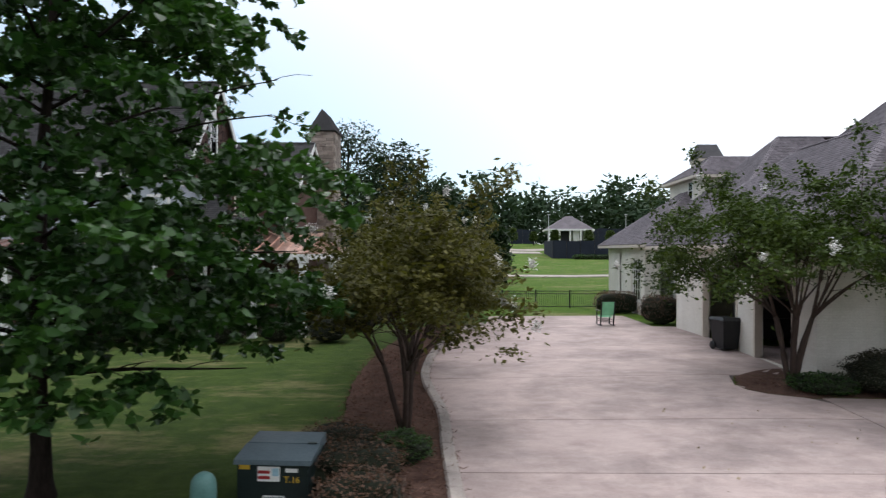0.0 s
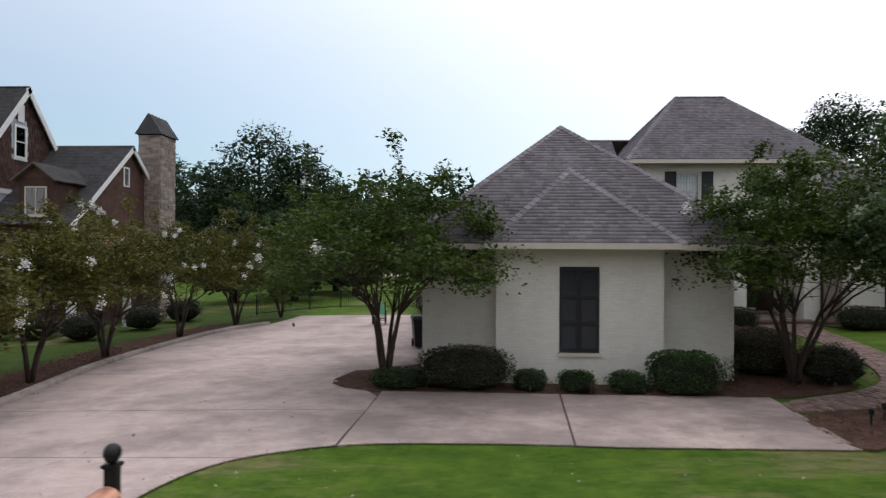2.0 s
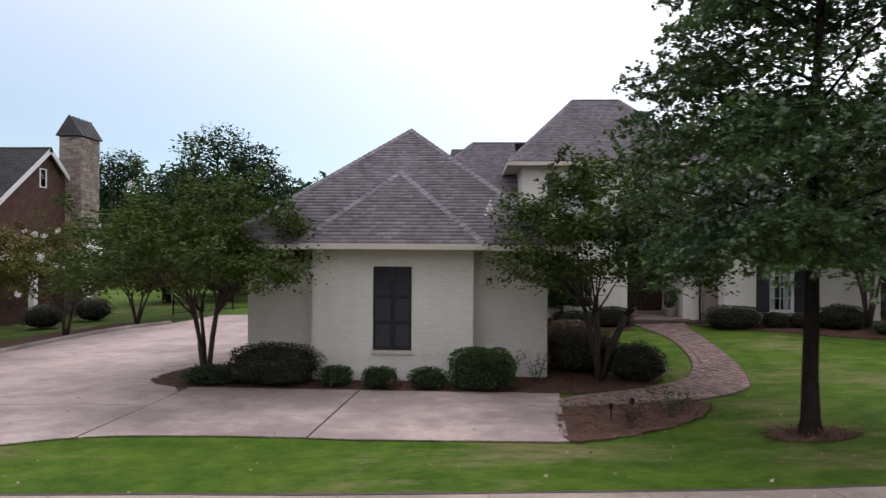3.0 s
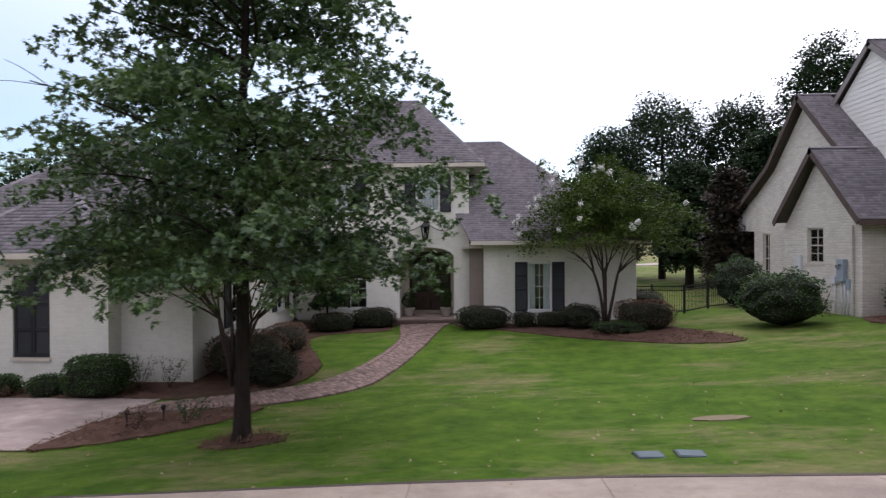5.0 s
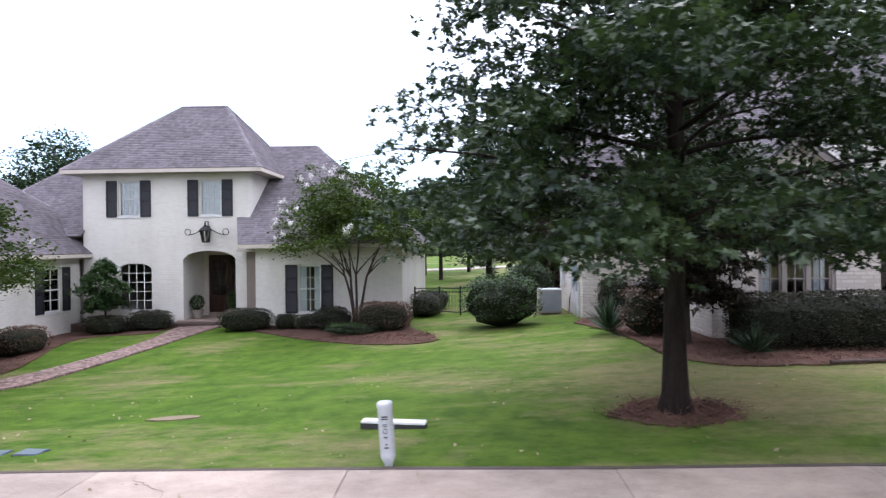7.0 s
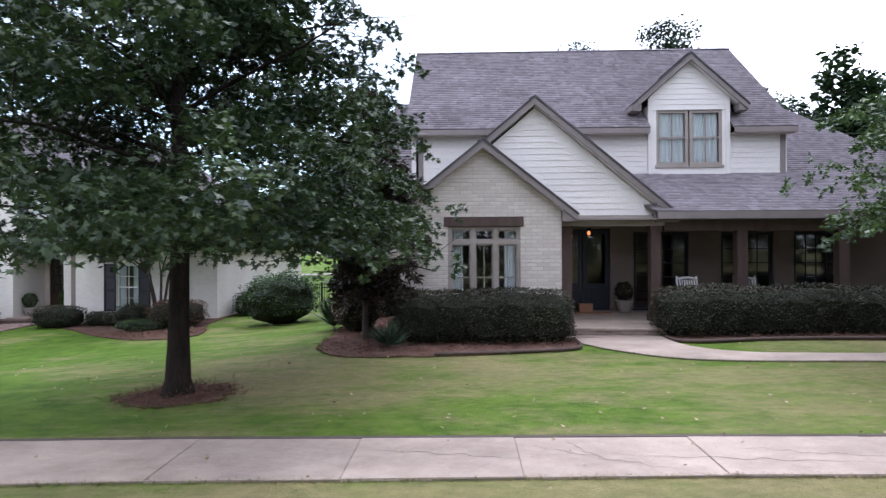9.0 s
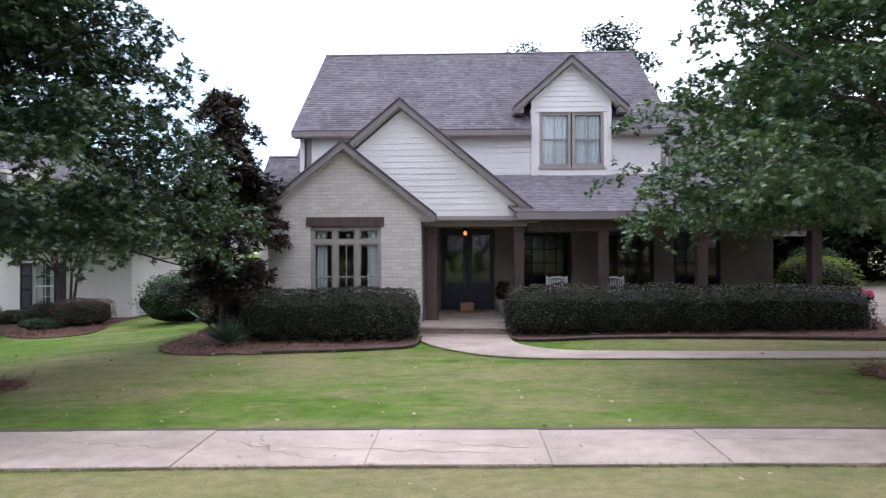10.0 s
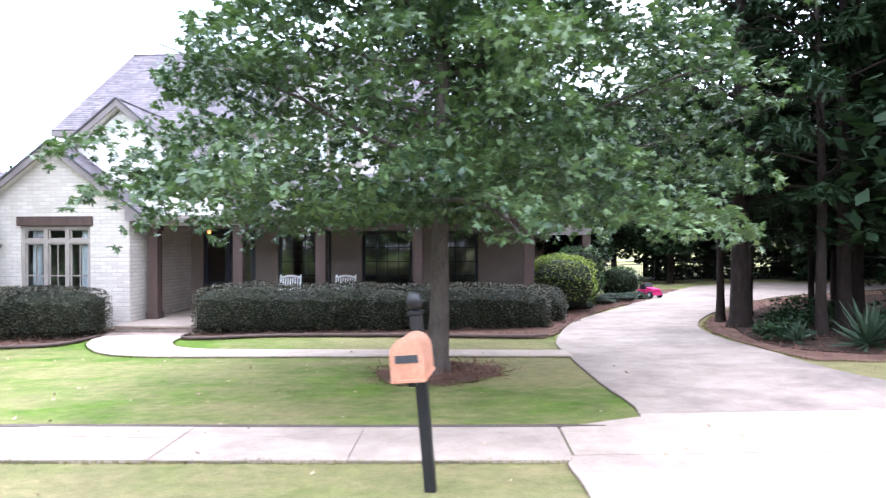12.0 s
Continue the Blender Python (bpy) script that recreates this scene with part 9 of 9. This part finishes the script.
spiky("spiky green yucca beside the brick wall", on_ground(35.6, 15.2, 0.05), 432, 0.95, 110, M_YUCCA)
for i, (x, y) in enumerate(((56.6, 9.05), (57.3, 8.7), (57.9, 9.6), (55.75, 9.6), (59.4, 8.4))):
    spiky("green palmetto at the edge of the wood", on_ground(x, y, 0.05), 433 + i, (0.75, 0.8, 0.8, 0.35, 0.7)[i], 90, M_YUCCA)

# ---- the field beyond ----
cart = curved([(-60, 74), (-20, 71), (5, 69.5), (20, 70), (60, 74)], 6)
tagged(draped("cart_path", [(x, y - 1.6) for x, y in cart] + [(x, y + 1.6) for x, y in cart[::-1]], M_KERB, 0.08, 0.2), "pale concrete cart path across the field", "path", kind="structure")
for pts, w in (([(-5, 116), (6, 119), (14, 118)], 2.5), ([(2, 128), (12, 126), (16, 128)], 2.5)):
    c = curved(pts, 5)
    tagged(draped("sand_strip", [(x, y - w) for x, y in c] + [(x, y + w) for x, y in c[::-1]], M_KERB, 0.1, 0.2), "pale sandy strip on the slope", "path", kind="structure")
for lab, x0, x1, y, z0, z1 in (("navy windscreen round a tennis court", 14.6, 24.4, 105, 1.3, 4.7), ("navy windscreen behind the pavilion", 27, 40, 150, 4.4, 8.6), ("navy windscreen on the slope", 10.5, 16.5, 152, 4.4, 8.4)):
    f = thing("windscreen", lab, "windscreen", "windscreens", at=(x0, y, 0))
    n = max(2, round((x1 - x0) / 2.4))
    for k in range(n):
        w = (x1 - x0) / n
        part("panel", boxes((k * w + 0.05, (k + 1) * w - 0.05, 0, 0.06, z0, z1 - 0.1 * (k % 2))), M_NAVY, f)
        part("post", boxes((k * w - 0.04, k * w + 0.04, -0.02, 0.08, z0 - 0.5, z1 + 0.1)), M_BLACK, f)
    if y < 110:
        for k in range(4):
            part("panel", boxes((0, 0.06, k * 3 + 0.05, k * 3 + 2.95, z0 + k * 0.12, z1)), M_NAVY, f)
hedge("low clipped hedge before the court", 18, 31, 102.5, 104, 1.3, 2.2, 55, M_SHRUB, 40, 0.25)
pv = thing("pavilion", "white columned pavilion with a grey hip roof on the slope", "pavilion", at=(0, 0, 0))
px0, px1, py0, py1, pz, pe = 19.0, 30.5, 146, 156, 4.4, 8.3
roof = prism(bmesh.new(), [(px0, py0, pe), (px1, py0, pe), (px1, py1, pe), (px0, py1, pe)], [(24.2, 150.5, 11.7), (25.6, 150.5, 11.7), (25.6, 151.5, 11.7), (24.2, 151.5, 11.7)])
part("roof", roof, M_SHINGLE, pv)
part("fascia", boxes((px0, px1, py0, py1, pe - 0.4, pe)), M_WHITE, pv)
for x in (px0 + 0.4, px0 + 3, px0 + 5.6, px0 + 8.2, px1 - 0.5):
    part("column", boxes((x - 0.22, x + 0.22, py0 + 0.2, py0 + 0.65, pz - 0.4, pe - 0.4)), M_WHITE, pv)
part("wall", boxes((px0 + 3.5, px1 - 0.5, py0 + 4, py1 - 0.5, pz - 0.4, pe - 0.4)), M_SHUTTER, pv)
part("wall", boxes((px0 + 6.5, px0 + 8.0, py0 + 1.2, py0 + 4, pz - 0.4, pe - 0.4), (px0 + 9.2, px1 - 0.5, py0 + 1.2, py0 + 4, pz - 0.4, pe - 0.4)), M_WHITE, pv)
for i, (x, y, h, r) in enumerate(((20.5, 143, 4, 1.4), (28.5, 143, 4, 1.6), (10, 140, 4.5, 1.8), (33, 140, 4, 1.6), (15.5, 145, 3.6, 1.3))):
    far_tree(on_ground(x, y), h, r, 440 + i, M_CRAPE, 700, 0.35, 0.08, 0.3, "small tree beside the pavilion", group="pavilion trees")
for i, (x, y) in enumerate(((18.5, 140), (38, 146), (30, 160))):
    lp = thing("lamp_post", "thin court lamp post on the slope", "lamp post", "lamp posts", on_ground(x, y))
    part("pole", lathe([(0.09, -0.5), (0.06, 7.5)], 8), M_GREYP, lp)
    part("lamp_head", boxes((-0.35, 0.35, -0.15, 0.15, 7.4, 7.6)), M_GREYP, lp)

# fallen leaves
rng = np.random.default_rng(8)
n = 900
fx, fy = rng.uniform(3, 53, n), rng.uniform(2.2, 12, n)
ok = np.array([ground_at(a, b) for a, b in zip(fx, fy)])
lit = leaves("leaf_litter", np.stack([fx, fy, ok + 0.045], 1), rng.uniform(0.03, 0.085, n), "oak", M_LITTER, None, rng, 0.0)
tagged(lit, "scattered fallen leaves on lawn and paving", "fallen leaves", kind="stuff")

# blades of grass on the near lawns
def outside_paving(x, y):
    free = np.ones(len(x), bool)
    for poly in PAVED:
        if poly[:, 1].min() > 14 or len(poly) > 400:
            continue
        inside = np.zeros(len(x), bool)
        for (xa, ya), (xb, yb) in zip(poly, np.roll(poly, -1, axis=0)):
            if ya != yb:
                inside ^= ((ya > y) != (yb > y)) & (x < (xb - xa) * (y - ya) / (yb - ya) + xa)
        free &= ~inside
    return free


rng = np.random.default_rng(15)
n = 4000
gx_ = rng.uniform(-12, 56, n)
gy_ = 1.6 + 12.4 * rng.uniform(0, 1, n) ** 1.35
free = outside_paving(gx_, gy_)
gx_, gy_ = gx_[free], gy_[free]
# longer blades leaning over the edges of the paving and the beds
EDGES = [[(q, sidewalk_near(q)) for q in sw_x], [(q, sidewalk_far(q) + 0.04) for q in sw_x], [(q, sidewalk_far(q) + 0.07) for q in sw_x], lawn_edge, wn_, wf_] + [o + o[:1] for o in BEDS]
ex_, ey_ = [], []
for line in EDGES:
    for (xa, ya), (xb, yb) in zip(line, line[1:]):
        if min(ya, yb) > 17 or max(xa, xb) > 60:
            continue
        m = max(1, int(math.hypot(xb - xa, yb - ya) * 230))
        f = rng.uniform(0, 1, m)
        ex_.append(xa + (xb - xa) * f + rng.normal(0, 0.022, m))
        ey_.append(ya + (yb - ya) * f + rng.normal(0, 0.022, m))
ex_, ey_ = np.concatenate(ex_), np.concatenate(ey_)
gx_, gy_ = np.concatenate([gx_, ex_]), np.concatenate([gy_, ey_])
n = len(gx_)
gz_ = np.array([ground_at(a, b) for a, b in zip(gx_, gy_)])
az, tilt, ln, wd = rng.uniform(0, 6.28, n), rng.normal(0, 0.35, n), rng.uniform(0.02, 0.042, n), rng.uniform(0.003, 0.006, n)
ln[-len(ex_):] *= 1.35
wd[-len(ex_):] *= 1.4
dx, dy = np.cos(az), np.sin(az)
b0 = np.stack([gx_ - dx * wd, gy_ - dy * wd, gz_ - 0.005], 1)
b1 = np.stack([gx_ + dx * wd, gy_ + dy * wd, gz_ - 0.005], 1)
b2 = np.stack([gx_ - dy * np.sin(tilt) * ln, gy_ + dx * np.sin(tilt) * ln, gz_ + np.cos(tilt) * ln], 1)
grass = quick("grass", np.stack([b0, b1, b2], 1), 3, M_BLADE)
tagged(grass, "short mown blades of lawn grass", "grass", kind="stuff")


# loose straw over the beds, spilling past their edges
def inside(poly, px, py):
    xs, ys = np.array([p[0] for p in poly]), np.array([p[1] for p in poly])
    xj, yj = np.roll(xs, 1), np.roll(ys, 1)
    hit = np.zeros(len(px), bool)
    for a, b, c, d in zip(xs, ys, xj, yj):
        hit ^= ((b > py) != (d > py)) & (px < (c - a) * (py - b) / (d - b + 1e-9) + a)
    return hit


rngw = np.random.default_rng(91)
straw = []
for poly in BEDS:
    xs, ys = [p[0] for p in poly], [p[1] for p in poly]
    x0, x1, y0, y1 = min(xs), min(max(xs), 66), min(ys), min(max(ys), 19)
    ring = x1 - x0 < 2.6
    m = int(min(16000, (x1 - x0) * (y1 - y0) * (1100 if ring else 380)))
    px, py = rngw.uniform(x0, x1, m), rngw.uniform(y0, y1, m)
    keep = inside(poly, px, py)
    px, py = px[keep] + rngw.normal(0, 0.16 if ring else 0.07, keep.sum()), py[keep] + rngw.normal(0, 0.11 if ring else 0.06, keep.sum())
    straw += [(a, b, ground_at(a, b) + (0.09 if a < 0.5 else 0.035) + rngw.uniform(0, 0.03)) for a, b in zip(px, py)]
straw = np.array(straw)
ob = leaves("pine_straw", straw, rngw.uniform(0.09, 0.2, len(straw)), "straw", M_STRAW, None, rngw, 0.0)
tagged(ob, "loose reddish pine straw strewn over the beds", "pine straw", kind="stuff")

# ---- path bricks, one by one ----
base = boxes((-0.5, 0.5, -0.048, 0.048, -0.05, 0.0))
top = [f for f in base.faces if f.normal.z > 0.5 or sum(v.co.z for v in f.verts) > -0.01]
me_brick = bpy.data.meshes.new("brick")
bmesh.ops.recalc_face_normals(base, faces=base.faces)
base.to_mesh(me_brick)
base.free()
me_brick.materials.append(M_PAVER)
PAVERS.sort(key=lambda b: b[1])
for x, y, a, dz, w in PAVERS[:300]:
    ob = new("brick", me_brick)
    ob.parent = path_t
    ob.matrix_basis = Matrix.LocRotScale((x, y, ground_at(x, y) + 0.05 + dz), Euler((0, 0, a)), (w * 0.95, 1, 1))
vs, fs = [], []
for x, y, a, dz, w in PAVERS[300:]:
    o, z = len(vs), ground_at(x, y) + 0.05 + dz
    ca, sa = math.cos(a), math.sin(a)
    for h in (z - 0.05, z):
        for u, v in ((-0.475 * w, -0.048), (0.475 * w, -0.048), (0.475 * w, 0.048), (-0.475 * w, 0.048)):
            vs.append((x + u * ca - v * sa, y + u * sa + v * ca, h))
    fs += [(o + 4, o + 5, o + 6, o + 7), (o, o + 1, o + 5, o + 4), (o + 1, o + 2, o + 6, o + 5), (o + 2, o + 3, o + 7, o + 6), (o + 3, o, o + 4, o + 7)]
raw("bricks", vs, fs, M_PAVER, path_t, kind="stuff")
